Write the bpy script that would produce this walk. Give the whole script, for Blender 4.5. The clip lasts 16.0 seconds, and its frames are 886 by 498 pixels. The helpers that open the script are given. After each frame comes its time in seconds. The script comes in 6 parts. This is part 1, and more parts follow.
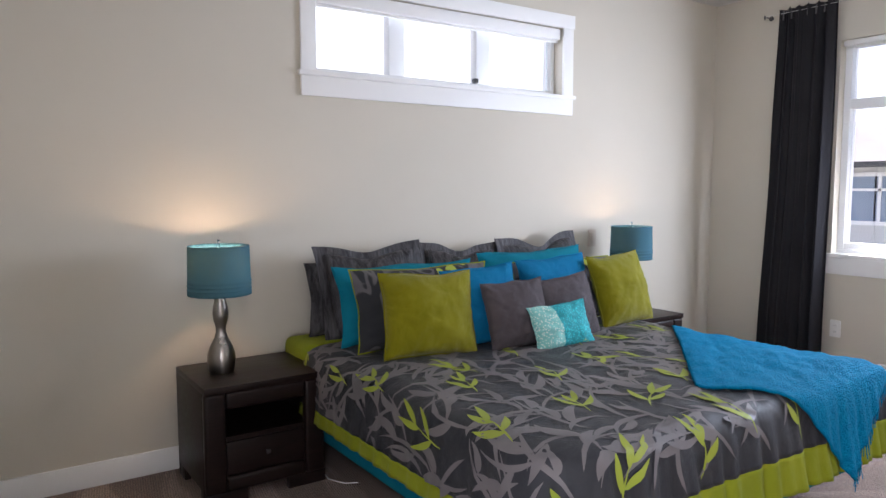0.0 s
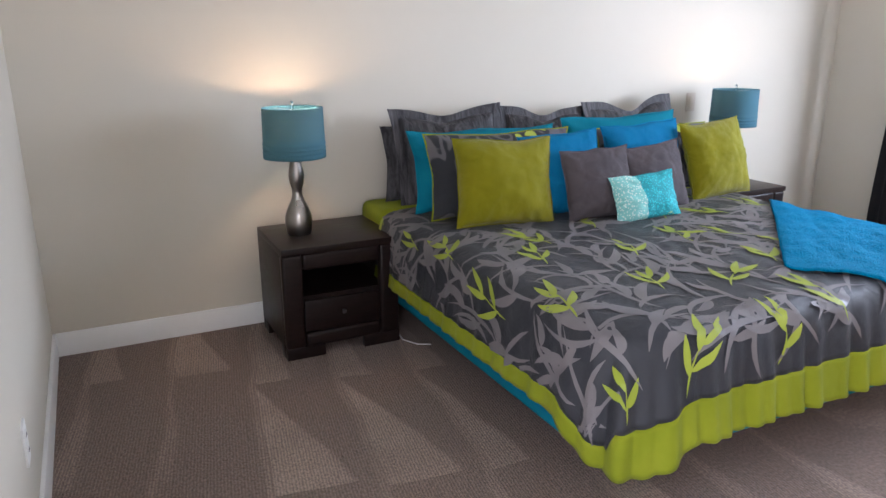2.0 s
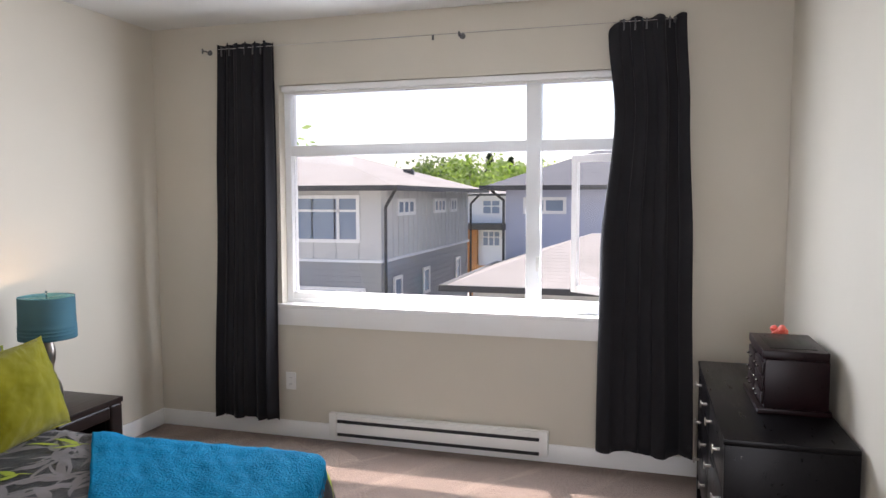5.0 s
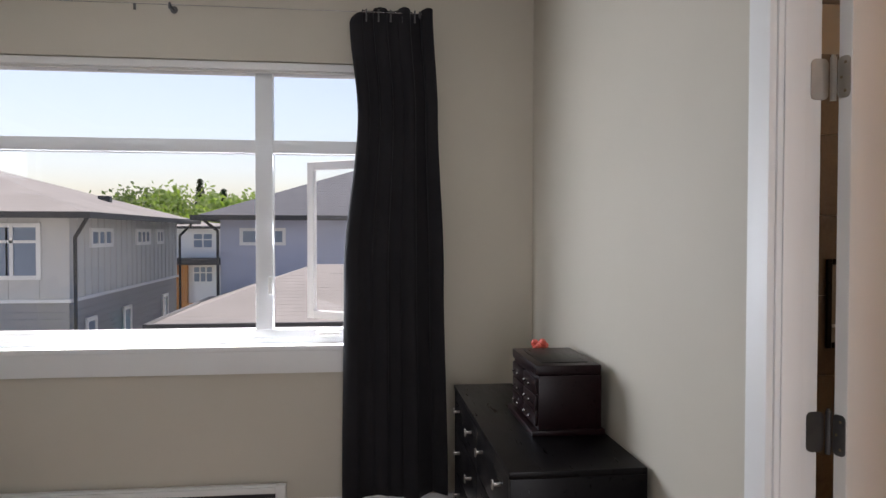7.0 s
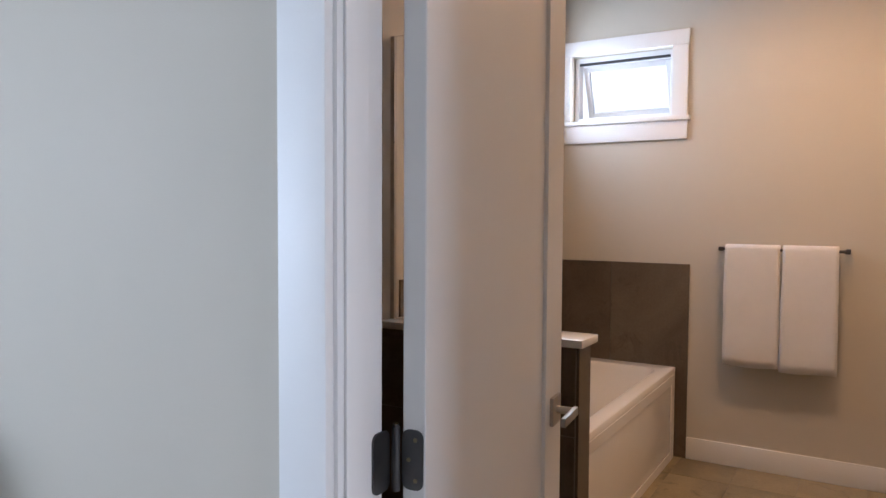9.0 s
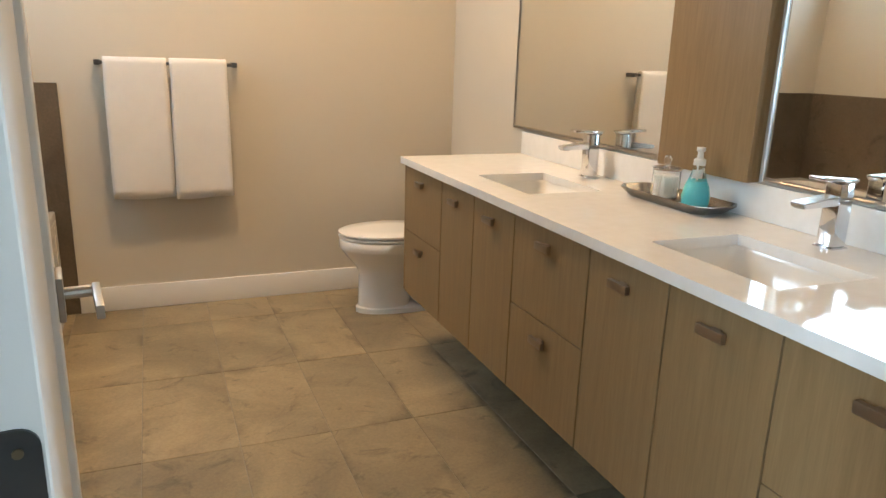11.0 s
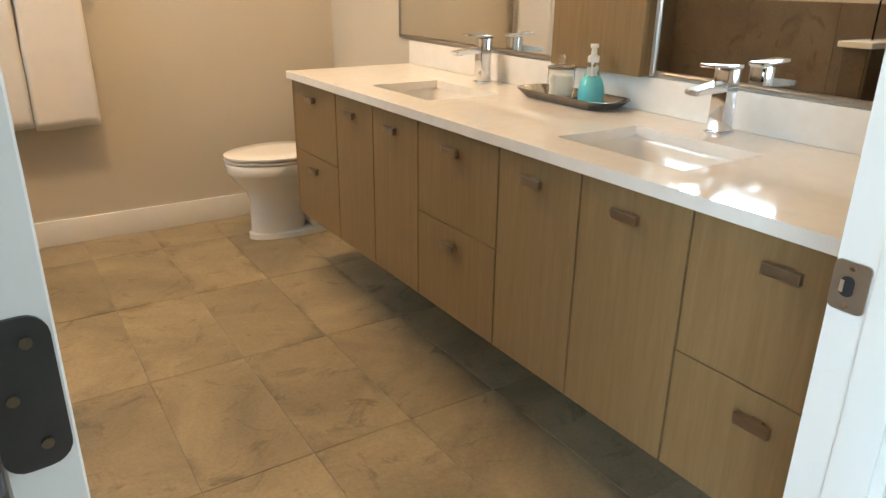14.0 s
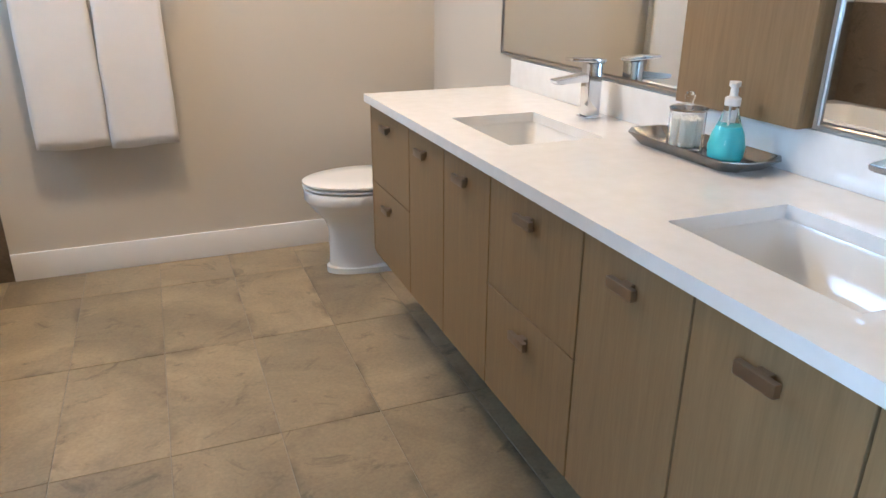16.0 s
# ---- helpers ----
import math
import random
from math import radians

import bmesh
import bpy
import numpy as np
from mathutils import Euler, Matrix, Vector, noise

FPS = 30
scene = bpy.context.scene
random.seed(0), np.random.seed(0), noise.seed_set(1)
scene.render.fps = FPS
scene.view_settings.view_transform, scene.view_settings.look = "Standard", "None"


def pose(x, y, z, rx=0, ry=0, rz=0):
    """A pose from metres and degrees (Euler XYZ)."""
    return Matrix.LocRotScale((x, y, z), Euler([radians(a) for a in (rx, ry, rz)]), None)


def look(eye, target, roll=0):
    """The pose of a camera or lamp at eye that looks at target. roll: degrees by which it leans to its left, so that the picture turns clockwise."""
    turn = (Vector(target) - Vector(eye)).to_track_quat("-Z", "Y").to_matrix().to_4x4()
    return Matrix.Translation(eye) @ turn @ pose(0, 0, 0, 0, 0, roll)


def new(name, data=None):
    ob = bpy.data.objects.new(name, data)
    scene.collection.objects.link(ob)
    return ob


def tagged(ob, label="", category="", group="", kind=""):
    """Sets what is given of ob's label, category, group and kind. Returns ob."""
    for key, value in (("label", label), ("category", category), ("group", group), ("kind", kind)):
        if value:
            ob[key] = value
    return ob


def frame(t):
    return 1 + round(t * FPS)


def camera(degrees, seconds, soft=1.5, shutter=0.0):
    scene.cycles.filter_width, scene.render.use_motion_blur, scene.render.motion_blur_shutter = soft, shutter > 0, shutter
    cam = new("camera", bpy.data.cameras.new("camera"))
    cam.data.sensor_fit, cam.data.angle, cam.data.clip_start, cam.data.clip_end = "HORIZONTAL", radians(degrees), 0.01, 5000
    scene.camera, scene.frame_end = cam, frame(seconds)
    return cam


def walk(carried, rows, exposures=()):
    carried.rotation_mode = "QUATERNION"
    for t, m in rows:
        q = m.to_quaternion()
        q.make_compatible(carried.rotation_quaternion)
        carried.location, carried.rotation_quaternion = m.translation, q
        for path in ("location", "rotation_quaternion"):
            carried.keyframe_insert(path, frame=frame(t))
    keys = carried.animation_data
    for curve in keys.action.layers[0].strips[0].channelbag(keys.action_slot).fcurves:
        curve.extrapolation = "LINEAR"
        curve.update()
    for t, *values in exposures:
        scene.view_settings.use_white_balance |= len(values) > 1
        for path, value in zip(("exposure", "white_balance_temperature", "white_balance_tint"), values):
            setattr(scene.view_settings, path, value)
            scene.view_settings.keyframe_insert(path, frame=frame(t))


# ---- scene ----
cam = camera(64.2, 16.0)
PATH = [
    (0, (3.002, 1.055, 1.346), (4.125, 2.701, 1.168), 0.0),
    (0.5, (3.011, 1.07, 1.312), (3.981, 2.785, 0.968), -0.0),
    (1, (3.012, 1.073, 1.317), (3.9, 2.805, 0.856), -0.1),
    (1.5, (3.053, 1.067, 1.324), (3.914, 2.793, 0.793), -0.1),
    (2, (3.126, 1.093, 1.35), (3.984, 2.811, 0.791), -0.1),
    (2.5, (3.241, 1.133, 1.408), (4.143, 2.827, 0.846), -0.1),
    (3, (3.339, 1.161, 1.463), (4.468, 2.715, 0.905), -0.1),
    (3.5, (3.477, 1.17, 1.522), (4.893, 2.469, 0.968), -0.1),
    (4, (3.581, 1.194, 1.574), (5.198, 2.251, 1.055), 0.1),
    (4.3, (3.678, 1.144, 1.583), (5.375, 2.103, 1.139), -0.3),
    (4.5, (3.692, 1.201, 1.586), (5.476, 2.034, 1.235), -0.1),
    (4.7, (3.71, 1.219, 1.592), (5.562, 1.932, 1.34), -0.1),
    (6.8, (4.182, 1.389, 1.463), (6.178, 1.269, 1.423), 0.1),
    (7, (4.285, 1.398, 1.455), (6.271, 1.164, 1.41), 0.1),
    (7.5, (4.509, 1.427, 1.442), (6.336, 0.614, 1.396), 0.0),
    (8, (4.746, 1.404, 1.413), (6.426, 0.321, 1.357), 0.3),
    (8.5, (4.937, 1.31, 1.398), (6.464, 0.019, 1.346), 0.4),
    (8.7, (5.015, 1.275, 1.381), (6.365, -0.199, 1.331), 0.5),
    (9, (5.13, 1.217, 1.375), (6.16, -0.495, 1.281), 0.3),
    (9.5, (5.287, 1.056, 1.333), (5.878, -0.842, 1.115), 0.3),
    (10, (5.375, 0.922, 1.303), (5.552, -1.04, 0.96), 0.3),
    (10.2, (5.43, 0.87, 1.3), (5.37, -1.088, 0.897), 0.8),
    (12.3, (5.684, 0.763, 1.223), (4.652, -0.819, 0.567), 0.8),
    (12.5, (5.679, 0.764, 1.221), (4.651, -0.814, 0.549), 0.7),
    (13, (5.683, 0.767, 1.215), (4.659, -0.801, 0.513), 0.7),
    (13.5, (5.684, 0.766, 1.221), (4.665, -0.798, 0.504), 0.8),
    (14, (5.677, 0.751, 1.225), (4.663, -0.816, 0.505), 0.7),
    (14.5, (5.647, 0.717, 1.232), (4.637, -0.851, 0.511), 0.6),
    (15, (5.529, 0.647, 1.236), (4.521, -0.921, 0.512), 0.6),
    (15.5, (5.408, 0.55, 1.245), (4.512, -1.082, 0.514), 0.4),
    (16, (5.298, 0.39, 1.262), (4.609, -1.34, 0.532), 0.3),
]
EXPOSURES = [
    (0.0, 1.18, 6100, 19), (1.2, 1.54, 5950, 19), (2.5, 1.60, 5950, 18), (3.5, 1.38, 5850, 17), (4.7, 1.08, 6500, 18), (6.8, 0.24, 6550, 17),
    (7.5, 0.60, 6850, 17), (8.0, 0.86, 6200, 18), (9.0, 0.60, 5650, 15), (9.5, 0.58, 5250, 4), (10.0, 1.00, 5400, 0), (12.3, 1.44, 5500, -3),
    (13.0, 1.44, 5650, -2), (14.0, 1.44, 5850, -2), (14.5, 1.44, 5600, -3), (15.0, 1.44, 5250, -6), (15.5, 1.46, 5000, -3), (16.0, 1.52, 4500, 0),
]
walk(cam, [(t, look(eye, target, roll)) for t, eye, target, roll in PATH], EXPOSURES)

# ---- light ----
SUN_DIR = Vector((1.0, 0.42, 2.2)).normalized()
world = bpy.data.worlds.new("sky")
scene.world = world
world.use_nodes = True
wn = world.node_tree
sky = wn.nodes.new("ShaderNodeTexSky")
sky.sky_type = 'NISHITA'
sky.sun_disc = False
sky.sun_elevation = math.asin(SUN_DIR.z)
sky.sun_rotation = math.atan2(SUN_DIR.x, SUN_DIR.y)
sky.air_density, sky.dust_density, sky.ozone_density = 0.9, 2.2, 0.5
wn.links.new(sky.outputs[0], wn.nodes["Background"].inputs[0])
wn.nodes["Background"].inputs[1].default_value = 0.15
sun = new("sun", bpy.data.lights.new("sun", 'SUN'))
sun.data.energy, sun.data.angle, sun.data.color = 5.0, radians(0.6), (1.0, 0.95, 0.88)
sun.rotation_euler = SUN_DIR.to_track_quat('Z', 'Y').to_euler()


def area_lamp(name, m, sx, sy, watts, colour):
    data = bpy.data.lights.new(name, 'AREA')
    data.shape, data.size, data.size_y, data.energy, data.color = 'RECTANGLE', sx, sy, watts, colour
    ob = new(name, data)
    ob.matrix_world = m
    return ob


def point_lamp(name, at, watts, radius, colour):
    data = bpy.data.lights.new(name, 'POINT')
    data.energy, data.shadow_soft_size, data.color = watts, radius, colour
    ob = new(name, data)
    ob.location = at
    return ob


SKYLIGHT = (0.80, 0.90, 1.0)
for z, watts in ((1.18, 24), (1.58, 20), (1.98, 14)):   # sky light falls inward and down
    area_lamp("window_light", look((7.957, 2.22, z), (6.5, 2.22, z - 0.32)), 1.9, 0.38, watts, SKYLIGHT)
area_lamp("high_window_light", look((5.41, 4.545, 2.14), (5.41, 3.0, 2.14)), 1.65, 0.38, 1.9, SKYLIGHT)
area_lamp("bath_window_light", look((6.40, -2.955, 2.14), (6.40, -1.5, 2.14)), 0.55, 0.36, 1.9, SKYLIGHT)
area_lamp("bath_side_window_light", look((6.835, -2.30, 2.14), (5.4, -2.30, 2.14)), 0.80, 0.36, 7.5, SKYLIGHT)
# added fill at the unseen west doorway, for light from that side
area_lamp("hall_fill", look((2.78, 1.0, 1.05), (4.0, 1.0, 1.05)), 0.78, 1.9, 25, (0.92, 0.95, 1.0))
BATH_WARM = (1.0, 0.57, 0.27)
WARM = (1.0, 0.68, 0.40)

# ---- materials ----


def material(name, colour, rough=0.5, metal=0.0, **more):
    m = bpy.data.materials.new(name)
    m.use_nodes = True
    b = m.node_tree.nodes["Principled BSDF"]
    b.inputs["Base Color"].default_value = (*colour, 1)
    b.inputs["Roughness"].default_value = rough
    b.inputs["Metallic"].default_value = metal
    for key, value in more.items():
        b.inputs[key.replace("_", " ")].default_value = value
    return m


def nodes_of(m):
    return m.node_tree.nodes, m.node_tree.links, m.node_tree.nodes["Principled BSDF"]


def coords(m, scale=(1, 1, 1), space="Object", turn=(0, 0, 0)):
    n, l, b = nodes_of(m)
    c = n.new("ShaderNodeTexCoord")
    mp = n.new("ShaderNodeMapping")
    mp.inputs["Scale"].default_value = scale
    mp.inputs["Rotation"].default_value = turn
    l.new(c.outputs[space], mp.inputs[0])
    return mp.outputs[0]


def noise_tex(m, vec, scale, detail=4, rough=0.55, distort=0.0):
    n, l, b = nodes_of(m)
    t = n.new("ShaderNodeTexNoise")
    t.inputs["Scale"].default_value, t.inputs["Detail"].default_value = scale, detail
    t.inputs["Roughness"].default_value, t.inputs["Distortion"].default_value = rough, distort
    l.new(vec, t.inputs["Vector"])
    return t.outputs[0]


def ramp(m, fac, stops, mode='LINEAR'):
    n, l, b = nodes_of(m)
    r = n.new("ShaderNodeValToRGB")
    r.color_ramp.interpolation = mode
    e = r.color_ramp.elements
    while len(e) < len(stops):
        e.new(0.5)
    for k, (p, c) in zip(e, stops):
        k.position, k.color = p, (*c, 1) if len(c) == 3 else (c[0],) * 3 + (1,)
    l.new(fac, r.inputs[0])
    return r.outputs[0]


def mix(m, fac, a, c, mode='MIX'):
    n, l, b = nodes_of(m)
    x = n.new("ShaderNodeMix")
    x.data_type, x.blend_type = 'RGBA', mode
    for sock, v in ((x.inputs[0], fac), (x.inputs[6], a), (x.inputs[7], c)):
        if isinstance(v, (int, float)):
            sock.default_value = v
        elif isinstance(v, tuple):
            sock.default_value = (*v, 1)
        else:
            l.new(v, sock)
    return x.outputs[2]


def maths(m, op, a, c=0.0, clamp=False):
    n, l, b = nodes_of(m)
    x = n.new("ShaderNodeMath")
    x.operation, x.use_clamp = op, clamp
    for sock, v in ((x.inputs[0], a), (x.inputs[1], c)):
        if isinstance(v, (int, float)):
            sock.default_value = v
        else:
            l.new(v, sock)
    return x.outputs[0]


def colour_in(m, sock):
    n, l, b = nodes_of(m)
    l.new(sock, b.inputs["Base Color"])


def rough_in(m, sock):
    n, l, b = nodes_of(m)
    l.new(sock, b.inputs["Roughness"])


def bump(m, sock, strength=0.3, distance=0.002):
    n, l, b = nodes_of(m)
    x = n.new("ShaderNodeBump")
    x.inputs["Strength"].default_value, x.inputs["Distance"].default_value = strength, distance
    l.new(sock, x.inputs["Height"])
    l.new(x.outputs[0], b.inputs["Normal"])


def mottled(name, a, c, rough, scale=3.0, fine=120.0, bump_d=0.0006, metal=0.0, strength=0.25, space="Object", rv=0.16, crease=0.0, **more):
    """A paint- or cloth-like surface with soft large stains and a fine grain."""
    m = material(name, a, rough, metal, **more)
    v = coords(m, space=space)
    big = noise_tex(m, v, scale, 5)
    small = noise_tex(m, v, fine, 2)
    colour_in(m, mix(m, ramp(m, big, [(0.3, (0,)), (0.7, (1,))]), a, c))
    rough_in(m, maths(m, 'ADD', maths(m, 'MULTIPLY', big, rv), rough - rv / 2))
    if crease:
        folds = noise_tex(m, v, 9.0, 3, 0.5, 1.2)
        small = maths(m, 'ADD', maths(m, 'MULTIPLY', small, 0.12), folds)
        strength, bump_d = 0.55, crease
    bump(m, small, strength, bump_d)
    return m


WALL = mottled("wall_paint", (0.575, 0.528, 0.445), (0.545, 0.502, 0.421), 0.62, 1.2, 260, 0.0008)
WALL.node_tree.nodes["Principled BSDF"].inputs["Specular IOR Level"].default_value = 0.12
CEIL = mottled("ceiling_paint", (0.66, 0.65, 0.62), (0.62, 0.61, 0.58), 0.85, 1.0, 90, 0.003)
CEIL.node_tree.nodes["Principled BSDF"].inputs["Specular IOR Level"].default_value = 0.1
TRIM = mottled("trim_paint", (0.80, 0.79, 0.77), (0.76, 0.75, 0.73), 0.48, 1.6, 160, 0.0004)
DOORP = mottled("door_paint", (0.78, 0.775, 0.76), (0.75, 0.74, 0.72), 0.52, 1.4, 140, 0.0004)
VINYL = mottled("white_vinyl", (0.82, 0.83, 0.84), (0.79, 0.80, 0.81), 0.30, 2.0, 200, 0.0003)
CHROME = mottled("chrome", (0.80, 0.81, 0.83), (0.76, 0.77, 0.80), 0.09, 6.0, 60, 0.0001, metal=1.0, strength=0.05, rv=0.05)
NICKEL = mottled("satin_nickel", (0.46, 0.43, 0.39), (0.40, 0.375, 0.34), 0.32, 14.0, 400, 0.0002, metal=1.0)
BRONZE = mottled("dark_pewter", (0.10, 0.10, 0.105), (0.14, 0.135, 0.13), 0.36, 18.0, 300, 0.0002, metal=0.9)
MIRROR = material("mirror_glass", (0.86, 0.88, 0.87), 0.015, 1.0)
GLASS = material("window_glass", (1, 1, 1), 0.0, 0.0, Transmission_Weight=1.0, IOR=1.45)
BLACK = mottled("black_slot", (0.012, 0.012, 0.013), (0.02, 0.02, 0.02), 0.6)

# ---- builders ----


def box(bm, a, c, bevel=0.0, seg=2):
    """A box from corner a to corner c in bm, with rounded edges."""
    sx, sy, sz = (c[i] - a[i] for i in range(3))
    m = Matrix.LocRotScale([(a[i] + c[i]) / 2 for i in range(3)], None, (sx, sy, sz))
    made = bmesh.ops.create_cube(bm, size=1.0, matrix=m)
    if bevel > 0:
        vs = set(made["verts"])
        es = [e for e in bm.edges if e.verts[0] in vs and e.verts[1] in vs]
        bmesh.ops.bevel(bm, geom=es, offset=min(bevel, 0.45 * min(abs(sx), abs(sy), abs(sz))), segments=seg, profile=0.6, affect='EDGES')
    return bm


def lathe(bm, profile, seg=32, at=(0, 0, 0)):
    """A turned solid from (radius, height) pairs; open ends are closed."""
    rings = []
    for r, z in profile:
        rings.append([bm.verts.new((at[0] + r * math.cos(2 * math.pi * k / seg), at[1] + r * math.sin(2 * math.pi * k / seg), at[2] + z)) for k in range(seg)])
    for a, c in zip(rings, rings[1:]):
        for k in range(seg):
            bm.faces.new((a[k], a[(k + 1) % seg], c[(k + 1) % seg], c[k]))
    if profile[0][0] > 1e-5:
        bm.faces.new(list(reversed(rings[0])))
    if profile[-1][0] > 1e-5:
        bm.faces.new(rings[-1])
    bmesh.ops.remove_doubles(bm, verts=[v for r in rings for v in r], dist=1e-6)
    return bm


def rod(bm, a, c, r, seg=12):
    a, c = Vector(a), Vector(c)
    d = c - a
    m = Matrix.Translation((a + c) / 2) @ d.to_track_quat('Z', 'Y').to_matrix().to_4x4()
    bmesh.ops.create_cone(bm, cap_ends=True, segments=seg, radius1=r, radius2=r, depth=d.length, matrix=m)
    return bm


def mesh_of(name, bm, mat, smooth=28):
    me = bpy.data.meshes.new(name)
    bmesh.ops.recalc_face_normals(bm, faces=bm.faces)
    bm.to_mesh(me)
    bm.free()
    for x in (mat if isinstance(mat, (list, tuple)) else [mat]):
        me.materials.append(x)
    if smooth:
        for p in me.polygons:
            p.use_smooth = True
        me.set_sharp_from_angle(angle=radians(smooth))
    return me


def part(name, bm, mat, parent=None, label="", smooth=28):
    """Links bm as ONE mesh object, under a thing or part where one is given."""
    ob = new(name, mesh_of(name, bm, mat, smooth))
    if parent is not None:
        ob.parent = parent
        ob.matrix_parent_inverse = parent.matrix_world.inverted() if parent.parent is None else Matrix()
    if label:
        ob["label"] = label
    return ob


def thing(name, label, category, at=(0, 0, 0), group="", kind=""):
    ob = new(name)
    ob.location = at
    bpy.context.view_layer.update()
    return tagged(ob, label, category, group, kind)


def sub(name, bm, mat, parent, label="", smooth=28):
    """A part in its parent's own coordinates."""
    ob = new(name, mesh_of(name, bm, mat, smooth))
    ob.parent = parent
    if label:
        ob["label"] = label
    return ob


def B(*a, **k):
    return box(bmesh.new(), *a, **k)


def structure(name, bm, mat, label="", category=""):
    return tagged(part(name, bm, mat, smooth=30), label, category, kind="structure")


# ---- shell ----
WX, EX = 2.87, 7.90          # bedroom west and east wall faces
SY, NY = 0.50, 4.48          # bedroom south and north wall faces
CZ = 2.72
BW, BE, BS, BN = 4.035, 6.79, -2.91, 0.400   # bathroom faces
DX0, DX1, DH = 4.963, 5.722, 2.05            # doorway
W0, W1, WZ0, WZ1 = 1.13, 3.53, 0.885, 2.31   # bedroom window opening
H0, H1, HZ0, HZ1 = 4.545, 6.275, 1.935, 2.36  # high window opening


def wall_with_hole(name, axis, face, thick, u0, u1, holes, label, z1=CZ):
    """A wall along x (axis 'y') or y (axis 'x'), cut round its openings (u0, u1, z0, z1)."""
    bm = bmesh.new()
    us = sorted({u0, u1, *[h[0] for h in holes], *[h[1] for h in holes]})
    for a, c in zip(us, us[1:]):
        mid = (a + c) / 2
        cuts = sorted((h[2], h[3]) for h in holes if h[0] < mid < h[1])
        z = 0.0
        for lo, hi in [*cuts, (z1, z1)]:
            if lo - z > 1e-4:
                if axis == 'y':
                    box(bm, (a, min(face, face + thick), z), (c, max(face, face + thick), lo))
                else:
                    box(bm, (min(face, face + thick), a, z), (max(face, face + thick), c, lo))
            z = hi
    bmesh.ops.remove_doubles(bm, verts=bm.verts, dist=1e-5)
    bm.verts.index_update()
    seen = {}
    for f in bm.faces:
        seen.setdefault(tuple(sorted(v.index for v in f.verts)), []).append(f)
    bmesh.ops.delete(bm, geom=[f for fs in seen.values() if len(fs) > 1 for f in fs], context='FACES')
    return structure(name, bm, WALL, label, "wall")


wall_with_hole("wall_north", 'y', NY, 0.16, WX - 0.12, EX + 0.16, [(H0, H1, HZ0, HZ1)], "cream painted bedroom wall behind the bed with a high window")
wall_with_hole("wall_east", 'x', EX, 0.16, BN, NY, [(W0, W1, WZ0, WZ1)], "cream painted bedroom wall with the wide window")
wall_with_hole("wall_west", 'x', WX, -0.12, BN, NY, [(0.58, 1.42, 0.0, 2.05)], "cream painted bedroom side wall")
wall_with_hole("wall_south", 'y', BN, SY - BN, WX, EX, [(DX0 - 0.02, DX1 + 0.02, 0.0, DH + 0.02)], "cream painted wall with the bathroom doorway")
BW_S = (6.10, 6.705, 1.945, 2.34)
BW_E = (-2.74, -1.86, 1.945, 2.34)
wall_with_hole("wall_bath_south", 'y', BS, -0.16, BW - 0.12, BE + 0.16, [BW_S], "beige painted bathroom wall behind toilet and towels")
wall_with_hole("wall_bath_east", 'x', BE, 0.16, BS, BN, [BW_E], "beige painted bathroom wall above the tub")
wall_with_hole("wall_bath_west", 'x', BW, -0.12, BS, BN, [], "beige painted bathroom wall behind the vanity")

CARPET = material("taupe_carpet", (0.15, 0.125, 0.115), 0.95)
TILE = material("stone_tile", (0.2, 0.18, 0.15), 0.42)
structure("floor", B((WX - 0.12, BN + 0.06, -0.12), (EX + 0.16, NY + 0.16, 0.0)), CARPET, "taupe looped carpet with pale vacuum marks", "floor")
structure("ceiling", B((WX - 0.12, BN, CZ), (EX + 0.16, NY + 0.16, CZ + 0.12)), CEIL, "white textured bedroom ceiling", "ceiling")
structure("floor_bath", B((BW - 0.12, BS - 0.16, -0.12), (BE + 0.16, BN + 0.06, -0.0022)), BLACK, "grey grout bed under the bathroom tiles", "floor")
structure("hall_floor", B((1.2, -0.2, -0.12), (WX - 0.12, 2.2, 0.0)), CARPET, "taupe looped hallway carpet", "floor")
structure("hall_ceiling", B((1.2, -0.2, 2.4), (WX - 0.12, 2.2, 2.5)), CEIL, "white hallway ceiling", "ceiling")
structure("hall_wall", B((1.08, -0.2, 0.0), (1.2, 2.2, 2.4)), WALL, "cream painted hallway wall", "wall")
structure("hall_wall", B((1.2, -0.32, 0.0), (WX - 0.12, -0.2, 2.4)), WALL, "cream painted hallway wall", "wall")
structure("hall_wall", B((1.2, 2.2, 0.0), (WX - 0.12, 2.32, 2.4)), WALL, "cream painted hallway wall", "wall")
structure("ceiling_bath", B((BW - 0.12, BS - 0.16, CZ), (BE + 0.16, BN - 0.001, CZ + 0.12)), CEIL, "white textured bathroom ceiling", "ceiling")

# ---- finer surfaces ----


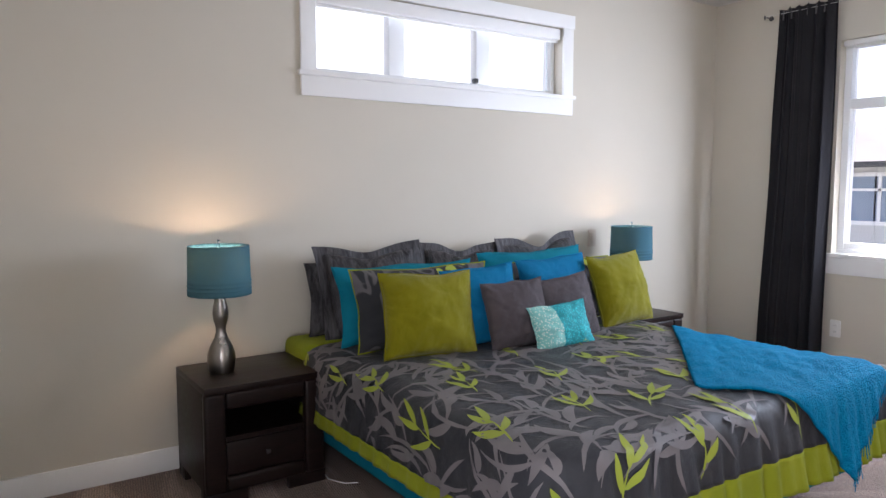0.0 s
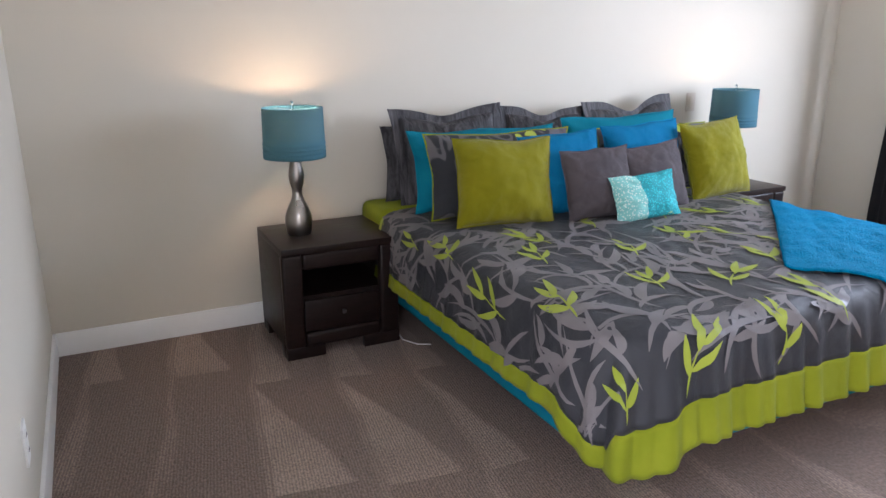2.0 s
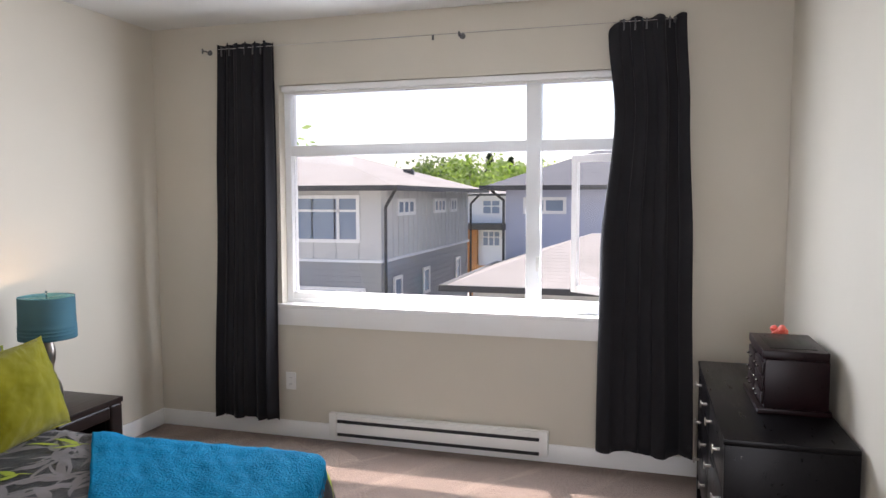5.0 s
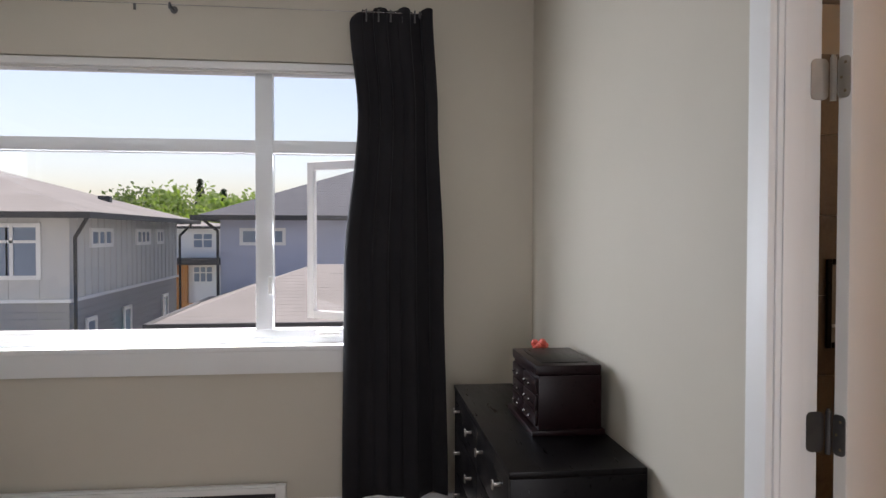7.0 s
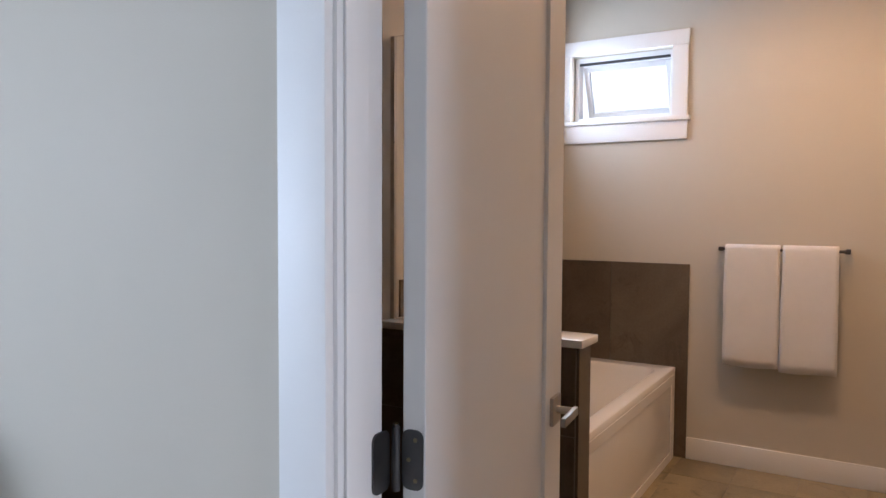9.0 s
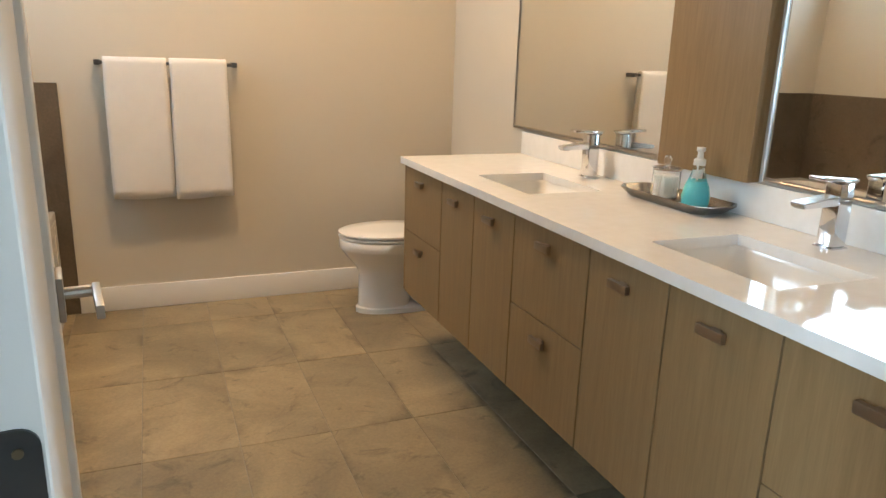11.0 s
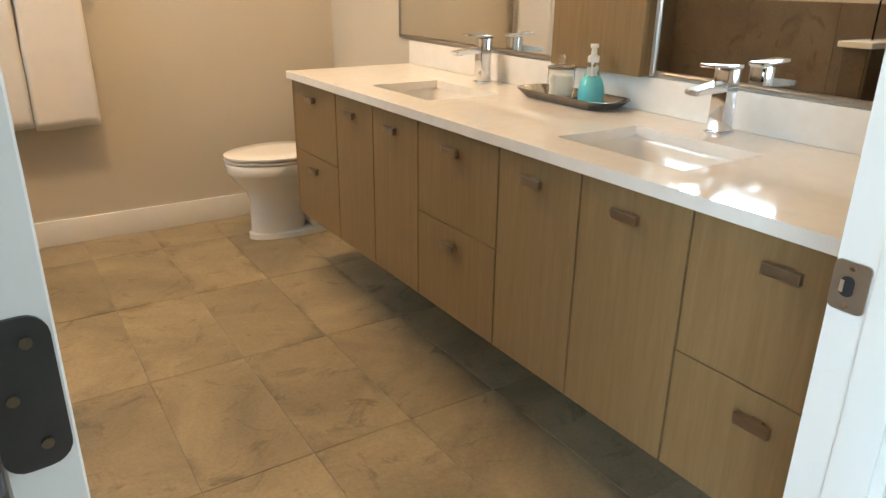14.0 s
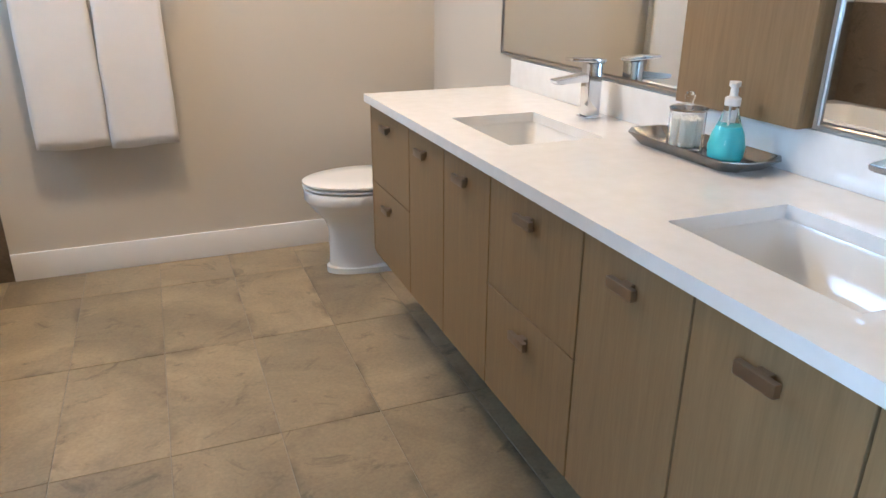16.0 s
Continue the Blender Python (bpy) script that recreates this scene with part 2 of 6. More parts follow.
def vacuum_wedges(m, turn, width, length, seed):
    """Pale triangles left by the vacuum: one per stroke, apex first, in columns of the given width."""
    n, l, b = nodes_of(m)
    v = coords(m, turn=(0, 0, turn))
    low = n.new("ShaderNodeTexNoise")
    low.inputs["Scale"].default_value = 1.3
    l.new(v, low.inputs["Vector"])
    sc = n.new("ShaderNodeVectorMath")
    sc.operation = 'MULTIPLY_ADD'
    l.new(low.outputs["Color"], sc.inputs[0])
    sc.inputs[1].default_value = (0.16, 0.16, 0.0)
    l.new(v, sc.inputs[2])
    sep = n.new("ShaderNodeSeparateXYZ")
    l.new(sc.outputs[0], sep.inputs[0])
    across = maths(m, 'DIVIDE', sep.outputs[0], width)
    col = maths(m, 'FLOOR', across)
    wn_ = n.new("ShaderNodeTexWhiteNoise")
    wn_.noise_dimensions = '1D'
    l.new(maths(m, 'ADD', col, seed), wn_.inputs["W"])
    along = maths(m, 'ADD', maths(m, 'DIVIDE', sep.outputs[1], length), maths(m, 'MULTIPLY', wn_.outputs["Value"], 3.0))
    cell = maths(m, 'FLOOR', along)
    w2 = n.new("ShaderNodeTexWhiteNoise")
    w2.noise_dimensions = '2D'
    cb = n.new("ShaderNodeCombineXYZ")
    l.new(col, cb.inputs[0])
    l.new(cell, cb.inputs[1])
    l.new(cb.outputs[0], w2.inputs["Vector"])
    fu, fv = maths(m, 'FRACT', along), maths(m, 'FRACT', across)
    reach = maths(m, 'MULTIPLY', maths(m, 'SUBTRACT', 1.0, fu), maths(m, 'ADD', 0.12, maths(m, 'MULTIPLY', w2.outputs["Value"], 0.68)))
    wedge = ramp(m, maths(m, 'SUBTRACT', reach, fv), [(0.0, (0.0,)), (0.05, (1.0,))])
    strength = maths(m, 'ADD', 0.35, maths(m, 'MULTIPLY', w2.outputs["Value"], 0.65))
    streak = ramp(m, maths(m, 'ABSOLUTE', maths(m, 'SUBTRACT', fv, 0.96)), [(0.0, (0.55,)), (0.06, (0.0,))])
    return maths(m, 'MAXIMUM', maths(m, 'MULTIPLY', wedge, strength), streak)


def carpet_nodes(m):
    n, l, b = nodes_of(m)
    v = coords(m)
    first = vacuum_wedges(m, 0.16, 0.34, 0.78, 3.0)
    second = maths(m, 'MULTIPLY', vacuum_wedges(m, -0.95, 0.38, 1.15, 8.0), 0.6)
    sep = n.new("ShaderNodeSeparateXYZ")
    l.new(v, sep.inputs[0])
    east = maths(m, 'GREATER_THAN', maths(m, 'ADD', sep.outputs[0], maths(m, 'MULTIPLY', noise_tex(m, v, 1.0, 1), 0.8)), 5.9)
    marks = mix(m, east, first, second)
    soft = noise_tex(m, v, 2.2, 3)
    marks = maths(m, 'MULTIPLY', marks, ramp(m, soft, [(0.3, (0.45,)), (0.6, (1.0,))]))
    loops = noise_tex(m, v, 95, 3, 0.75)
    rows = n.new("ShaderNodeTexWave")
    rows.inputs["Scale"].default_value, rows.inputs["Distortion"].default_value = 30, 4.0
    rows.inputs["Detail"].default_value, rows.inputs["Detail Scale"].default_value = 3, 2.5
    l.new(coords(m, turn=(0, 0, 0.16)), rows.inputs["Vector"])
    base = mix(m, marks, (0.188, 0.130, 0.101), (0.345, 0.253, 0.198))
    fleck = ramp(m, maths(m, 'ADD', maths(m, 'MULTIPLY', loops, 0.85), maths(m, 'MULTIPLY', rows.outputs[0], 0.15)), [(0.36, (0.30,)), (0.66, (1.85,))])
    colour_in(m, mix(m, 0.65, base, fleck, 'MULTIPLY'))
    bump(m, maths(m, 'ADD', loops, maths(m, 'MULTIPLY', rows.outputs[0], 0.25)), 1.0, 0.012)
    b.inputs["Sheen Weight"].default_value = 0.12


carpet_nodes(CARPET)


def stone_nodes(m, a, c, d, rough=0.4, scale=2.2, per_piece=0.35, rim=False):
    v = coords(m, space="Object")
    n, l, b = nodes_of(m)
    info = n.new("ShaderNodeObjectInfo")
    off = n.new("ShaderNodeVectorMath")
    off.operation = 'MULTIPLY_ADD'
    l.new(info.outputs["Random"], off.inputs[0])
    off.inputs[1].default_value = (37.0, 23.0, 11.0)
    l.new(v, off.inputs[2])
    cloud = noise_tex(m, off.outputs[0], scale, 7, 0.62, 0.6)
    vein = noise_tex(m, off.outputs[0], scale * 2.6, 6, 0.7, 1.6)
    grain = noise_tex(m, off.outputs[0], 90, 3, 0.6)
    base = mix(m, ramp(m, cloud, [(0.34, (0.0,)), (0.66, (1.0,))]), a, c)
    dark = ramp(m, vein, [(0.30, (1.0,)), (0.44, (0.0,))])
    col = mix(m, maths(m, 'MULTIPLY', dark, 0.65), base, d)
    if rim:
        sep = n.new("ShaderNodeSeparateXYZ")
        l.new(v, sep.inputs[0])
        ex = maths(m, 'MULTIPLY', maths(m, 'ABSOLUTE', sep.outputs[0]), 6.6)
        ey = maths(m, 'MULTIPLY', maths(m, 'ABSOLUTE', sep.outputs[1]), 3.3)
        edge = ramp(m, maths(m, 'MAXIMUM', ex, ey), [(0.80, (0.0,)), (1.0, (1.0,))])
        spots = ramp(m, noise_tex(m, off.outputs[0], 2.6, 4, 0.65), [(0.53, (0.0,)), (0.63, (1.0,))])
        col = mix(m, maths(m, 'MULTIPLY', maths(m, 'MULTIPLY', edge, spots), 0.65), col, d)
    hsv = n.new("ShaderNodeHueSaturation")
    l.new(maths(m, 'ADD', 1.0 - per_piece / 2, maths(m, 'MULTIPLY', info.outputs["Random"], per_piece)), hsv.inputs["Value"])
    l.new(mix(m, 0.25, col, mix(m, 1.0, col, ramp(m, grain, [(0.3, (0.5,)), (0.7, (1.3,))]), 'MULTIPLY')), hsv.inputs["Color"])
    colour_in(m, hsv.outputs[0])
    rough_in(m, maths(m, 'ADD', maths(m, 'MULTIPLY', cloud, 0.25), rough - 0.12))
    bump(m, maths(m, 'ADD', cloud, maths(m, 'MULTIPLY', grain, 0.04)), 0.22, 0.002)


stone_nodes(TILE, (0.200, 0.162, 0.102), (0.380, 0.302, 0.180), (0.082, 0.068, 0.048), 0.46, 2.0, 0.08, True)
WTILE = material("brown_wall_tile", (0.1, 0.08, 0.06), 0.35)
stone_nodes(WTILE, (0.095, 0.072, 0.05), (0.16, 0.125, 0.088), (0.05, 0.04, 0.03), 0.38, 1.6, 0.2)
GROUT = mottled("pale_grout", (0.30, 0.27, 0.22), (0.25, 0.225, 0.185), 0.85, 6, 200)


def grain_wood(name, a, c, rough, stretch, scale=9.0, ring=0.5, spec=0.5):
    m = material(name, a, rough)
    n, l, b = nodes_of(m)
    info = n.new("ShaderNodeObjectInfo")
    v = coords(m, stretch)
    off = n.new("ShaderNodeVectorMath")
    off.operation = 'MULTIPLY_ADD'
    l.new(info.outputs["Random"], off.inputs[0])
    off.inputs[1].default_value = (9.0, 7.0, 5.0)
    l.new(v, off.inputs[2])
    g = noise_tex(m, off.outputs[0], scale, 6, 0.68, 0.3)
    f = noise_tex(m, off.outputs[0], scale * 5, 3, 0.6)
    t = maths(m, 'ADD', maths(m, 'MULTIPLY', g, 0.7), maths(m, 'MULTIPLY', f, 0.3))
    colour_in(m, mix(m, ramp(m, t, [(0.36, (0.0,)), (0.64, (1.0,))]), a, c))
    rough_in(m, maths(m, 'ADD', maths(m, 'MULTIPLY', g, 0.2), rough - 0.1))
    bump(m, f, 0.18, 0.0006)
    b.inputs["Specular IOR Level"].default_value = spec
    return m


VAN_WOOD = grain_wood("vanity_oak", (0.200, 0.129, 0.056), (0.258, 0.172, 0.080), 0.44, (6, 6, 0.35))
ESPRESSO = grain_wood("espresso_wood", (0.007, 0.004, 0.0035), (0.017, 0.009, 0.0075), 0.36, (1, 7, 7), 6, spec=0.22)
BLACKWOOD = grain_wood("black_brown_wood", (0.003, 0.0025, 0.003), (0.006, 0.005, 0.0055), 0.30, (1, 7, 7), 6, spec=0.12)
CHERRY = grain_wood("dark_cherry", (0.007, 0.0025, 0.003), (0.013, 0.004, 0.005), 0.30, (1, 7, 7), 7, spec=0.14)
CERAMIC = mottled("white_ceramic", (0.80, 0.79, 0.76), (0.78, 0.77, 0.74), 0.10, 2, 40, 0.0001, strength=0.05, rv=0.05)
QUARTZ = mottled("white_quartz", (0.80, 0.79, 0.77), (0.75, 0.74, 0.71), 0.06, 22, 300, 0.0001, strength=0.03, rv=0.03)
ACRYLIC = mottled("tub_acrylic", (0.80, 0.77, 0.72), (0.77, 0.74, 0.69), 0.16, 2, 40, 0.0001, strength=0.05, rv=0.05)
ENAMEL = mottled("heater_enamel", (0.74, 0.73, 0.70), (0.70, 0.69, 0.66), 0.35, 4, 150, 0.0003)
PLASTIC = mottled("white_plastic", (0.75, 0.74, 0.71), (0.72, 0.71, 0.68), 0.40, 5, 100, 0.0002)
RUBBER = mottled("dark_gasket", (0.03, 0.03, 0.03), (0.05, 0.05, 0.05), 0.6)

# ---- trim, windows, door ----


def casing_board(name, a, c, label="white painted flat casing board"):
    return structure(name, B(a, c, bevel=0.003), TRIM, label, "trim")


def baseboard(a, c):
    return structure("baseboard", B(a, c, bevel=0.004), TRIM, "white painted flat baseboard", "baseboard")


T, BH = 0.014, 0.110
baseboard((WX, NY - T, 0), (EX, NY, BH))
baseboard((EX - T, SY + T, 0), (EX, NY - T, BH))
baseboard((WX, 1.42, 0), (WX + T, NY - T, BH))
baseboard((WX, SY, 0), (DX0 - 0.09, SY + T, BH))
baseboard((DX1 + 0.09, SY, 0), (EX, SY + T, BH))
BBH = 0.124   # bathroom boards
baseboard((BW + T, BS, 0), (5.985, BS + T, BBH))
baseboard((BW, BS, 0), (BW + T, BN, BBH))
baseboard((BW + T, BN - T, 0), (DX0 - 0.09, BN, BBH))

# doorway lining and casings
casing_board("jamb_strike", (DX0 - 0.02, BN, 0), (DX0, SY, DH), "white painted door jamb with strike plate")
casing_board("jamb_hinge", (DX1, BN, 0), (DX1 + 0.02, SY, DH), "white painted door jamb with hinges")
casing_board("jamb_head", (DX0 - 0.02, BN, DH), (DX1 + 0.02, SY, DH + 0.02))
for y0, y1 in ((SY, SY + 0.017),):
    casing_board("door_casing", (DX0 - 0.09, y0, 0), (DX0 - 0.006, y1, DH + 0.006))
    casing_board("door_casing", (DX1 + 0.006, y0, 0), (DX1 + 0.09, y1, DH + 0.006))
    casing_board("door_casing", (DX0 - 0.10, y0, DH + 0.006), (DX1 + 0.10, y1, DH + 0.10))
# door stops
casing_board("door_stop", (DX0, BN + 0.044, 0), (DX0 + 0.008, SY - 0.012, DH))
casing_board("door_stop", (DX1 - 0.006, BN + 0.040, 0), (DX1, SY - 0.012, DH))
casing_board("threshold", (DX0, BN + 0.02, -0.002), (DX1, BN + 0.07, 0.006), "slim metal strip between carpet and tile").data.materials[0] = NICKEL


def plate_mesh(w, h, t, r):
    """A thin upright plate in the x-z plane with rounded corners."""
    bm = bmesh.new()
    ring = []
    for cx, cz, a0 in ((w / 2 - r, h / 2 - r, 0), (-w / 2 + r, h / 2 - r, 90), (-w / 2 + r, -h / 2 + r, 180), (w / 2 - r, -h / 2 + r, 270)):
        for k in range(6):
            a = radians(a0 + 18 * k)
            ring.append((cx + r * math.cos(a), cz + r * math.sin(a)))
    f = [bm.verts.new((x, -t / 2, z)) for x, z in ring]
    g = [bm.verts.new((x, t / 2, z)) for x, z in ring]
    bm.faces.new(f)
    bm.faces.new(list(reversed(g)))
    for k in range(len(f)):
        bm.faces.new((f[k], g[k], g[(k + 1) % len(f)], f[(k + 1) % len(f)]))
    return bm


def moved(bm, m):
    bm.transform(m)
    return bm


GUN_SCREW = mottled("dull_brass", (0.30, 0.24, 0.16), (0.24, 0.19, 0.13), 0.35, 40, 300, 0.0002, metal=1.0)
strike = thing("strike_plate", "satin nickel strike plate screwed to the white jamb", "strike plate", (DX0 + 0.001, BN + 0.020, 0.932))
sub("plate", moved(plate_mesh(0.038, 0.055, 0.003, 0.007), pose(0, 0, 0, 0, 0, 90)), NICKEL, strike, "brushed metal plate")
sub("latch_hole", moved(plate_mesh(0.014, 0.022, 0.001, 0.006), pose(0.0022, -0.002, 0, 0, 0, 90)), BLACK, strike, "dark latch hole")
sub("latch_lip", B((0.0024, -0.0095, -0.007), (0.0040, -0.0045, 0.007), 0.0008), CHROME, strike, "bright bent lip in the hole")
for s in (-1, 1):
    sub("screw", rod(bmesh.new(), (0.001, 0, s * 0.021), (0.0032, 0, s * 0.020), 0.0030, 10), GUN_SCREW, strike)

# door leaf: local x along the leaf from the hinge, y across, z up
DW, DT, DTOP = 0.735, 0.037, 2.035
door = thing("door_1", "white painted panel door standing open into the bathroom", "door", kind="structure")
bm = bmesh.new()
ST = 0.125
TOPR = 0.148   # top rail
for a, c in (((0, 0, 0.012), (ST, DT, DTOP)), ((DW - ST, 0, 0.012), (DW, DT, DTOP)), ((ST, 0, DTOP - TOPR), (DW - ST, DT, DTOP)), ((ST, 0, 0.012), (DW - ST, DT, 0.22))):
    box(bm, a, c, 0.0015, 1)
sub("door_frame", bm, DOORP, door, smooth=25)
sub("door_panel", B((ST - 0.004, 0.009, 0.21), (DW - ST + 0.004, DT - 0.009, DTOP - TOPR + 0.004)), DOORP, door, "recessed flat panel")
handle = sub("door_handle", B((DW - 0.095, DT, 0.897), (DW - 0.030, DT + 0.009, 0.962), 0.002), NICKEL, door, "square satin nickel lever handle")
sub("rose", B((DW - 0.095, -0.009, 0.897), (DW - 0.030, 0.0, 0.962), 0.002), NICKEL, door, "square nickel rose")
for s, y in ((1, DT + 0.009), (-1, -0.009)):
    bm = rod(bmesh.new(), (DW - 0.062, y, 0.93), (DW - 0.062, y + s * 0.042, 0.93), 0.009)
    y1 = y + s * 0.036
    box(bm, (DW - 0.165, min(y1, y1 + s * 0.011), 0.920), (DW - 0.052, max(y1, y1 + s * 0.011), 0.940), 0.002)
    sub("lever", bm, NICKEL, door, "straight nickel lever")
for z in (1.79, 1.02, 0.27):
    # top hinge gets a paler metal for the warm light it reflects
    hm = NICKEL if z > 1.5 else BRONZE
    bm = moved(plate_mesh(0.034, 0.089, 0.003, 0.012), pose(-0.0008, DT - 0.017, z, 0, 0, 90))
    hp = sub("hinge_plate", bm, hm, door, "pewter hinge leaf on the door edge, top one paler for reflected light")
    for dz in (-0.03, 0, 0.03):
        sub("hinge_screw", rod(bmesh.new(), (-0.0036, DT - (0.022 if dz else 0.011), z + dz), (-0.001, DT - (0.022 if dz else 0.011), z + dz), 0.0032, 10), GUN_SCREW, door)
# closed, the leaf lies along -x from the hinge; it stands 96 degrees open
door.matrix_world = pose(5.668, 0.369, 0, 0, 0, -83.7)
for z in (1.79, 1.02, 0.27):
    hinge = thing("door_hinge", "pewter butt hinge knuckle and jamb leaf, top one paler for reflected light", "hinge", (DX1, BN + 0.012, z), group="door hinges")
    # same paler metal up top, standing for reflected light
    hm = NICKEL if z > 1.5 else BRONZE
    sub("jamb_leaf", moved(plate_mesh(0.040, 0.089, 0.003, 0.012), pose(-0.0016, -0.006, 0, 0, 0, 90)), hm, hinge)
    sub("knuckle", rod(bmesh.new(), (-0.010, -0.032, -0.047), (-0.010, -0.032, 0.047), 0.0065), hm, hinge)
    sub("pin_cap", rod(bmesh.new(), (-0.010, -0.032, 0.047), (-0.010, -0.032, 0.052), 0.0045), hm, hinge)


def frame_part(name, parent, u0, u1, z0, z1, d0, d1, w, axis, mat=VINYL, label=""):
    """A rectangular frame: members of width w; depth d0..d1 along the wall's normal axis."""
    bm = bmesh.new()
    for a0, a1, b0, b1 in ((u0, u0 + w, z0, z1), (u1 - w, u1, z0, z1), (u0 + w, u1 - w, z0, z0 + w), (u0 + w, u1 - w, z1 - w, z1)):
        if axis == 'x':
            box(bm, (d0, a0, b0), (d1, a1, b1), 0.003, 1)
        else:
            box(bm, (a0, d0, b0), (a1, d1, b1), 0.003, 1)
    return sub(name, bm, mat, parent, label, smooth=25)


def pane(parent, u0, u1, z0, z1, d, axis):
    bm = B((d, u0, z0), (d + 0.006, u1, z1)) if axis == 'x' else B((u0, d, z0), (u1, d + 0.006, z1))
    ob = sub("pane", bm, GLASS, parent, "clear glass pane", smooth=0)
    ob.visible_shadow = False
    return ob


# wide bedroom window
win = thing("window_1", "wide white vinyl window with transom and open casement", "window", kind="structure")
GX = 8.00
frame_part("window_frame", win, W0, W1, WZ0 + 0.03, WZ1, GX - 0.03, GX + 0.06, 0.045, 'x')
sub("sill_filler", B((GX - 0.03, W0, WZ0 + 0.0045), (GX + 0.06, W1, WZ0 + 0.0295)), VINYL, win)
sub("mullion", B((GX - 0.032, 1.838, WZ0 + 0.075), (GX + 0.05, 1.925, WZ1 - 0.045), 0.003), VINYL, win, "wide white mullion post", smooth=25)
sub("transom_bar", B((GX - 0.030, 1.925, 1.860), (GX + 0.05, W1 - 0.045, 1.926), 0.003), VINYL, win, "white transom bar", smooth=25)
sub("transom_bar", B((GX - 0.030, W0 + 0.045, 1.860), (GX + 0.05, 1.838, 1.926), 0.003), VINYL, win, "white transom bar", smooth=25)
for u0, u1, z0, z1 in ((1.925, W1 - 0.045, WZ0 + 0.075, 1.860), (1.925, W1 - 0.045, 1.926, WZ1 - 0.045), (W0 + 0.045, 1.838, 1.926, WZ1 - 0.045)):
    pane(win, u0, u1, z0, z1, GX + 0.012, 'x')
sub("window_sill", B((EX - 0.024, W0 - 0.06, WZ0 - 0.024), (GX - 0.03, W1 + 0.06, WZ0 + 0.004), 0.005), TRIM, win, "white painted stool board", smooth=25)
sub("apron", B((EX - 0.016, W0 - 0.04, WZ0 - 0.135), (EX - 0.001, W1 + 0.04, WZ0 - 0.024), 0.003), TRIM, win, "white painted apron", smooth=25)
sub("sash_lock", B((GX - 0.046, 1.838, 1.14), (GX - 0.032, 1.862, 1.23), 0.006), PLASTIC, win, "white casement lock lever")
sub("crank_cover", B((GX - 0.06, 1.50, WZ0 + 0.034), (GX - 0.02, 1.62, WZ0 + 0.062), 0.008), PLASTIC, win, "white crank cover")
# open casement sash, hinged on its far side
sash = sub("casement_sash", bmesh.new(), VINYL, win)
bm = bmesh.new()
SW, S0, S1 = 0.60, WZ0 + 0.085, 1.855
for a, c in (((0, 0, S0), (0.045, 0.035, S1)), ((SW - 0.045, 0, S0), (SW, 0.035, S1)), ((0.045, 0, S0), (SW - 0.045, 0.035, S0 + 0.045)), ((0.045, 0, S1 - 0.045), (SW - 0.045, 0.035, S1))):
    box(bm, a, c, 0.003, 1)
sash.data = mesh_of("casement_sash", bm, VINYL, 25)
sash.location, sash.rotation_euler = (GX + 0.055, 1.185, 0), (0, 0, radians(55))
bm = B((0.045, 0.015, S0 + 0.045), (SW - 0.045, 0.021, S1 - 0.045))
gp = sub("sash_pane", bm, GLASS, sash, "clear glass pane", smooth=0)
gp.visible_shadow = False
# roller blind cassette at the head
blind = thing("roller_blind", "white roller blind rolled up at the window head", "blind", (0, 0, 0))
sub("cassette", B((EX + 0.010, W0 + 0.01, WZ1 - 0.042), (EX + 0.055, W1 - 0.01, WZ1 - 0.002), 0.012), TRIM, blind, "pale rolled blind cassette")
sub("hem_bar", B((EX + 0.025, W0 + 0.02, WZ1 - 0.054), (EX + 0.038, W1 - 0.02, WZ1 - 0.043), 0.004), PLASTIC, blind, "slim white hem bar")
# unseen exterior eave, added to shade the window, and the outer sill
structure("eave", B((EX + 0.16, -3.6, 2.62), (EX + 0.59, 5.4, 2.80)), TRIM, "unseen white soffit board added to shade the window", "eave")
structure("eave_north", B((2.4, NY + 0.16, 2.62), (EX + 0.16, NY + 0.62, 2.80)), TRIM, "unseen white soffit board added to shade the high window", "eave")

# high window over the bed
hw = thing("window_2", "high white window of three panes over the bed", "window", kind="structure")
HY = 4.585
frame_part("window_frame", hw, H0, H1, HZ0, HZ1, HY - 0.03, HY + 0.05, 0.030, 'y')
for a in (5.075, 5.685):
    sub("mullion", B((a - 0.05, HY - 0.031, HZ0 + 0.03), (a + 0.05, HY + 0.04, HZ1 - 0.03), 0.003), VINYL, hw, "white mullion", smooth=25)
for u0, u1 in ((H0 + 0.03, 5.025), (5.125, 5.635), (5.735, H1 - 0.03)):
    pane(hw, u0, u1, HZ0 + 0.03, HZ1 - 0.03, HY + 0.01, 'y')
sub("sash_latch", B((5.60, HY - 0.06, HZ0 + 0.030), (5.63, HY - 0.03, HZ0 + 0.058), 0.004), BLACK, hw, "small black window latch")
for nm, a, c in (("casing_side", (H0 - 0.085, NY - 0.017, HZ0 - 0.002), (H0, NY, HZ1 + 0.0)), ("casing_side", (H1, NY - 0.017, HZ0 - 0.002), (H1 + 0.085, NY, HZ1 + 0.0)),
                 ("casing_head", (H0 - 0.095, NY - 0.020, HZ1), (H1 + 0.095, NY, HZ1 + 0.085)), ("window_sill", (H0 - 0.10, NY - 0.030, HZ0 - 0.026), (H1 + 0.10, HY - 0.03, HZ0 - 0.002)),
                 ("apron", (H0 - 0.085, NY - 0.017, HZ0 - 0.128), (H1 + 0.085, NY, HZ0 - 0.026))):
    sub(nm, B(a, c, 0.003), TRIM, hw, smooth=25)
hb = thing("roller_blind", "white roller blind rolled up in the high window", "blind")
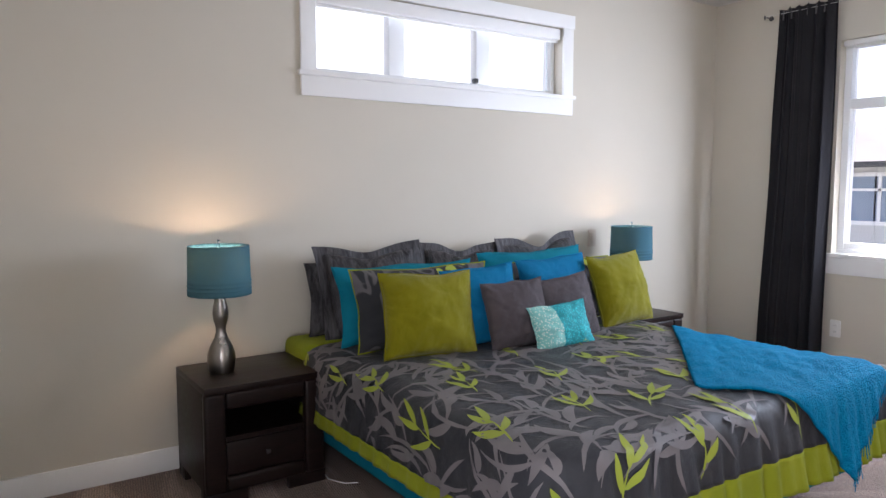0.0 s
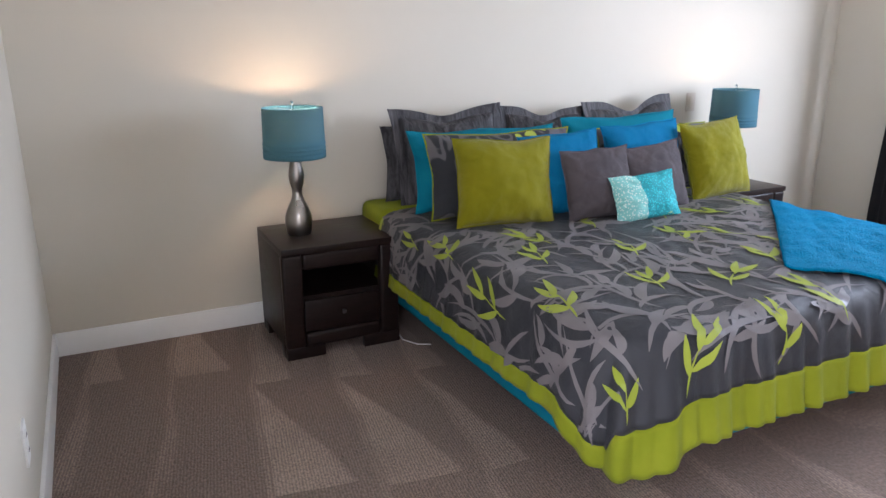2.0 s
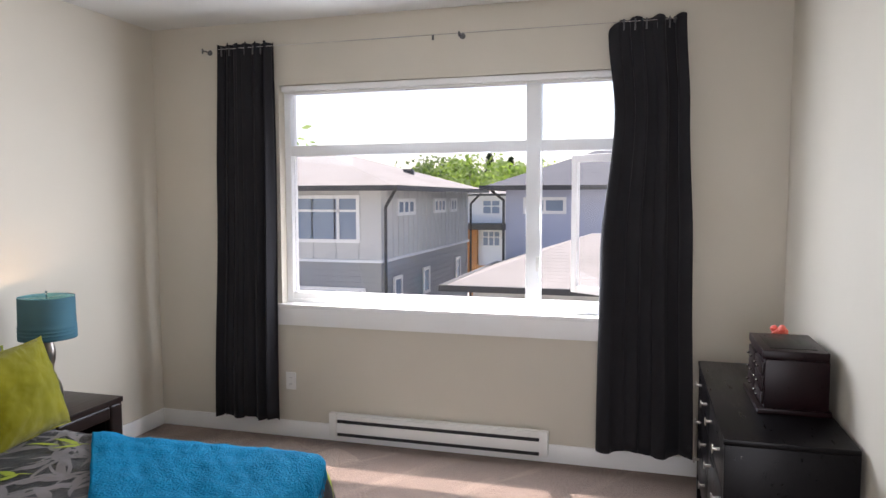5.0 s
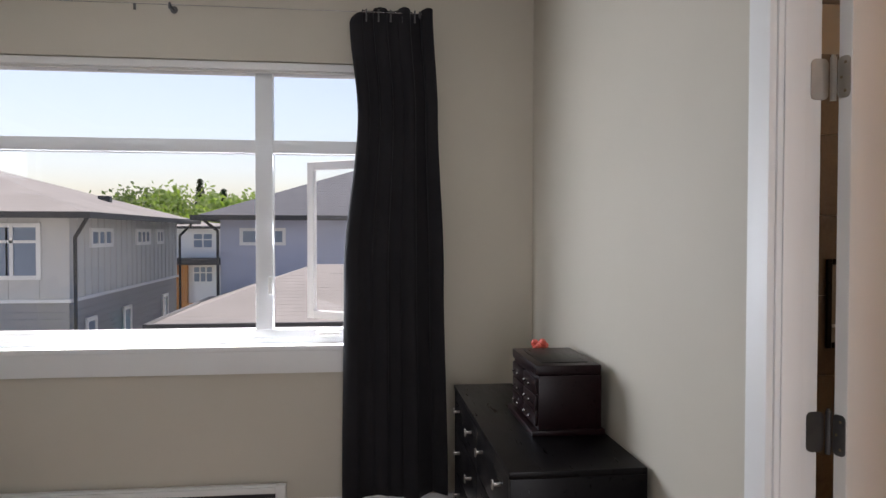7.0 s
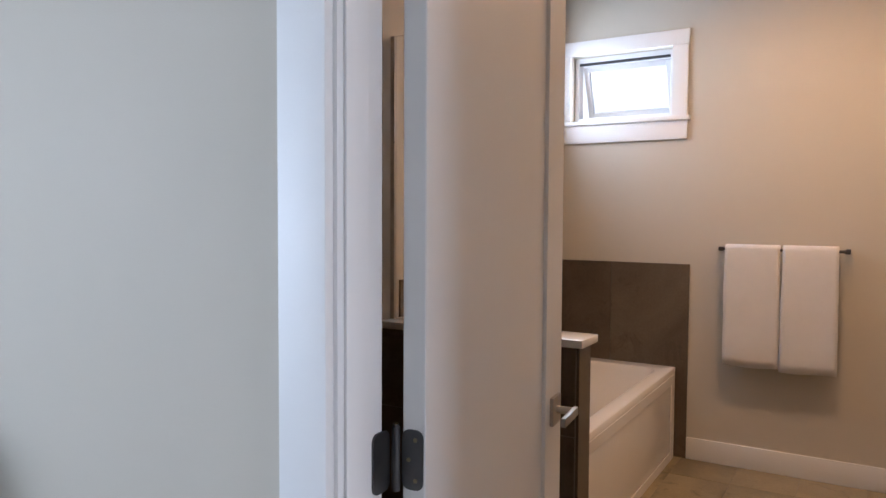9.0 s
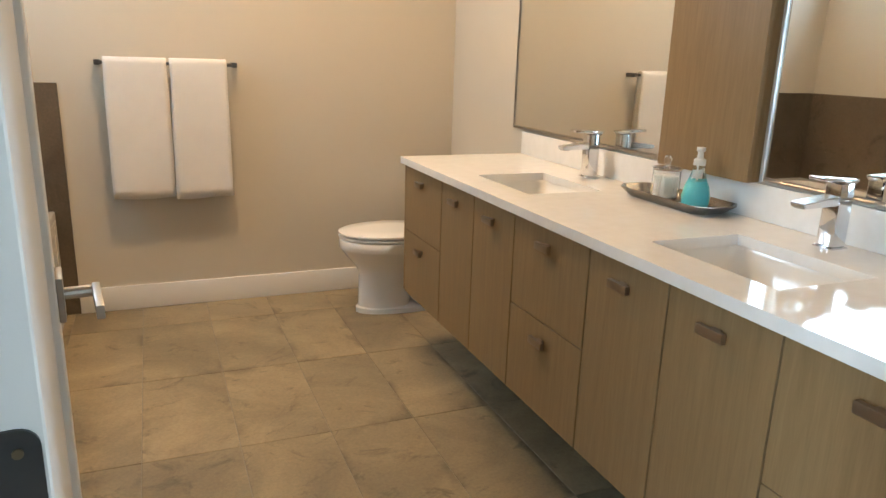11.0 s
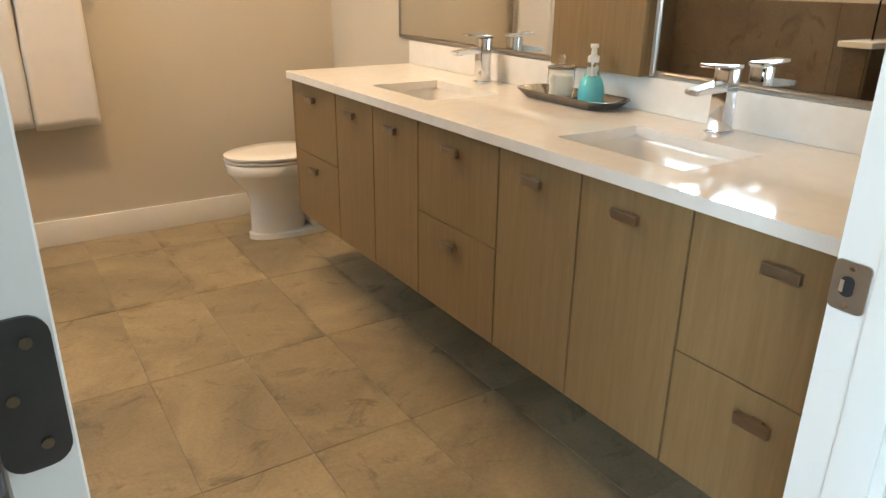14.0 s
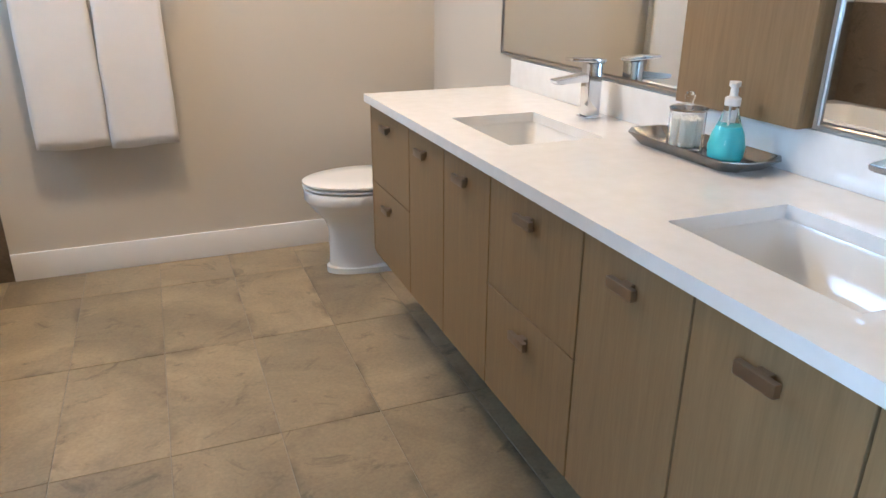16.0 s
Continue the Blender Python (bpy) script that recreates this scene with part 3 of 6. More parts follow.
sub("cassette", B((H0 + 0.006, NY + 0.008, HZ1 - 0.075), (H1 - 0.006, NY + 0.07, HZ1 - 0.002), 0.012), TRIM, hb, "pale rolled blind cassette")
sub("hem_bar", B((H0 + 0.012, NY + 0.03, HZ1 - 0.090), (H1 - 0.012, NY + 0.045, HZ1 - 0.075), 0.004), PLASTIC, hb, "slim white hem bar")

# bathroom windows
bw = thing("window_3", "small white bathroom window with tilted awning sash", "window", kind="structure")
u0, u1, z0, z1 = BW_S
frame_part("window_frame", bw, u0, u1, z0, z1, BS - 0.13, BS - 0.06, 0.030, 'y')
for nm, a, c in (("casing_side", (u0 - 0.085, BS, z0), (u0, BS + 0.017, z1)), ("casing_side", (u1, BS, z0), (BE - 0.001, BS + 0.017, z1)),
                 ("casing_head", (u0 - 0.09, BS, z1), (BE - 0.001, BS + 0.019, z1 + 0.085)), ("window_sill", (u0 - 0.10, BS - 0.06, z0 - 0.024), (BE - 0.001, BS + 0.032, z0)),
                 ("apron", (u0 - 0.085, BS, z0 - 0.13), (BE - 0.001, BS + 0.017, z0 - 0.024))):
    sub(nm, B(a, c, 0.003), TRIM, bw, smooth=25)
aw = sub("awning_sash", bmesh.new(), VINYL, bw, "white sash tilted out at the bottom")
bm = bmesh.new()
LW, LH = u1 - u0 - 0.07, z1 - z0 - 0.07
for a, c in (((0, 0, -LH), (0.035, 0.03, 0)), ((LW - 0.035, 0, -LH), (LW, 0.03, 0)), ((0.035, 0, -LH), (LW - 0.035, 0.03, -LH + 0.035)), ((0.035, 0, -0.035), (LW - 0.035, 0.03, 0))):
    box(bm, a, c, 0.003, 1)
aw.data = mesh_of("awning_sash", bm, VINYL, 25)
aw.location, aw.rotation_euler = (u0 + 0.035, BS - 0.135, z1 - 0.035), (radians(-22), 0, 0)
bm = B((0.035, 0.010, -LH + 0.035), (LW - 0.035, 0.016, -0.035))
sub("sash_pane", bm, GLASS, aw, "clear glass pane", smooth=0).visible_shadow = False
sub("gasket", B((u0 + 0.03, BS - 0.075, z1 - 0.045), (u1 - 0.03, BS - 0.060, z1 - 0.031)), RUBBER, bw, "dark gasket line")
be = thing("window_4", "small white bathroom window above the tub end", "window", kind="structure")
u0, u1, z0, z1 = BW_E
frame_part("window_frame", be, u0, u1, z0, z1, BE + 0.06, BE + 0.13, 0.035, 'x')
pane(be, u0 + 0.035, u1 - 0.035, z0 + 0.035, z1 - 0.035, BE + 0.10, 'x')
for nm, a, c in (("casing_side", (BE - 0.017, BS + 0.034, z0), (BE, u0, z1)), ("casing_side", (BE - 0.017, u1, z0), (BE, u1 + 0.085, z1)),
                 ("casing_head", (BE - 0.019, BS + 0.034, z1), (BE, u1 + 0.09, z1 + 0.085)), ("window_sill", (BE - 0.030, BS + 0.034, z0 - 0.024), (BE + 0.06, u1 + 0.10, z0)),
                 ("apron", (BE - 0.017, BS + 0.034, z0 - 0.13), (BE, u1 + 0.085, z0 - 0.024))):
    sub(nm, B(a, c, 0.003), TRIM, be, smooth=25)

# ---- bedroom things ----


def spin_lamp(x, z):
    lamp = thing("table_lamp", "silver gourd table lamp with teal drum shade, switched on", "table lamp", (x, 4.20, z), group="bedside lamps")
    sub("base", lathe(bmesh.new(), [(0.0, 0), (0.052, 0), (0.056, 0.008), (0.062, 0.05), (0.060, 0.085), (0.048, 0.12), (0.030, 0.155), (0.0215, 0.185), (0.023, 0.21), (0.031, 0.235), (0.0345, 0.265),
                                    (0.032, 0.295), (0.025, 0.325), (0.0215, 0.35), (0.024, 0.365), (0.0, 0.366)], 40), GUN, lamp, "brushed gunmetal double-gourd base")
    sub("socket", lathe(bmesh.new(), [(0.0, 0.366), (0.016, 0.366), (0.016, 0.41), (0.0, 0.41)], 16), PLASTIC, lamp)
    sub("bulb", lathe(bmesh.new(), [(0.0, 0.41), (0.012, 0.412), (0.020, 0.440), (0.022, 0.465), (0.012, 0.482), (0.0, 0.484)], 20), BULB, lamp, "glowing warm bulb")
    shade = bmesh.new()
    prof = [(0.138, 0.352), (0.1385, 0.365), (0.1365, 0.372), (0.140, 0.378), (0.1365, 0.384), (0.1365, 0.390), (0.140, 0.396), (0.1365, 0.402), (0.1365, 0.408), (0.1395, 0.414), (0.136, 0.42), (0.1355, 0.44), (0.133, 0.565), (0.1335, 0.570)]
    ring = []
    for r, h in prof:
        ring.append([shade.verts.new((r * math.cos(2 * math.pi * k / 48), r * math.sin(2 * math.pi * k / 48), h)) for k in range(48)])
    for a, c in zip(ring, ring[1:]):
        for k in range(48):
            shade.faces.new((a[k], a[(k + 1) % 48], c[(k + 1) % 48], c[k]))
    sh = sub("shade", shade, SHADE, lamp, "pleated teal fabric drum shade", smooth=60)
    sol = sh.modifiers.new("thickness", 'SOLIDIFY')
    sol.thickness = 0.0015
    spider = rod(bmesh.new(), (0, 0, 0.40), (0, 0, 0.585), 0.003, 8)
    for k in range(3):
        a = 2 * math.pi * k / 3
        rod(spider, (0, 0, 0.560), (0.132 * math.cos(a), 0.132 * math.sin(a), 0.560), 0.002, 6)
    sub("harp", spider, CHROME, lamp)
    sub("finial", lathe(bmesh.new(), [(0.0, 0.578), (0.007, 0.580), (0.004, 0.588), (0.007, 0.596), (0.0, 0.602)], 12), CHROME, lamp, "small silver finial")
    return lamp


GUN = mottled("brushed_gunmetal", (0.34, 0.31, 0.28), (0.24, 0.22, 0.20), 0.30, 9, 300, 0.0004, metal=1.0)
BULB = material("bulb_glow", (1, 0.9, 0.75), 0.4)
BULB.node_tree.nodes["Principled BSDF"].inputs["Emission Color"].default_value = (1.0, 0.72, 0.42, 1)
BULB.node_tree.nodes["Principled BSDF"].inputs["Emission Strength"].default_value = 7.5
SHADE = mottled("teal_shade_fabric", (0.026, 0.120, 0.180), (0.034, 0.140, 0.200), 0.85, 5, 500, 0.0006)
n, l, b = nodes_of(SHADE)
tr = n.new("ShaderNodeBsdfTranslucent")
tr.inputs["Color"].default_value = (0.27, 0.35, 0.33, 1)
ms = n.new("ShaderNodeMixShader")
ms.inputs[0].default_value = 0.28
l.new(b.outputs[0], ms.inputs[1])
l.new(tr.outputs[0], ms.inputs[2])
l.new(ms.outputs[0], n["Material Output"].inputs[0])
for lx, lz, watts in ((3.94, 0.512, 2.1), (6.655, 0.512, 1.25)):
    spin_lamp(lx, lz)
    point_lamp("bulb_light", (lx, 4.20, lz + 0.528), watts, 0.022, WARM)


def nightstand(x0):
    """Origin at the front left floor corner; front faces -y."""
    w, d, h = 0.535, 0.460, 0.512
    ns = thing("nightstand", "espresso wood nightstand with open cubby and one drawer", "nightstand", (x0, 3.950, 0), group="bedside nightstands")
    sub("top", B((0, 0.0, h - 0.03), (w, d, h), 0.004), ESPRESSO, ns, smooth=25)
    for a in (0.0, w - 0.03):
        sub("side_panel", B((a, 0.045, 0.055), (a + 0.03, d, h - 0.03), 0.002), ESPRESSO, ns, smooth=25)
    sub("back_panel", B((0.03, d - 0.015, 0.055), (w - 0.03, d, h - 0.03)), ESPRESSO, ns)
    bm = bmesh.new()
    for a, c in (((0, 0.004, 0.05), (0.09, 0.05, h - 0.03)), ((w - 0.09, 0.004, 0.05), (w, 0.05, h - 0.03)), ((0.09, 0.004, h - 0.105), (w - 0.09, 0.05, h - 0.03)), ((0.09, 0.004, 0.05), (w - 0.09, 0.05, 0.115))):
        box(bm, a, c, 0.016, 3)
    sub("front_frame", bm, ESPRESSO, ns, "thick rounded front frame", smooth=50)
    sub("shelf", B((0.03, 0.03, 0.262), (w - 0.03, d - 0.015, 0.282)), ESPRESSO, ns)
    dr = sub("drawer", B((0.093, 0.018, 0.118), (w - 0.093, 0.042, 0.262), 0.004), ESPRESSO, ns, "flat drawer front", smooth=25)
    sub("knob", lathe(bmesh.new(), [(0, 0), (0.005, 0), (0.006, 0.012), (0.011, 0.018), (0.009, 0.024), (0, 0.026)], 14), BRONZE, dr, "small dark knob").matrix_basis = pose(w / 2, 0.018, 0.195, 90)
    sub("bottom_panel", B((0.03, 0.045, 0.055), (w - 0.03, d - 0.015, 0.075)), ESPRESSO, ns)
    for fx, s in ((0, 1), (w, -1)):
        for fy, t in ((0.004, 1), (d, -1)):
            bm = bmesh.new()
            x1, y1 = fx + s * 0.175, fy + t * 0.03
            box(bm, (min(fx, x1), min(fy, y1), 0), (max(fx, x1), max(fy, y1), 0.055), 0.004)
            x2, y2 = fx + s * 0.03, fy + t * 0.10
            box(bm, (min(fx, x2), min(fy + t * 0.03, y2), 0), (max(fx, x2), max(fy + t * 0.03, y2), 0.055), 0.004)
            sub("foot", bm, ESPRESSO, ns, smooth=25)
    return ns


nightstand(3.79)
nightstand(6.357)
cord = thing("lamp_cord", "thin white lamp cord lying on the carpet by the bed", "cord", (4.30, 4.30, 0.006))
bm = bmesh.new()
pts = [Vector((0.0, 0.0, 0.0)), Vector((0.035, -0.12, 0.0)), Vector((0.05, -0.25, 0.002)), Vector((0.035, -0.36, 0.0)), Vector((0.075, -0.44, 0.0)), Vector((0.13, -0.47, 0.0))]
for a, c in zip(pts, pts[1:]):
    rod(bm, a, c, 0.003, 8)
sub("wire", bm, PLASTIC, cord)

# ---- bed ----
BX0, BX1, BY0, BY1, BZ = 4.335, 6.185, 2.435, 4.44, 0.575
CHAR = mottled("charcoal_cotton", (0.02175, 0.0225, 0.02625), (0.0315, 0.03225, 0.036), 0.52, 5, 700, 0.0006, Sheen_Weight=0.03, crease=0.012)
GREYLEAF = mottled("grey_print", (0.118, 0.107, 0.110), (0.158, 0.141, 0.141), 0.52, 5, 700, 0.0006, Sheen_Weight=0.03)
LIMELEAF = mottled("lime_print", (0.228, 0.276, 0.0264), (0.288, 0.336, 0.042), 0.52, 5, 700, 0.0006)
LIME = mottled("lime_cotton", (0.168, 0.1956, 0.0096), (0.2136, 0.24, 0.0156), 0.80, 6, 600, 0.0006, Sheen_Weight=0.03, crease=0.012)
LIMEVEL = mottled("olive_lime_velvet", (0.1534, 0.143, 0.0039), (0.1924, 0.1768, 0.0065), 0.85, 7, 700, 0.0005, Sheen_Weight=0.12, crease=0.022)
TEAL = mottled("teal_cotton", (0.0044, 0.1265, 0.1815), (0.0066, 0.1595, 0.22), 0.80, 6, 600, 0.0006, crease=0.01)
BLUE = mottled("peacock_blue_velvet", (0.0046, 0.1127, 0.2357), (0.0069, 0.1495, 0.299), 0.80, 6, 700, 0.0005, Sheen_Weight=0.0, crease=0.022)
GREYSAT = mottled("grey_satin", (0.026, 0.023, 0.027), (0.044, 0.040, 0.044), 0.50, 9, 600, 0.0008, Sheen_Weight=0.03, crease=0.014)
GREYCOT = mottled("warm_grey_cotton", (0.0675, 0.05805, 0.0621), (0.0837, 0.07155, 0.0756), 0.85, 6, 700, 0.0006, Sheen_Weight=0.04, crease=0.022)
THROW = mottled("turquoise_knit", (0.001, 0.125, 0.245), (0.002, 0.18, 0.33), 0.90, 60, 110, 0.008, strength=1.0)

for _m in (CHAR, GREYLEAF, LIMELEAF, LIME, LIMEVEL, TEAL, BLUE, GREYSAT, GREYCOT, THROW):
    _m.node_tree.nodes["Principled BSDF"].inputs["Specular IOR Level"].default_value = 0.25 if _m in (GREYSAT, CHAR, GREYLEAF, LIMELEAF) else 0.06

bed = thing("bed", "king bed with charcoal leaf-print comforter and lime hem", "bed")
sub("bed_frame", B((BX0 + 0.10, BY0 + 0.12, 0.10), (BX1 - 0.10, BY1, 0.15), 0.01), BLACK, bed, "dark metal frame")
for x in (BX0 + 0.30, BX1 - 0.30):
    for y in (BY0 + 0.34, BY1 - 0.12):
        sub("leg", lathe(bmesh.new(), [(0, 0), (0.022, 0), (0.03, 0.02), (0.024, 0.105), (0, 0.106)], 14, (x, y, 0)), BLACK, bed)
sub("box_spring", B((BX0 + 0.015, BY0 + 0.03, 0.145), (BX1 - 0.015, BY1, 0.34), 0.03, 4), TEAL, bed, "teal fitted box-spring cover", smooth=60)
sub("mattress", B((BX0 + 0.02, BY0 + 0.03, 0.34), (BX1 - 0.02, BY1, BZ - 0.02), 0.05, 4), GREYCOT, bed, smooth=60)
sub("green_sheet", B((BX0 - 0.012, 4.13, 0.40), (BX1 + 0.012, BY1, BZ + 0.012), 0.05, 4), LIME, bed, "lime sheet folded back at the head", smooth=60)
DROP, DROPS, CORNER = 0.335, 0.335, 0.21   # drops at foot and sides, rounding of the corners


def wob(x, y, k=0.0):
    return noise.noise(Vector((x * 3.1 + k, y * 3.1, k))) * 0.55 + noise.noise(Vector((x * 8.3, y * 8.3 + k, 3 + k))) * 0.25


def drape(p, q, lift=0.0):
    """The bedspread's place for a flat point: p from 0 at the near side to the width, q from 0 at the foot to the head."""
    w = BX1 - BX0
    turn_r = CORNER if p < w / 2 else 0.05
    x = min(max(p, turn_r), w - turn_r)
    y = max(q, turn_r)
    off = Vector((p - x, q - y, 0))
    reach = off.length
    r = reach - turn_r
    if r < 1e-6:
        edge = min(p, w - p, q) if reach < 1e-6 else -r
        z = BZ + 0.016 * wob(p, q) + 0.005 * noise.noise(Vector((p * 6 + q * 5, (p - q) * 15, 9.0))) + 0.014 * min(1.0, edge / 0.5)
        if edge < 0.07:
            z -= 0.018 * (1 - edge / 0.07) ** 2
        return Vector((BX0 + p, BY0 + q, z + lift))
    d = off / reach
    base = Vector((BX0 + x, BY0 + y, BZ)) + d * turn_r
    foot = d.y * d.y if d.y < 0 else 0.0
    corner = abs(d.x * d.y) * 2
    flat = min((DROPS + turn_r) / max(abs(d.x), 1e-6), (DROP + turn_r) / max(abs(d.y), 1e-6)) - turn_r
    r *= (DROPS + (DROP - DROPS) * foot + (0.11 if p < w / 2 else 0.04) * corner) / flat
    run = base.x - base.y
    ripple = 0.35 * math.sin(run * 46 + 2.2 * math.sin(run * 7)) + 0.28 * math.sin(run * 88 + 3.0 * math.sin(run * 5 + 1)) + 0.5 * noise.noise(Vector((run * 9, 5.0, 1.0)))
    depth = min(1.0, r / DROP)
    out = 0.030 * (1 - math.exp(-r / 0.05)) + (0.027 + 0.020 * foot) * depth ** 1.5 + (0.010 + 0.016 * foot + 0.012 * corner) * ripple * depth
    out += 0.016 * wob(p, q, 7.0) + (0.0 if p < w / 2 else 0.06 * corner * depth)
    z = BZ - 0.018 + 0.016 * wob(p, q) * (1 - depth) - (r - 0.03 * (1 - math.exp(-r / 0.05))) * (0.93 + 0.07 * foot)
    z = max(z, 0.018 + 0.02 * abs(ripple))
    pos = base + d * (out + lift)
    pos.z = z + lift * (1 - depth)
    return pos


def sheet(name, mat, parent, p0, p1, q0, q1, step, keep, lift=0.0, label="", thick=0.010):
    """A draped cloth over the flat range, of the cells that keep() lets stand."""
    bm = bmesh.new()
    np_, nq = int((p1 - p0) / step), int((q1 - q0) / step)
    grid = {}

    def vert(i, j):
        if (i, j) not in grid:
            grid[i, j] = bm.verts.new(drape(p0 + (p1 - p0) * i / np_, q0 + (q1 - q0) * j / nq, lift))
        return grid[i, j]
    for i in range(np_):
        for j in range(nq):
            if keep(p0 + (p1 - p0) * (i + 0.5) / np_, q0 + (q1 - q0) * (j + 0.5) / nq):
                bm.faces.new((vert(i, j), vert(i + 1, j), vert(i + 1, j + 1), vert(i, j + 1)))
    ob = sub(name, bm, mat, parent, label, smooth=70)
    s = ob.modifiers.new("thickness", 'SOLIDIFY')
    s.thickness, s.offset = thick, 1.0
    return ob


BWID, BLEN, HEM, HEMS = BX1 - BX0, 4.12 - BY0, 0.130, 0.062
inside = lambda p, q: min(p + DROPS - HEMS, BWID + DROPS - p - HEMS, q + DROP - HEM) > 0
sheet("comforter", CHAR, bed, -DROPS, BWID + DROPS, -DROP, BLEN, 0.0165, inside, 0.0, "charcoal cotton comforter")
sheet("hem_band", LIME, bed, -DROPS, BWID + DROPS, -DROP, BLEN, 0.0165, lambda p, q: not inside(p, q), 0.0, "wide lime green hem band")


def leaf_strip(bm, p, q, head, length, width, bend, lift, place, ok):
    """A sickle-shaped printed leaf along a bending spine, laid on the cloth."""
    n = 9
    prev = None
    for k in range(n + 1):
        t = k / n
        wd = width * (math.sin(math.pi * t ** 0.75)) ** 0.9 * 0.5 + 0.0008
        nx, ny = -math.sin(head), math.cos(head)
        a = place(p + nx * wd, q + ny * wd, lift)
        c = place(p - nx * wd, q - ny * wd, lift)
        cur = (bm.verts.new(a), bm.verts.new(c))
        if prev:
            bm.faces.new((prev[0], prev[1], cur[1], cur[0]))
        prev = cur
        p += math.cos(head) * length / n
        q += math.sin(head) * length / n
        head += bend / n
        if not ok(p, q):   # cut by the hem seam
            return


def leaf_print(parent, place, p0, p1, q0, q1, ok, seed, cell=0.130, lime_cell=0.33, size=1.0):
    """Slender grey branches with sickle leaves, and lime sprigs between them, spread evenly over the cloth."""
    rnd = random.Random(seed)
    g, y = bmesh.new(), bmesh.new()

    def leaf(bm, p, q, h, ln, wd, bend, lift):
        for turn in (0.0, 0.9, -0.9, 1.9, -1.9, 3.1):
            a = h + turn
            if all(ok(p + math.cos(a + bend * f * 0.5) * ln * f, q + math.sin(a + bend * f * 0.5) * ln * f) for f in (0.0, 0.4)):
                return leaf_strip(bm, p, q, a, ln, wd, bend, lift, place, ok)

    count = 0
    for i in range(int((p1 - p0) / cell) + 1):
        for j in range(int((q1 - q0) / cell) + 1):
            p, q = p0 + (i + rnd.uniform(0.05, 0.95)) * cell, q0 + (j + rnd.uniform(0.05, 0.95)) * cell
            count += 1
            lift = 0.0118 + (count % 60) * 0.00002
            flow = 1.5 + 1.3 * noise.noise(Vector((p * 1.7 + seed, q * 1.7, 0.3)))
            h = flow + rnd.uniform(-1.1, 1.1)
            bend = rnd.choice((-1, 1)) * rnd.uniform(0.7, 1.7)
            ln = rnd.uniform(0.24, 0.42) * size
            leaf(g, p, q, h, ln, rnd.uniform(0.014, 0.022) * size, bend, lift)
            for f in (0.30, 0.62):
                if rnd.random() < 0.25:
                    continue
                hp = h + bend * f * 0.5
                side = rnd.choice((-1, 1))
                leaf(g, p + math.cos(hp) * ln * f, q + math.sin(hp) * ln * f, h + bend * f + side * rnd.uniform(0.4, 0.9),
                     rnd.uniform(0.11, 0.20) * size, rnd.uniform(0.028, 0.045) * size, -side * rnd.uniform(0.5, 1.3), lift + 0.00001)
    for i in range(int((p1 - p0) / lime_cell) + 1):
        for j in range(int((q1 - q0) / lime_cell) + 1):
            p, q = p0 + (i + 0.5 * (j % 2) + rnd.uniform(0.1, 0.6)) * lime_cell, q0 + (j + rnd.uniform(0.0, 0.6)) * lime_cell
            h, bend, ln = rnd.gauss(1.45, 0.45), rnd.uniform(-0.7, 0.7), rnd.uniform(0.12, 0.17) * size
            lift = 0.0136 + ((i * 7 + j) % 40) * 0.00003
            leaf(y, p, q, h, ln, 0.006 * size, bend, lift)
            for f, side in ((0.35, 1), (0.45, -1), (0.85, 0.55), (1.0, -0.35)):
                if rnd.random() < 0.18:
                    continue
                hp = h + bend * f * 0.5
                a = side * rnd.uniform(0.6, 1.0)
                leaf(y, p + math.cos(hp) * ln * f, q + math.sin(hp) * ln * f, h + bend * f + a,
                     rnd.uniform(0.085, 0.15) * size, rnd.uniform(0.021, 0.031) * size, -a * 0.7, lift + 0.0001)
    sub("grey_leaf_print", g, GREYLEAF, parent, "printed grey sickle leaves", smooth=80)["kind"] = "stuff"
    sub("lime_leaf_print", y, LIMELEAF, parent, "printed lime leaf sprigs", smooth=80)["kind"] = "stuff"


leaf_print(bed, drape, -DROPS + HEMS, BWID + DROPS - HEMS, -DROP + HEM, BLEN, lambda p, q: inside(p, q) and q < BLEN - 0.01, 12)

# throw laid aslant over the far foot corner
throw = thing("throw_blanket", "turquoise knitted throw laid over the bed corner", "blanket")
A0, D1, D2 = (5.245 - BX0, 2.665 - BY0), Vector((0.746, 0.667)), Vector((0.667, -0.746))


def throw_at(u, v, lift=0.017):
    f = Vector(A0) + D1 * u + D2 * v
    pos = drape(f.x, f.y, lift)
    pos.z += 0.010 * noise.noise(Vector((u * 5, v * 9, 2.0))) + 0.005 * noise.noise(Vector((u * 14, v * 22, 6.0)))
    return pos


bm = bmesh.new()
NU, NV, LU, LV = 110, 72, 1.24, 0.80
grid = [[bm.verts.new(throw_at(LU * i / NU, LV * j / NV)) for j in range(NV + 1)] for i in range(NU + 1)]
for i in range(NU):
    for j in range(NV):
        bm.faces.new((grid[i][j], grid[i + 1][j], grid[i + 1][j + 1], grid[i][j + 1]))
tb = sub("blanket", bm, THROW, throw, smooth=70)
s = tb.modifiers.new("thickness", 'SOLIDIFY')
s.thickness, s.offset = 0.010, 1.0
bm = bmesh.new()
rnd = random.Random(3)
for k in range(150):
    u = LU * (k + 0.5) / 150
    a = throw_at(u, LV, 0.022)
    c = a + Vector((rnd.uniform(-0.008, 0.008), rnd.uniform(-0.012, 0.004), -rnd.uniform(0.035, 0.055)))
    rod(bm, a, c, 0.0016, 5)
sub("fringe", bm, THROW, throw, "short knotted fringe")["kind"] = "stuff"

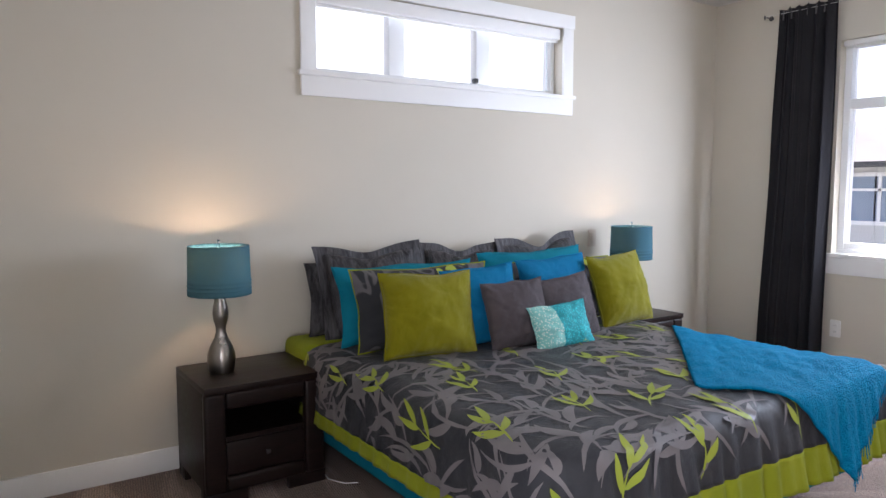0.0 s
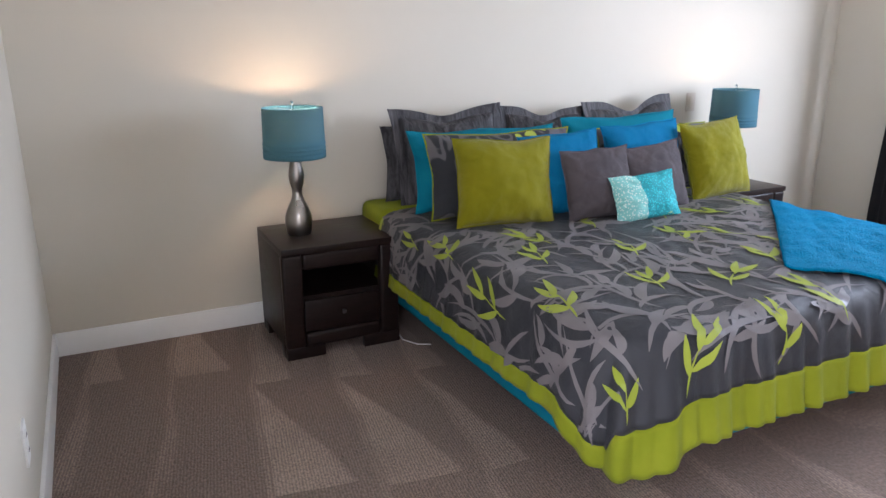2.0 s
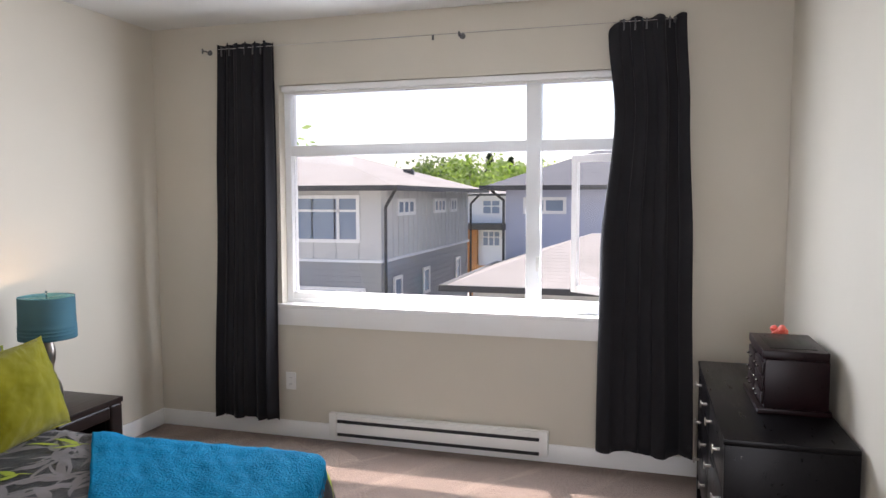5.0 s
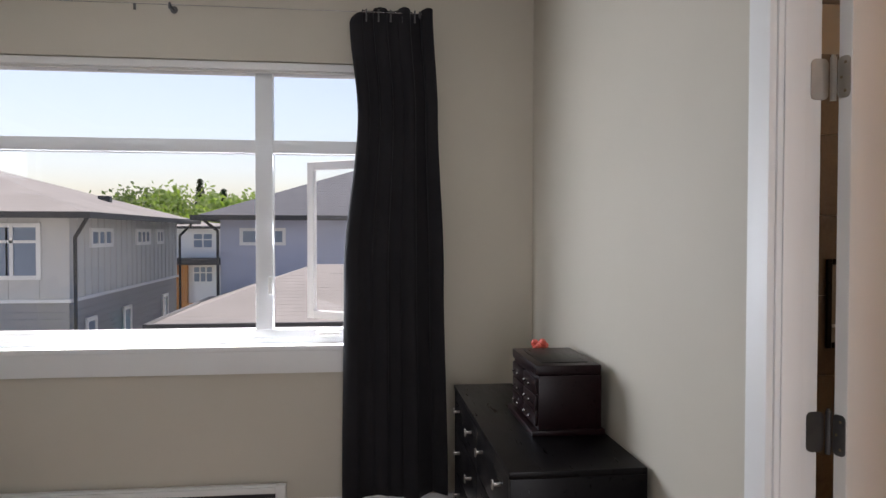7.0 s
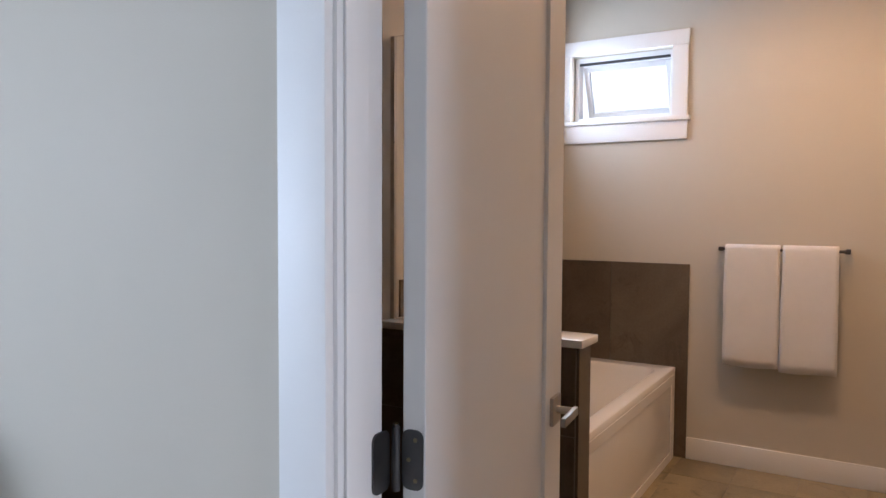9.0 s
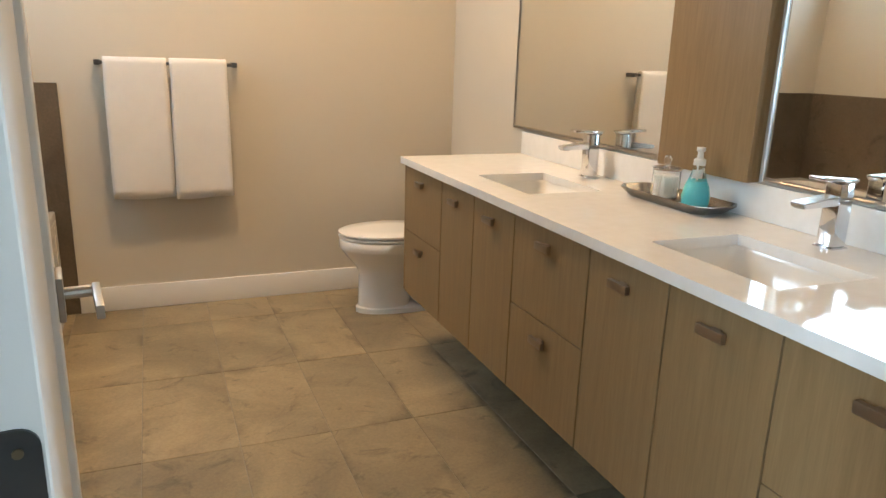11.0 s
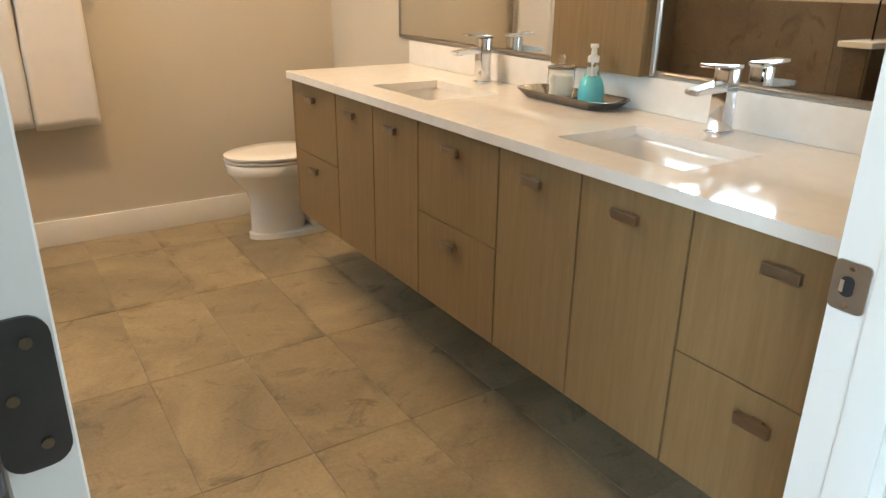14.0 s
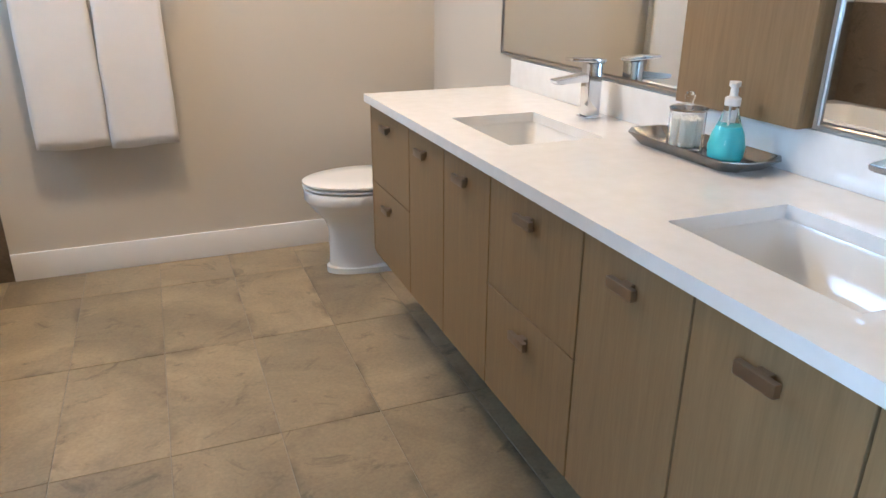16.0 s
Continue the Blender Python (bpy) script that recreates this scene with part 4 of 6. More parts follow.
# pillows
# satin folds: crest sheen and hollow shade put into the colour with the bump
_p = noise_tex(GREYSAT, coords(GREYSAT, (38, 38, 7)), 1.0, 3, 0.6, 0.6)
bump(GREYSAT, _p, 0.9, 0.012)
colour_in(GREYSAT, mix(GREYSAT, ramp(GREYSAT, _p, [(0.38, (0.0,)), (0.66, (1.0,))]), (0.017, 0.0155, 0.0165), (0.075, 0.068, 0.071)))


def pillow(name, label, w, h, t, mat, at, lean, turn=0.0, roll=0.0, flange=0.0, seed=0, group="pillows on the bed", pinch=0.07, chop=0.0):
    """A cushion standing on its lower edge at 'at', leaning back by 'lean' degrees."""
    pl = thing(name, label, "pillow", group=group)
    bm = bmesh.new()
    N = 34
    rows = {}
    for s in (1, -1):
        for i in range(N + 1):
            for j in range(N + 1):
                u, v = 2 * i / N - 1, 2 * j / N - 1
                rim = i in (0, N) or j in (0, N)
                if rim and s < 0:
                    rows[s, i, j] = rows[1, i, j]
                    continue
                x = 0.5 * w * u * (1 - pinch * (1 - v * v))
                z = 0.5 * h * v * (1 - pinch * (1 - u * u))
                if v > 0:
                    z -= chop * math.exp(-(u / 0.35) ** 2) * v
                z += 0.012 * noise.noise(Vector((u * 1.6 + seed * 3.1, 2.0, 1.0))) * (1 if v > 0 else 0) * abs(v) ** 2
                y = 0.62 * t * max(0.0, (1 - u * u) * (1 - v * v)) ** 0.52
                y += 0.010 * noise.noise(Vector((u * 2.2 + seed, v * 2.2, seed * 1.7))) * (1 - max(abs(u), abs(v)) ** 6)
                wr = noise.noise(Vector((u * 5 + seed, v * 5 + seed, 4.0)))
                rim_d = 1 - max(abs(u), abs(v))
                around = math.atan2(v, u)
                y += 0.0075 * math.sin(around * 17 + 3 * math.sin(around * 5 + seed) + seed) * math.exp(-rim_d / 0.16) * min(1.0, rim_d * 9)
                y += 0.006 * wr * (1 - max(abs(u), abs(v)) ** 8)
                rows[s, i, j] = bm.verts.new((x, -s * y, z + h / 2))
    for s in (1, -1):
        for i in range(N):
            for j in range(N):
                f = [rows[s, i, j], rows[s, i + 1, j], rows[s, i + 1, j + 1], rows[s, i, j + 1]]
                bm.faces.new(f if s > 0 else list(reversed(f)))
    sub("cushion", bm, mat, pl, smooth=70)
    ring = []
    for k in range(4 * N):
        side, a = divmod(k, N)
        u, v = ((-1 + 2 * a / N, -1), (1, -1 + 2 * a / N), (1 - 2 * a / N, 1), (-1, 1 - 2 * a / N))[side]
        x = 0.5 * w * u * (1 - pinch * (1 - v * v))
        z = 0.5 * h * v * (1 - pinch * (1 - u * u))
        if v > 0:
            z -= chop * math.exp(-(u / 0.35) ** 2) * v
        z += 0.012 * noise.noise(Vector((u * 1.6 + seed * 3.1, 2.0, 1.0))) * (1 if v > 0 else 0) * abs(v) ** 2
        ring.append((x, z + h / 2, u, v))
    bm = bmesh.new()
    wid = flange if flange else 0.004
    vs = []
    for x, z, u, v in ring:
        k = 1 + 2 * wid / w
        o = Vector((x * k, 0.004 * math.sin(u * 9 + v * 7 + seed), (z - h / 2) * (1 + 2 * wid / h) + h / 2))
        vs.append((bm.verts.new((x * 0.985, 0.003, (z - h / 2) * 0.985 + h / 2)), bm.verts.new(o), bm.verts.new((x * 0.985, -0.003, (z - h / 2) * 0.985 + h / 2))))
    for a, c in zip(vs, vs[1:] + vs[:1]):
        bm.faces.new((a[0], c[0], c[1], a[1]))
        bm.faces.new((a[1], c[1], c[2], a[2]))
    sub("flange" if flange else "seam", bm, mat, pl, smooth=70)
    pl.matrix_world = pose(*at, 0, 0, turn) @ pose(0, 0, 0, -lean, 0, 0) @ pose(0, 0, 0, 0, roll, 0)
    return pl


ZT = BZ + 0.012
LEAFY = mottled("leaf_print_cotton", (0.017, 0.0175, 0.02), (0.06, 0.061, 0.065), 0.85, 5, 700)
_v = coords(LEAFY, (5, 5, 1.8), turn=(0, 0.5, 0))
_w = noise_tex(LEAFY, _v, 1.5, 1, 0.4, 1.2)
_s = ramp(LEAFY, _w, [(0.40, (0.017, 0.0175, 0.02)), (0.43, (0.095, 0.087, 0.09)), (0.50, (0.095, 0.087, 0.09)), (0.53, (0.017, 0.0175, 0.02)), (0.64, (0.017, 0.0175, 0.02)), (0.66, (0.34, 0.39, 0.04))])
colour_in(LEAFY, _s)
AQUA = mottled("aqua_dotted_cotton", (0.02, 0.42, 0.46), (0.04, 0.5, 0.5), 0.85, 5, 600)
n, l, b = nodes_of(AQUA)
vo = n.new("ShaderNodeTexVoronoi")
vo.inputs["Scale"].default_value = 105
_v = coords(AQUA)
l.new(_v, vo.inputs["Vector"])
dots = ramp(AQUA, vo.outputs["Distance"], [(0.28, (1.0,)), (0.42, (0.0,))])
sx = n.new("ShaderNodeSeparateXYZ")
l.new(_v, sx.inputs[0])
half = maths(AQUA, 'GREATER_THAN', maths(AQUA, 'ADD', sx.outputs[0], maths(AQUA, 'MULTIPLY', maths(AQUA, 'ABSOLUTE', sx.outputs[2]), 0.1)), -0.03)
patch = noise_tex(AQUA, _v, 14, 2)
lime_spot = ramp(AQUA, patch, [(0.66, (0.02, 0.47, 0.50)), (0.70, (0.38, 0.52, 0.16))])
right = mix(AQUA, dots, (0.012, 0.25, 0.28), lime_spot)
left = mix(AQUA, dots, (0.20, 0.50, 0.46), (0.60, 0.70, 0.64))
colour_in(AQUA, mix(AQUA, half, left, right))

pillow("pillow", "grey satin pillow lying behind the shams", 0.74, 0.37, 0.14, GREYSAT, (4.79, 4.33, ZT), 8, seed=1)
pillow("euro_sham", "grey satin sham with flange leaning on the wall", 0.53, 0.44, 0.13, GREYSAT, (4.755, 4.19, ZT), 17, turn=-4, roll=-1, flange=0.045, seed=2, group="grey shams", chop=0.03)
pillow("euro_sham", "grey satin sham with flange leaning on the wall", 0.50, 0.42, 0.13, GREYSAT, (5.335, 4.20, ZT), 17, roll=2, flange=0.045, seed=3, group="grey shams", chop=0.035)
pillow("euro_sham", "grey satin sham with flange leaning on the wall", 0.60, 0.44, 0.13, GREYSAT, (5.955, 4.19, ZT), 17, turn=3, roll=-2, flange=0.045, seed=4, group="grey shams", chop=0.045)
pillow("bed_pillow", "teal cotton bed pillow standing before the shams", 0.80, 0.385, 0.13, TEAL, (4.84, 3.99, ZT), 16, turn=-2, seed=5, group="teal pillows")
pillow("bed_pillow", "teal cotton bed pillow standing before the shams", 0.78, 0.41, 0.13, TEAL, (5.72, 4.02, ZT), 16, roll=-1, seed=6, group="teal pillows")
pillow("leaf_pillow", "charcoal leaf-print pillow with lime edge", 0.76, 0.385, 0.13, LEAFY, (4.83, 3.84, ZT), 15, turn=-3, seed=7, group="leaf-print pillows")
pillow("leaf_pillow", "charcoal leaf-print pillow with lime edge", 0.76, 0.36, 0.12, LEAFY, (5.80, 3.88, ZT), 15, seed=8, group="leaf-print pillows")
for ob in [o for o in scene.objects if o.name.startswith("leaf_pillow")]:
    for c in ob.children:
        if c.name.startswith("seam"):
            c.data.materials[0] = LIME
            c["label"] = "lime piped edge"
pillow("blue_cushion", "peacock blue velvet square cushion", 0.42, 0.385, 0.13, BLUE, (5.07, 3.68, ZT), 15, turn=-4, roll=-3, seed=9, group="blue cushions")
pillow("blue_cushion", "peacock blue velvet square cushion", 0.50, 0.40, 0.13, BLUE, (5.60, 3.73, ZT), 14, turn=2, roll=-2, seed=10, group="blue cushions")
pillow("lime_cushion", "olive lime velvet square cushion", 0.455, 0.385, 0.15, LIMEVEL, (4.705, 3.63, ZT), 17, turn=-9, roll=2, seed=11, group="lime cushions")
pillow("lime_cushion", "olive lime velvet square cushion", 0.44, 0.40, 0.15, LIMEVEL, (6.02, 3.65, ZT), 17, turn=4, roll=-3, seed=12, group="lime cushions")
pillow("grey_cushion", "warm grey cotton square cushion", 0.35, 0.325, 0.12, GREYCOT, (5.155, 3.535, ZT), 18, turn=-6, roll=-2, seed=13, group="grey cushions")
pillow("grey_cushion", "warm grey cotton square cushion", 0.385, 0.325, 0.12, GREYCOT, (5.50, 3.54, ZT), 18, turn=4, roll=-3, seed=14, group="grey cushions")
pillow("accent_pillow", "small aqua dotted accent pillow with pale end", 0.345, 0.215, 0.10, AQUA, (5.33, 3.425, ZT), 22, turn=-4, roll=-3, seed=15)

# dresser and what stands on it; fronts face +y
DXA, DXB, DYA, DYB, DZ = 6.36, 7.61, SY + 0.016, 0.952, 0.733
dresser = thing("dresser", "black-brown wooden dresser with two columns of drawers", "dresser")
sub("top", B((DXA, DYA, DZ - 0.022), (DXB, DYB, DZ), 0.003), BLACKWOOD, dresser, smooth=25)
for a in (DXA, DXB - 0.024):
    sub("side_panel", B((a, DYA, 0.10), (a + 0.024, DYB - 0.004, DZ - 0.022), 0.002), BLACKWOOD, dresser, smooth=25)
sub("back_panel", B((DXA + 0.024, DYA, 0.12), (DXB - 0.024, DYA + 0.008, DZ - 0.022)), BLACKWOOD, dresser)
sub("bottom_rail", B((DXA + 0.024, DYA + 0.008, 0.10), (DXB - 0.024, DYB - 0.012, 0.135)), BLACKWOOD, dresser)
for x in (DXA, DXB - 0.045):
    for y in (DYA, DYB - 0.049):
        sub("leg", B((x, y, 0), (x + 0.045, y + 0.045, 0.10), 0.003), BLACKWOOD, dresser, smooth=25)
mid = (DXA + DXB) / 2
for x0, x1 in ((DXA + 0.027, mid - 0.002), (mid + 0.002, DXB - 0.027)):
    for z0, z1 in ((0.138, 0.326), (0.330, 0.518), (0.522, 0.708)):
        dr = sub("drawer", B((x0, DYA + 0.03, z0), (x1, DYB - 0.006, z1), 0.002), BLACKWOOD, dresser, "flat drawer front", smooth=25)
        for hx in (x0 + 0.13, x1 - 0.13):
            bm = B((hx - 0.006, DYB - 0.006, z1 - 0.072), (hx + 0.006, DYB + 0.022, z1 - 0.060), 0.002)
            box(bm, (hx - 0.009, DYB + 0.018, z1 - 0.082), (hx + 0.009, DYB + 0.025, z1 - 0.050), 0.003)
            sub("pull", bm, NICKEL, dr, "small nickel tab pull")
JX0, JX1, JY0, JY1, JZ = 6.725, 7.115, 0.536, 0.780, DZ
jb = thing("jewelry_box", "dark cherry jewelry box with small drawers", "jewelry box")
sub("plinth", B((JX0 - 0.012, JY0 - 0.01, JZ), (JX1 + 0.012, JY1 + 0.014, JZ + 0.022), 0.005), CHERRY, jb, "moulded plinth", smooth=25)
sub("body", B((JX0, JY0, JZ + 0.022), (JX1, JY1 - 0.012, JZ + 0.215), 0.003), CHERRY, jb, smooth=25)
lid = sub("lid", B((JX0 + 0.001, JY0 + 0.001, JZ + 0.2165), (JX1 - 0.001, JY1 - 0.003, JZ + 0.251), 0.004), CHERRY, jb, "hinged lid with inset panel", smooth=25)
sub("lid_inset", B((JX0 + 0.05, JY0 + 0.035, JZ + 0.2505), (JX1 - 0.05, JY1 - 0.035, JZ + 0.254), 0.001), BLACKWOOD, lid, "dark inset panel")
for x0, x1 in ((JX0 + 0.012, (JX0 + JX1) / 2 - 0.003), ((JX0 + JX1) / 2 + 0.003, JX1 - 0.012)):
    for k in range(3):
        z0 = JZ + 0.032 + k * 0.058
        dd = sub("drawer", B((x0, JY1 - 0.014, z0), (x1, JY1 - 0.002, z0 + 0.053), 0.002), CHERRY, jb, smooth=25)
        for f in (0.3, 0.7):
            xk = x0 + (x1 - x0) * f
            sub("knob", lathe(bmesh.new(), [(0, 0), (0.003, 0), (0.003, 0.006), (0.006, 0.010), (0.004, 0.015), (0, 0.016)], 10), CHROME, dd, "bright metal knob").matrix_basis = pose(xk, JY1 - 0.002, z0 + 0.027, -90)
PINK = mottled("coral_plastic", (0.75, 0.10, 0.07), (0.8, 0.16, 0.10), 0.4, 20, 100)
cor = thing("coral_ornament", "small coral red ornament standing behind the box", "ornament", (7.20, 0.64, DZ))
sub("stem", lathe(bmesh.new(), [(0, 0), (0.03, 0), (0.032, 0.008), (0.008, 0.02), (0.007, 0.20), (0, 0.20)], 14), PINK, cor)
bm = bmesh.new()
for k in range(9):
    a = 2 * math.pi * k / 9
    lathe(bm, [(0, -0.017), (0.014, -0.009), (0.018, 0.004), (0.010, 0.015), (0, 0.018)], 8, (0.022 * math.cos(a), 0.022 * math.sin(a), 0.232 + 0.012 * (k % 3)))
lathe(bm, [(0, -0.02), (0.018, -0.01), (0.02, 0.005), (0.012, 0.018), (0, 0.022)], 8, (0, 0, 0.245))
sub("blossom", bm, PINK, cor)

# electric baseboard heater
HX = EX - 0.0005
heater = thing("baseboard_heater", "white electric baseboard heater under the window", "heater")
YA, YB = 1.765, 3.175
sub("back_plate", B((HX - 0.014 - 0.012, YA, 0.045), (HX - 0.0145, YB, 0.197), 0.002), ENAMEL, heater)
sub("front_panel", B((HX - 0.064, YA + 0.05, 0.074), (HX - 0.056, YB - 0.05, 0.137), 0.003), ENAMEL, heater)
bm = bmesh.new()
for (x0, z0), (x1, z1) in (((HX - 0.0645, 0.160), (HX - 0.050, 0.190)), ((HX - 0.050, 0.188), (HX - 0.026, 0.199))):
    box(bm, (x0, YA + 0.05, z0), (x1, YB - 0.05, z1), 0.003)
sub("top_cover", bm, ENAMEL, heater, smooth=25)
sub("slot", B((HX - 0.054, YA + 0.052, 0.050), (HX - 0.027, YB - 0.052, 0.187)), BLACK, heater, "dark heating slot")
for y in (YA, YB - 0.05):
    sub("end_cap", B((HX - 0.067, y, 0.045), (HX - 0.0265, y + 0.05, 0.199), 0.004), ENAMEL, heater, smooth=25)


def wall_plate(name, label, cat, m, w=0.072, h=0.116, kind="outlet"):
    """A cover plate; local x across, z up, facing -y."""
    p = thing(name, label, cat)
    sub("cover", moved(plate_mesh(w, h, 0.006, 0.006), pose(0, -0.003, 0)), PLASTIC, p)
    if kind == "outlet":
        for z in (-0.022, 0.022):
            s_ = sub("socket", moved(plate_mesh(0.033, 0.028, 0.003, 0.008), pose(0, -0.0065, z)), PLASTIC, p)
            for x in (-0.006, 0.006):
                sub("slot", B((x - 0.001, -0.0090, z - 0.004), (x + 0.001, -0.0080, z + 0.005)), BLACK, s_)
    else:
        sub("rocker", B((-0.016, -0.011, -0.033), (0.016, -0.006, 0.033), 0.002), PLASTIC, p)
    p.matrix_world = m
    return p


wall_plate("wall_outlet", "white duplex outlet plate on the window wall", "outlet", pose(EX, 3.475, 0.375, 0, 0, -90))
wall_plate("wall_outlet", "white duplex outlet plate near the bedroom corner", "outlet", pose(WX, 3.08, 0.33, 0, 0, 90))
# beige carries the shade that lies on the switch plate
SHADED_PLATE = mottled("shaded_plate_plastic", (0.50, 0.42, 0.34), (0.46, 0.39, 0.31), 0.45, 5, 100, 0.0002)
_sw = wall_plate("light_switch", "rocker switch plate beside the bed, its shade put into a beige colour", "switch", pose(6.575, NY, 0.99), kind="switch")
for c in _sw.children:
    c.data.materials[0] = SHADED_PLATE

# curtains and their wire
CURT = mottled("charcoal_curtain", (0.014, 0.013, 0.015), (0.020, 0.019, 0.021), 0.80, 4, 600, 0.0008, Specular_IOR_Level=0.15, Sheen_Weight=0.05)
rail = thing("curtain_wire", "thin curtain wire with end brackets above the window", "curtain rail")
sub("wire", rod(bmesh.new(), (7.815, 1.09, 2.545), (7.815, 4.05, 2.545), 0.0022, 8), CHROME, rail)
for y in (1.10, 2.30, 4.03):
    bm = rod(bmesh.new(), (7.815, y, 2.545), (EX, y, 2.545), 0.005)
    rod(bm, (EX - 0.004, y, 2.545), (EX, y, 2.545), 0.018)
    rod(bm, (7.815, y, 2.525), (7.815, y, 2.556), 0.006)
    sub("bracket", bm, BRONZE, rail)
for y in (2.46,):
    sub("clip", B((7.810, y - 0.006, 2.515), (7.820, y + 0.006, 2.545), 0.002), BRONZE, rail)


def curtain(edges, folds, seed, flap, label):
    """A hanging cloth: edges gives (height, one side, other side) down the drop."""
    cu = thing("curtain", label, "curtain", group="bedroom curtains")
    bm = bmesh.new()
    NU, NZ = 130, 46
    rnd = random.Random(seed)
    ph = [rnd.uniform(0, 6.28) for _ in range(5)]
    z_top, z_bot = edges[0][0], edges[-1][0]
    rows = []
    for j in range(NZ + 1):
        z = z_top + (z_bot - z_top) * j / NZ
        for e0, e1 in zip(edges, edges[1:]):
            if e1[0] <= z <= e0[0] + 1e-6:
                f = (e0[0] - z) / (e0[0] - e1[0])
                f = f * f * (3 - 2 * f)
                ya, yb = e0[1] + (e1[1] - e0[1]) * f, e0[2] + (e1[2] - e0[2]) * f
        t = j / NZ
        row = []
        for i in range(NU + 1):
            u = i / NU
            y = ya + (yb - ya) * u
            k = u * folds * 2 * math.pi
            amp = 0.033 * (0.75 + 0.45 * t) * (0.6 + 0.4 * math.sin(u * 5 + ph[0]))
            x = 7.825 + amp * math.sin(k + ph[1] + 0.35 * math.sin(3 * t + ph[2])) + 0.007 * math.sin(2.3 * k + ph[3] + t) * math.sin(u * 4 + ph[0]) + 0.006 * math.sin(5 * t + 9 * u)
            y += 0.008 * math.sin(2 * k + ph[4])
            dz = 0.018 * abs(math.sin(k * 0.5 + ph[1])) * (1 - t) ** 6
            if flap and u < 0.16:
                dz += 0.075 * (1 - u / 0.16) * (1 - t) ** 8
                x -= 0.02 * (1 - u / 0.16) * (1 - t)
            dz += 0.010 * math.sin(k * 0.5 + ph[2]) * t ** 8
            row.append(bm.verts.new((min(x, EX - 0.02), y, z - dz)))
        rows.append(row)
    for a, c in zip(rows, rows[1:]):
        for i in range(NU):
            bm.faces.new((a[i], a[i + 1], c[i + 1], c[i]))
    ob = sub("cloth", bm, CURT, cu, smooth=80)
    s_ = ob.modifiers.new("thickness", 'SOLIDIFY')
    s_.thickness = 0.003
    for k in range(6):
        y = edges[0][1] + (edges[0][2] - edges[0][1]) * (0.2 + 0.75 * k / 5)
        bm = rod(bmesh.new(), (7.815, y, 2.530), (7.815, y, 2.560), 0.004, 8)
        box(bm, (7.811, y - 0.004, 2.500), (7.819, y + 0.004, 2.535), 0.001)
        sub("clip_ring", bm, BRONZE, cu)
    return cu


curtain([(2.585, 3.53, 3.91), (1.6, 3.525, 3.93), (0.125, 3.53, 3.985)], 5.6, 4, False, "charcoal curtain drawn to the window side, hanging in folds")
curtain([(2.575, 1.445, 1.045), (2.05, 1.405, 1.02), (1.25, 1.475, 0.99), (0.125, 1.485, 0.965)], 3.4, 9, True, "charcoal curtain gathered beside the open casement")

# ---- bathroom things ----
VX0, VX1, CT = 4.605, 4.627, 0.861
CTH = 0.028
YE = [-2.047, -1.640, -1.347, -1.052, -0.648, -0.348, -0.047, 0.352]
UNITS = ["drawers", "door", "door", "drawers", "door", "door", "drawers"]


PULLM = mottled("bronzed_nickel", (0.34, 0.285, 0.23), (0.28, 0.235, 0.19), 0.40, 14.0, 400, 0.0002, metal=1.0)


def pull(y, z, x, parent):
    bm = bmesh.new()
    box(bm, (x + 0.014, y - 0.036, z - 0.0105), (x + 0.026, y + 0.036, z + 0.0105), 0.0015)
    box(bm, (x, y - 0.012, z - 0.008), (x + 0.014, y + 0.012, z + 0.008), 0.001)
    return sub("handle", bm, PULLM, parent, "short square bronzed nickel bar handle", smooth=0)


for k, kind in enumerate(UNITS):
    y0, y1 = YE[k], YE[k + 1]
    cab = thing("vanity_cabinet", "wall-hung oak vanity unit with " + ("two drawers" if kind == "drawers" else "one flat door"), "cabinet", group="vanity units under the worktop")
    # carcass coloured near black to put shade into the gaps between fronts
    sub("body", B((BW + 0.002, y0, 0.272), (VX0 - 0.019, y1, CT - CTH if kind == "drawers" else 0.66)), ESPRESSO, cab, "carcass darkened for the shade in the front gaps")
    g = 0.0024
    if kind == "door":
        d = sub("door", B((VX0 - 0.0185, y0 + g, 0.262), (VX0, y1 - g, CT - CTH - 0.004), 0.001, 1), VAN_WOOD, cab, "flat vertical-grain door", smooth=25)
        pull((y0 + y1) / 2, 0.772, VX0, d)
    else:
        split = 0.533 if k == 6 else 0.5475
        for z0, z1 in ((0.262, split - 0.0015), (split + 0.0015, CT - CTH - 0.004)):
            d = sub("drawer", B((VX0 - 0.0185, y0 + g, z0), (VX0, y1 - g, z1), 0.001, 1), VAN_WOOD, cab, "flat vertical-grain drawer front", smooth=25)
            pull((y0 + y1) / 2, z1 - 0.055, VX0, d)
tagged(part("filler_strip", B((VX0 - 0.0185, YE[-1] + 0.001, 0.270), (VX0 - 0.002, BN - 0.002, CT - CTH - 0.004)), VAN_WOOD), "narrow oak filler strip beside the vanity drawers", "filler strip")
tagged(part("end_panel", B((BW + 0.002, YE[0] - 0.016, 0.268), (VX0, YE[0] - 0.0005, CT - CTH - 0.001), 0.001), VAN_WOOD), "oak end panel of the vanity facing the toilet", "end panel")

SINKS = [(-1.540, -1.155), (-0.545, -0.160)]
SX0, SX1 = 4.232, 4.506


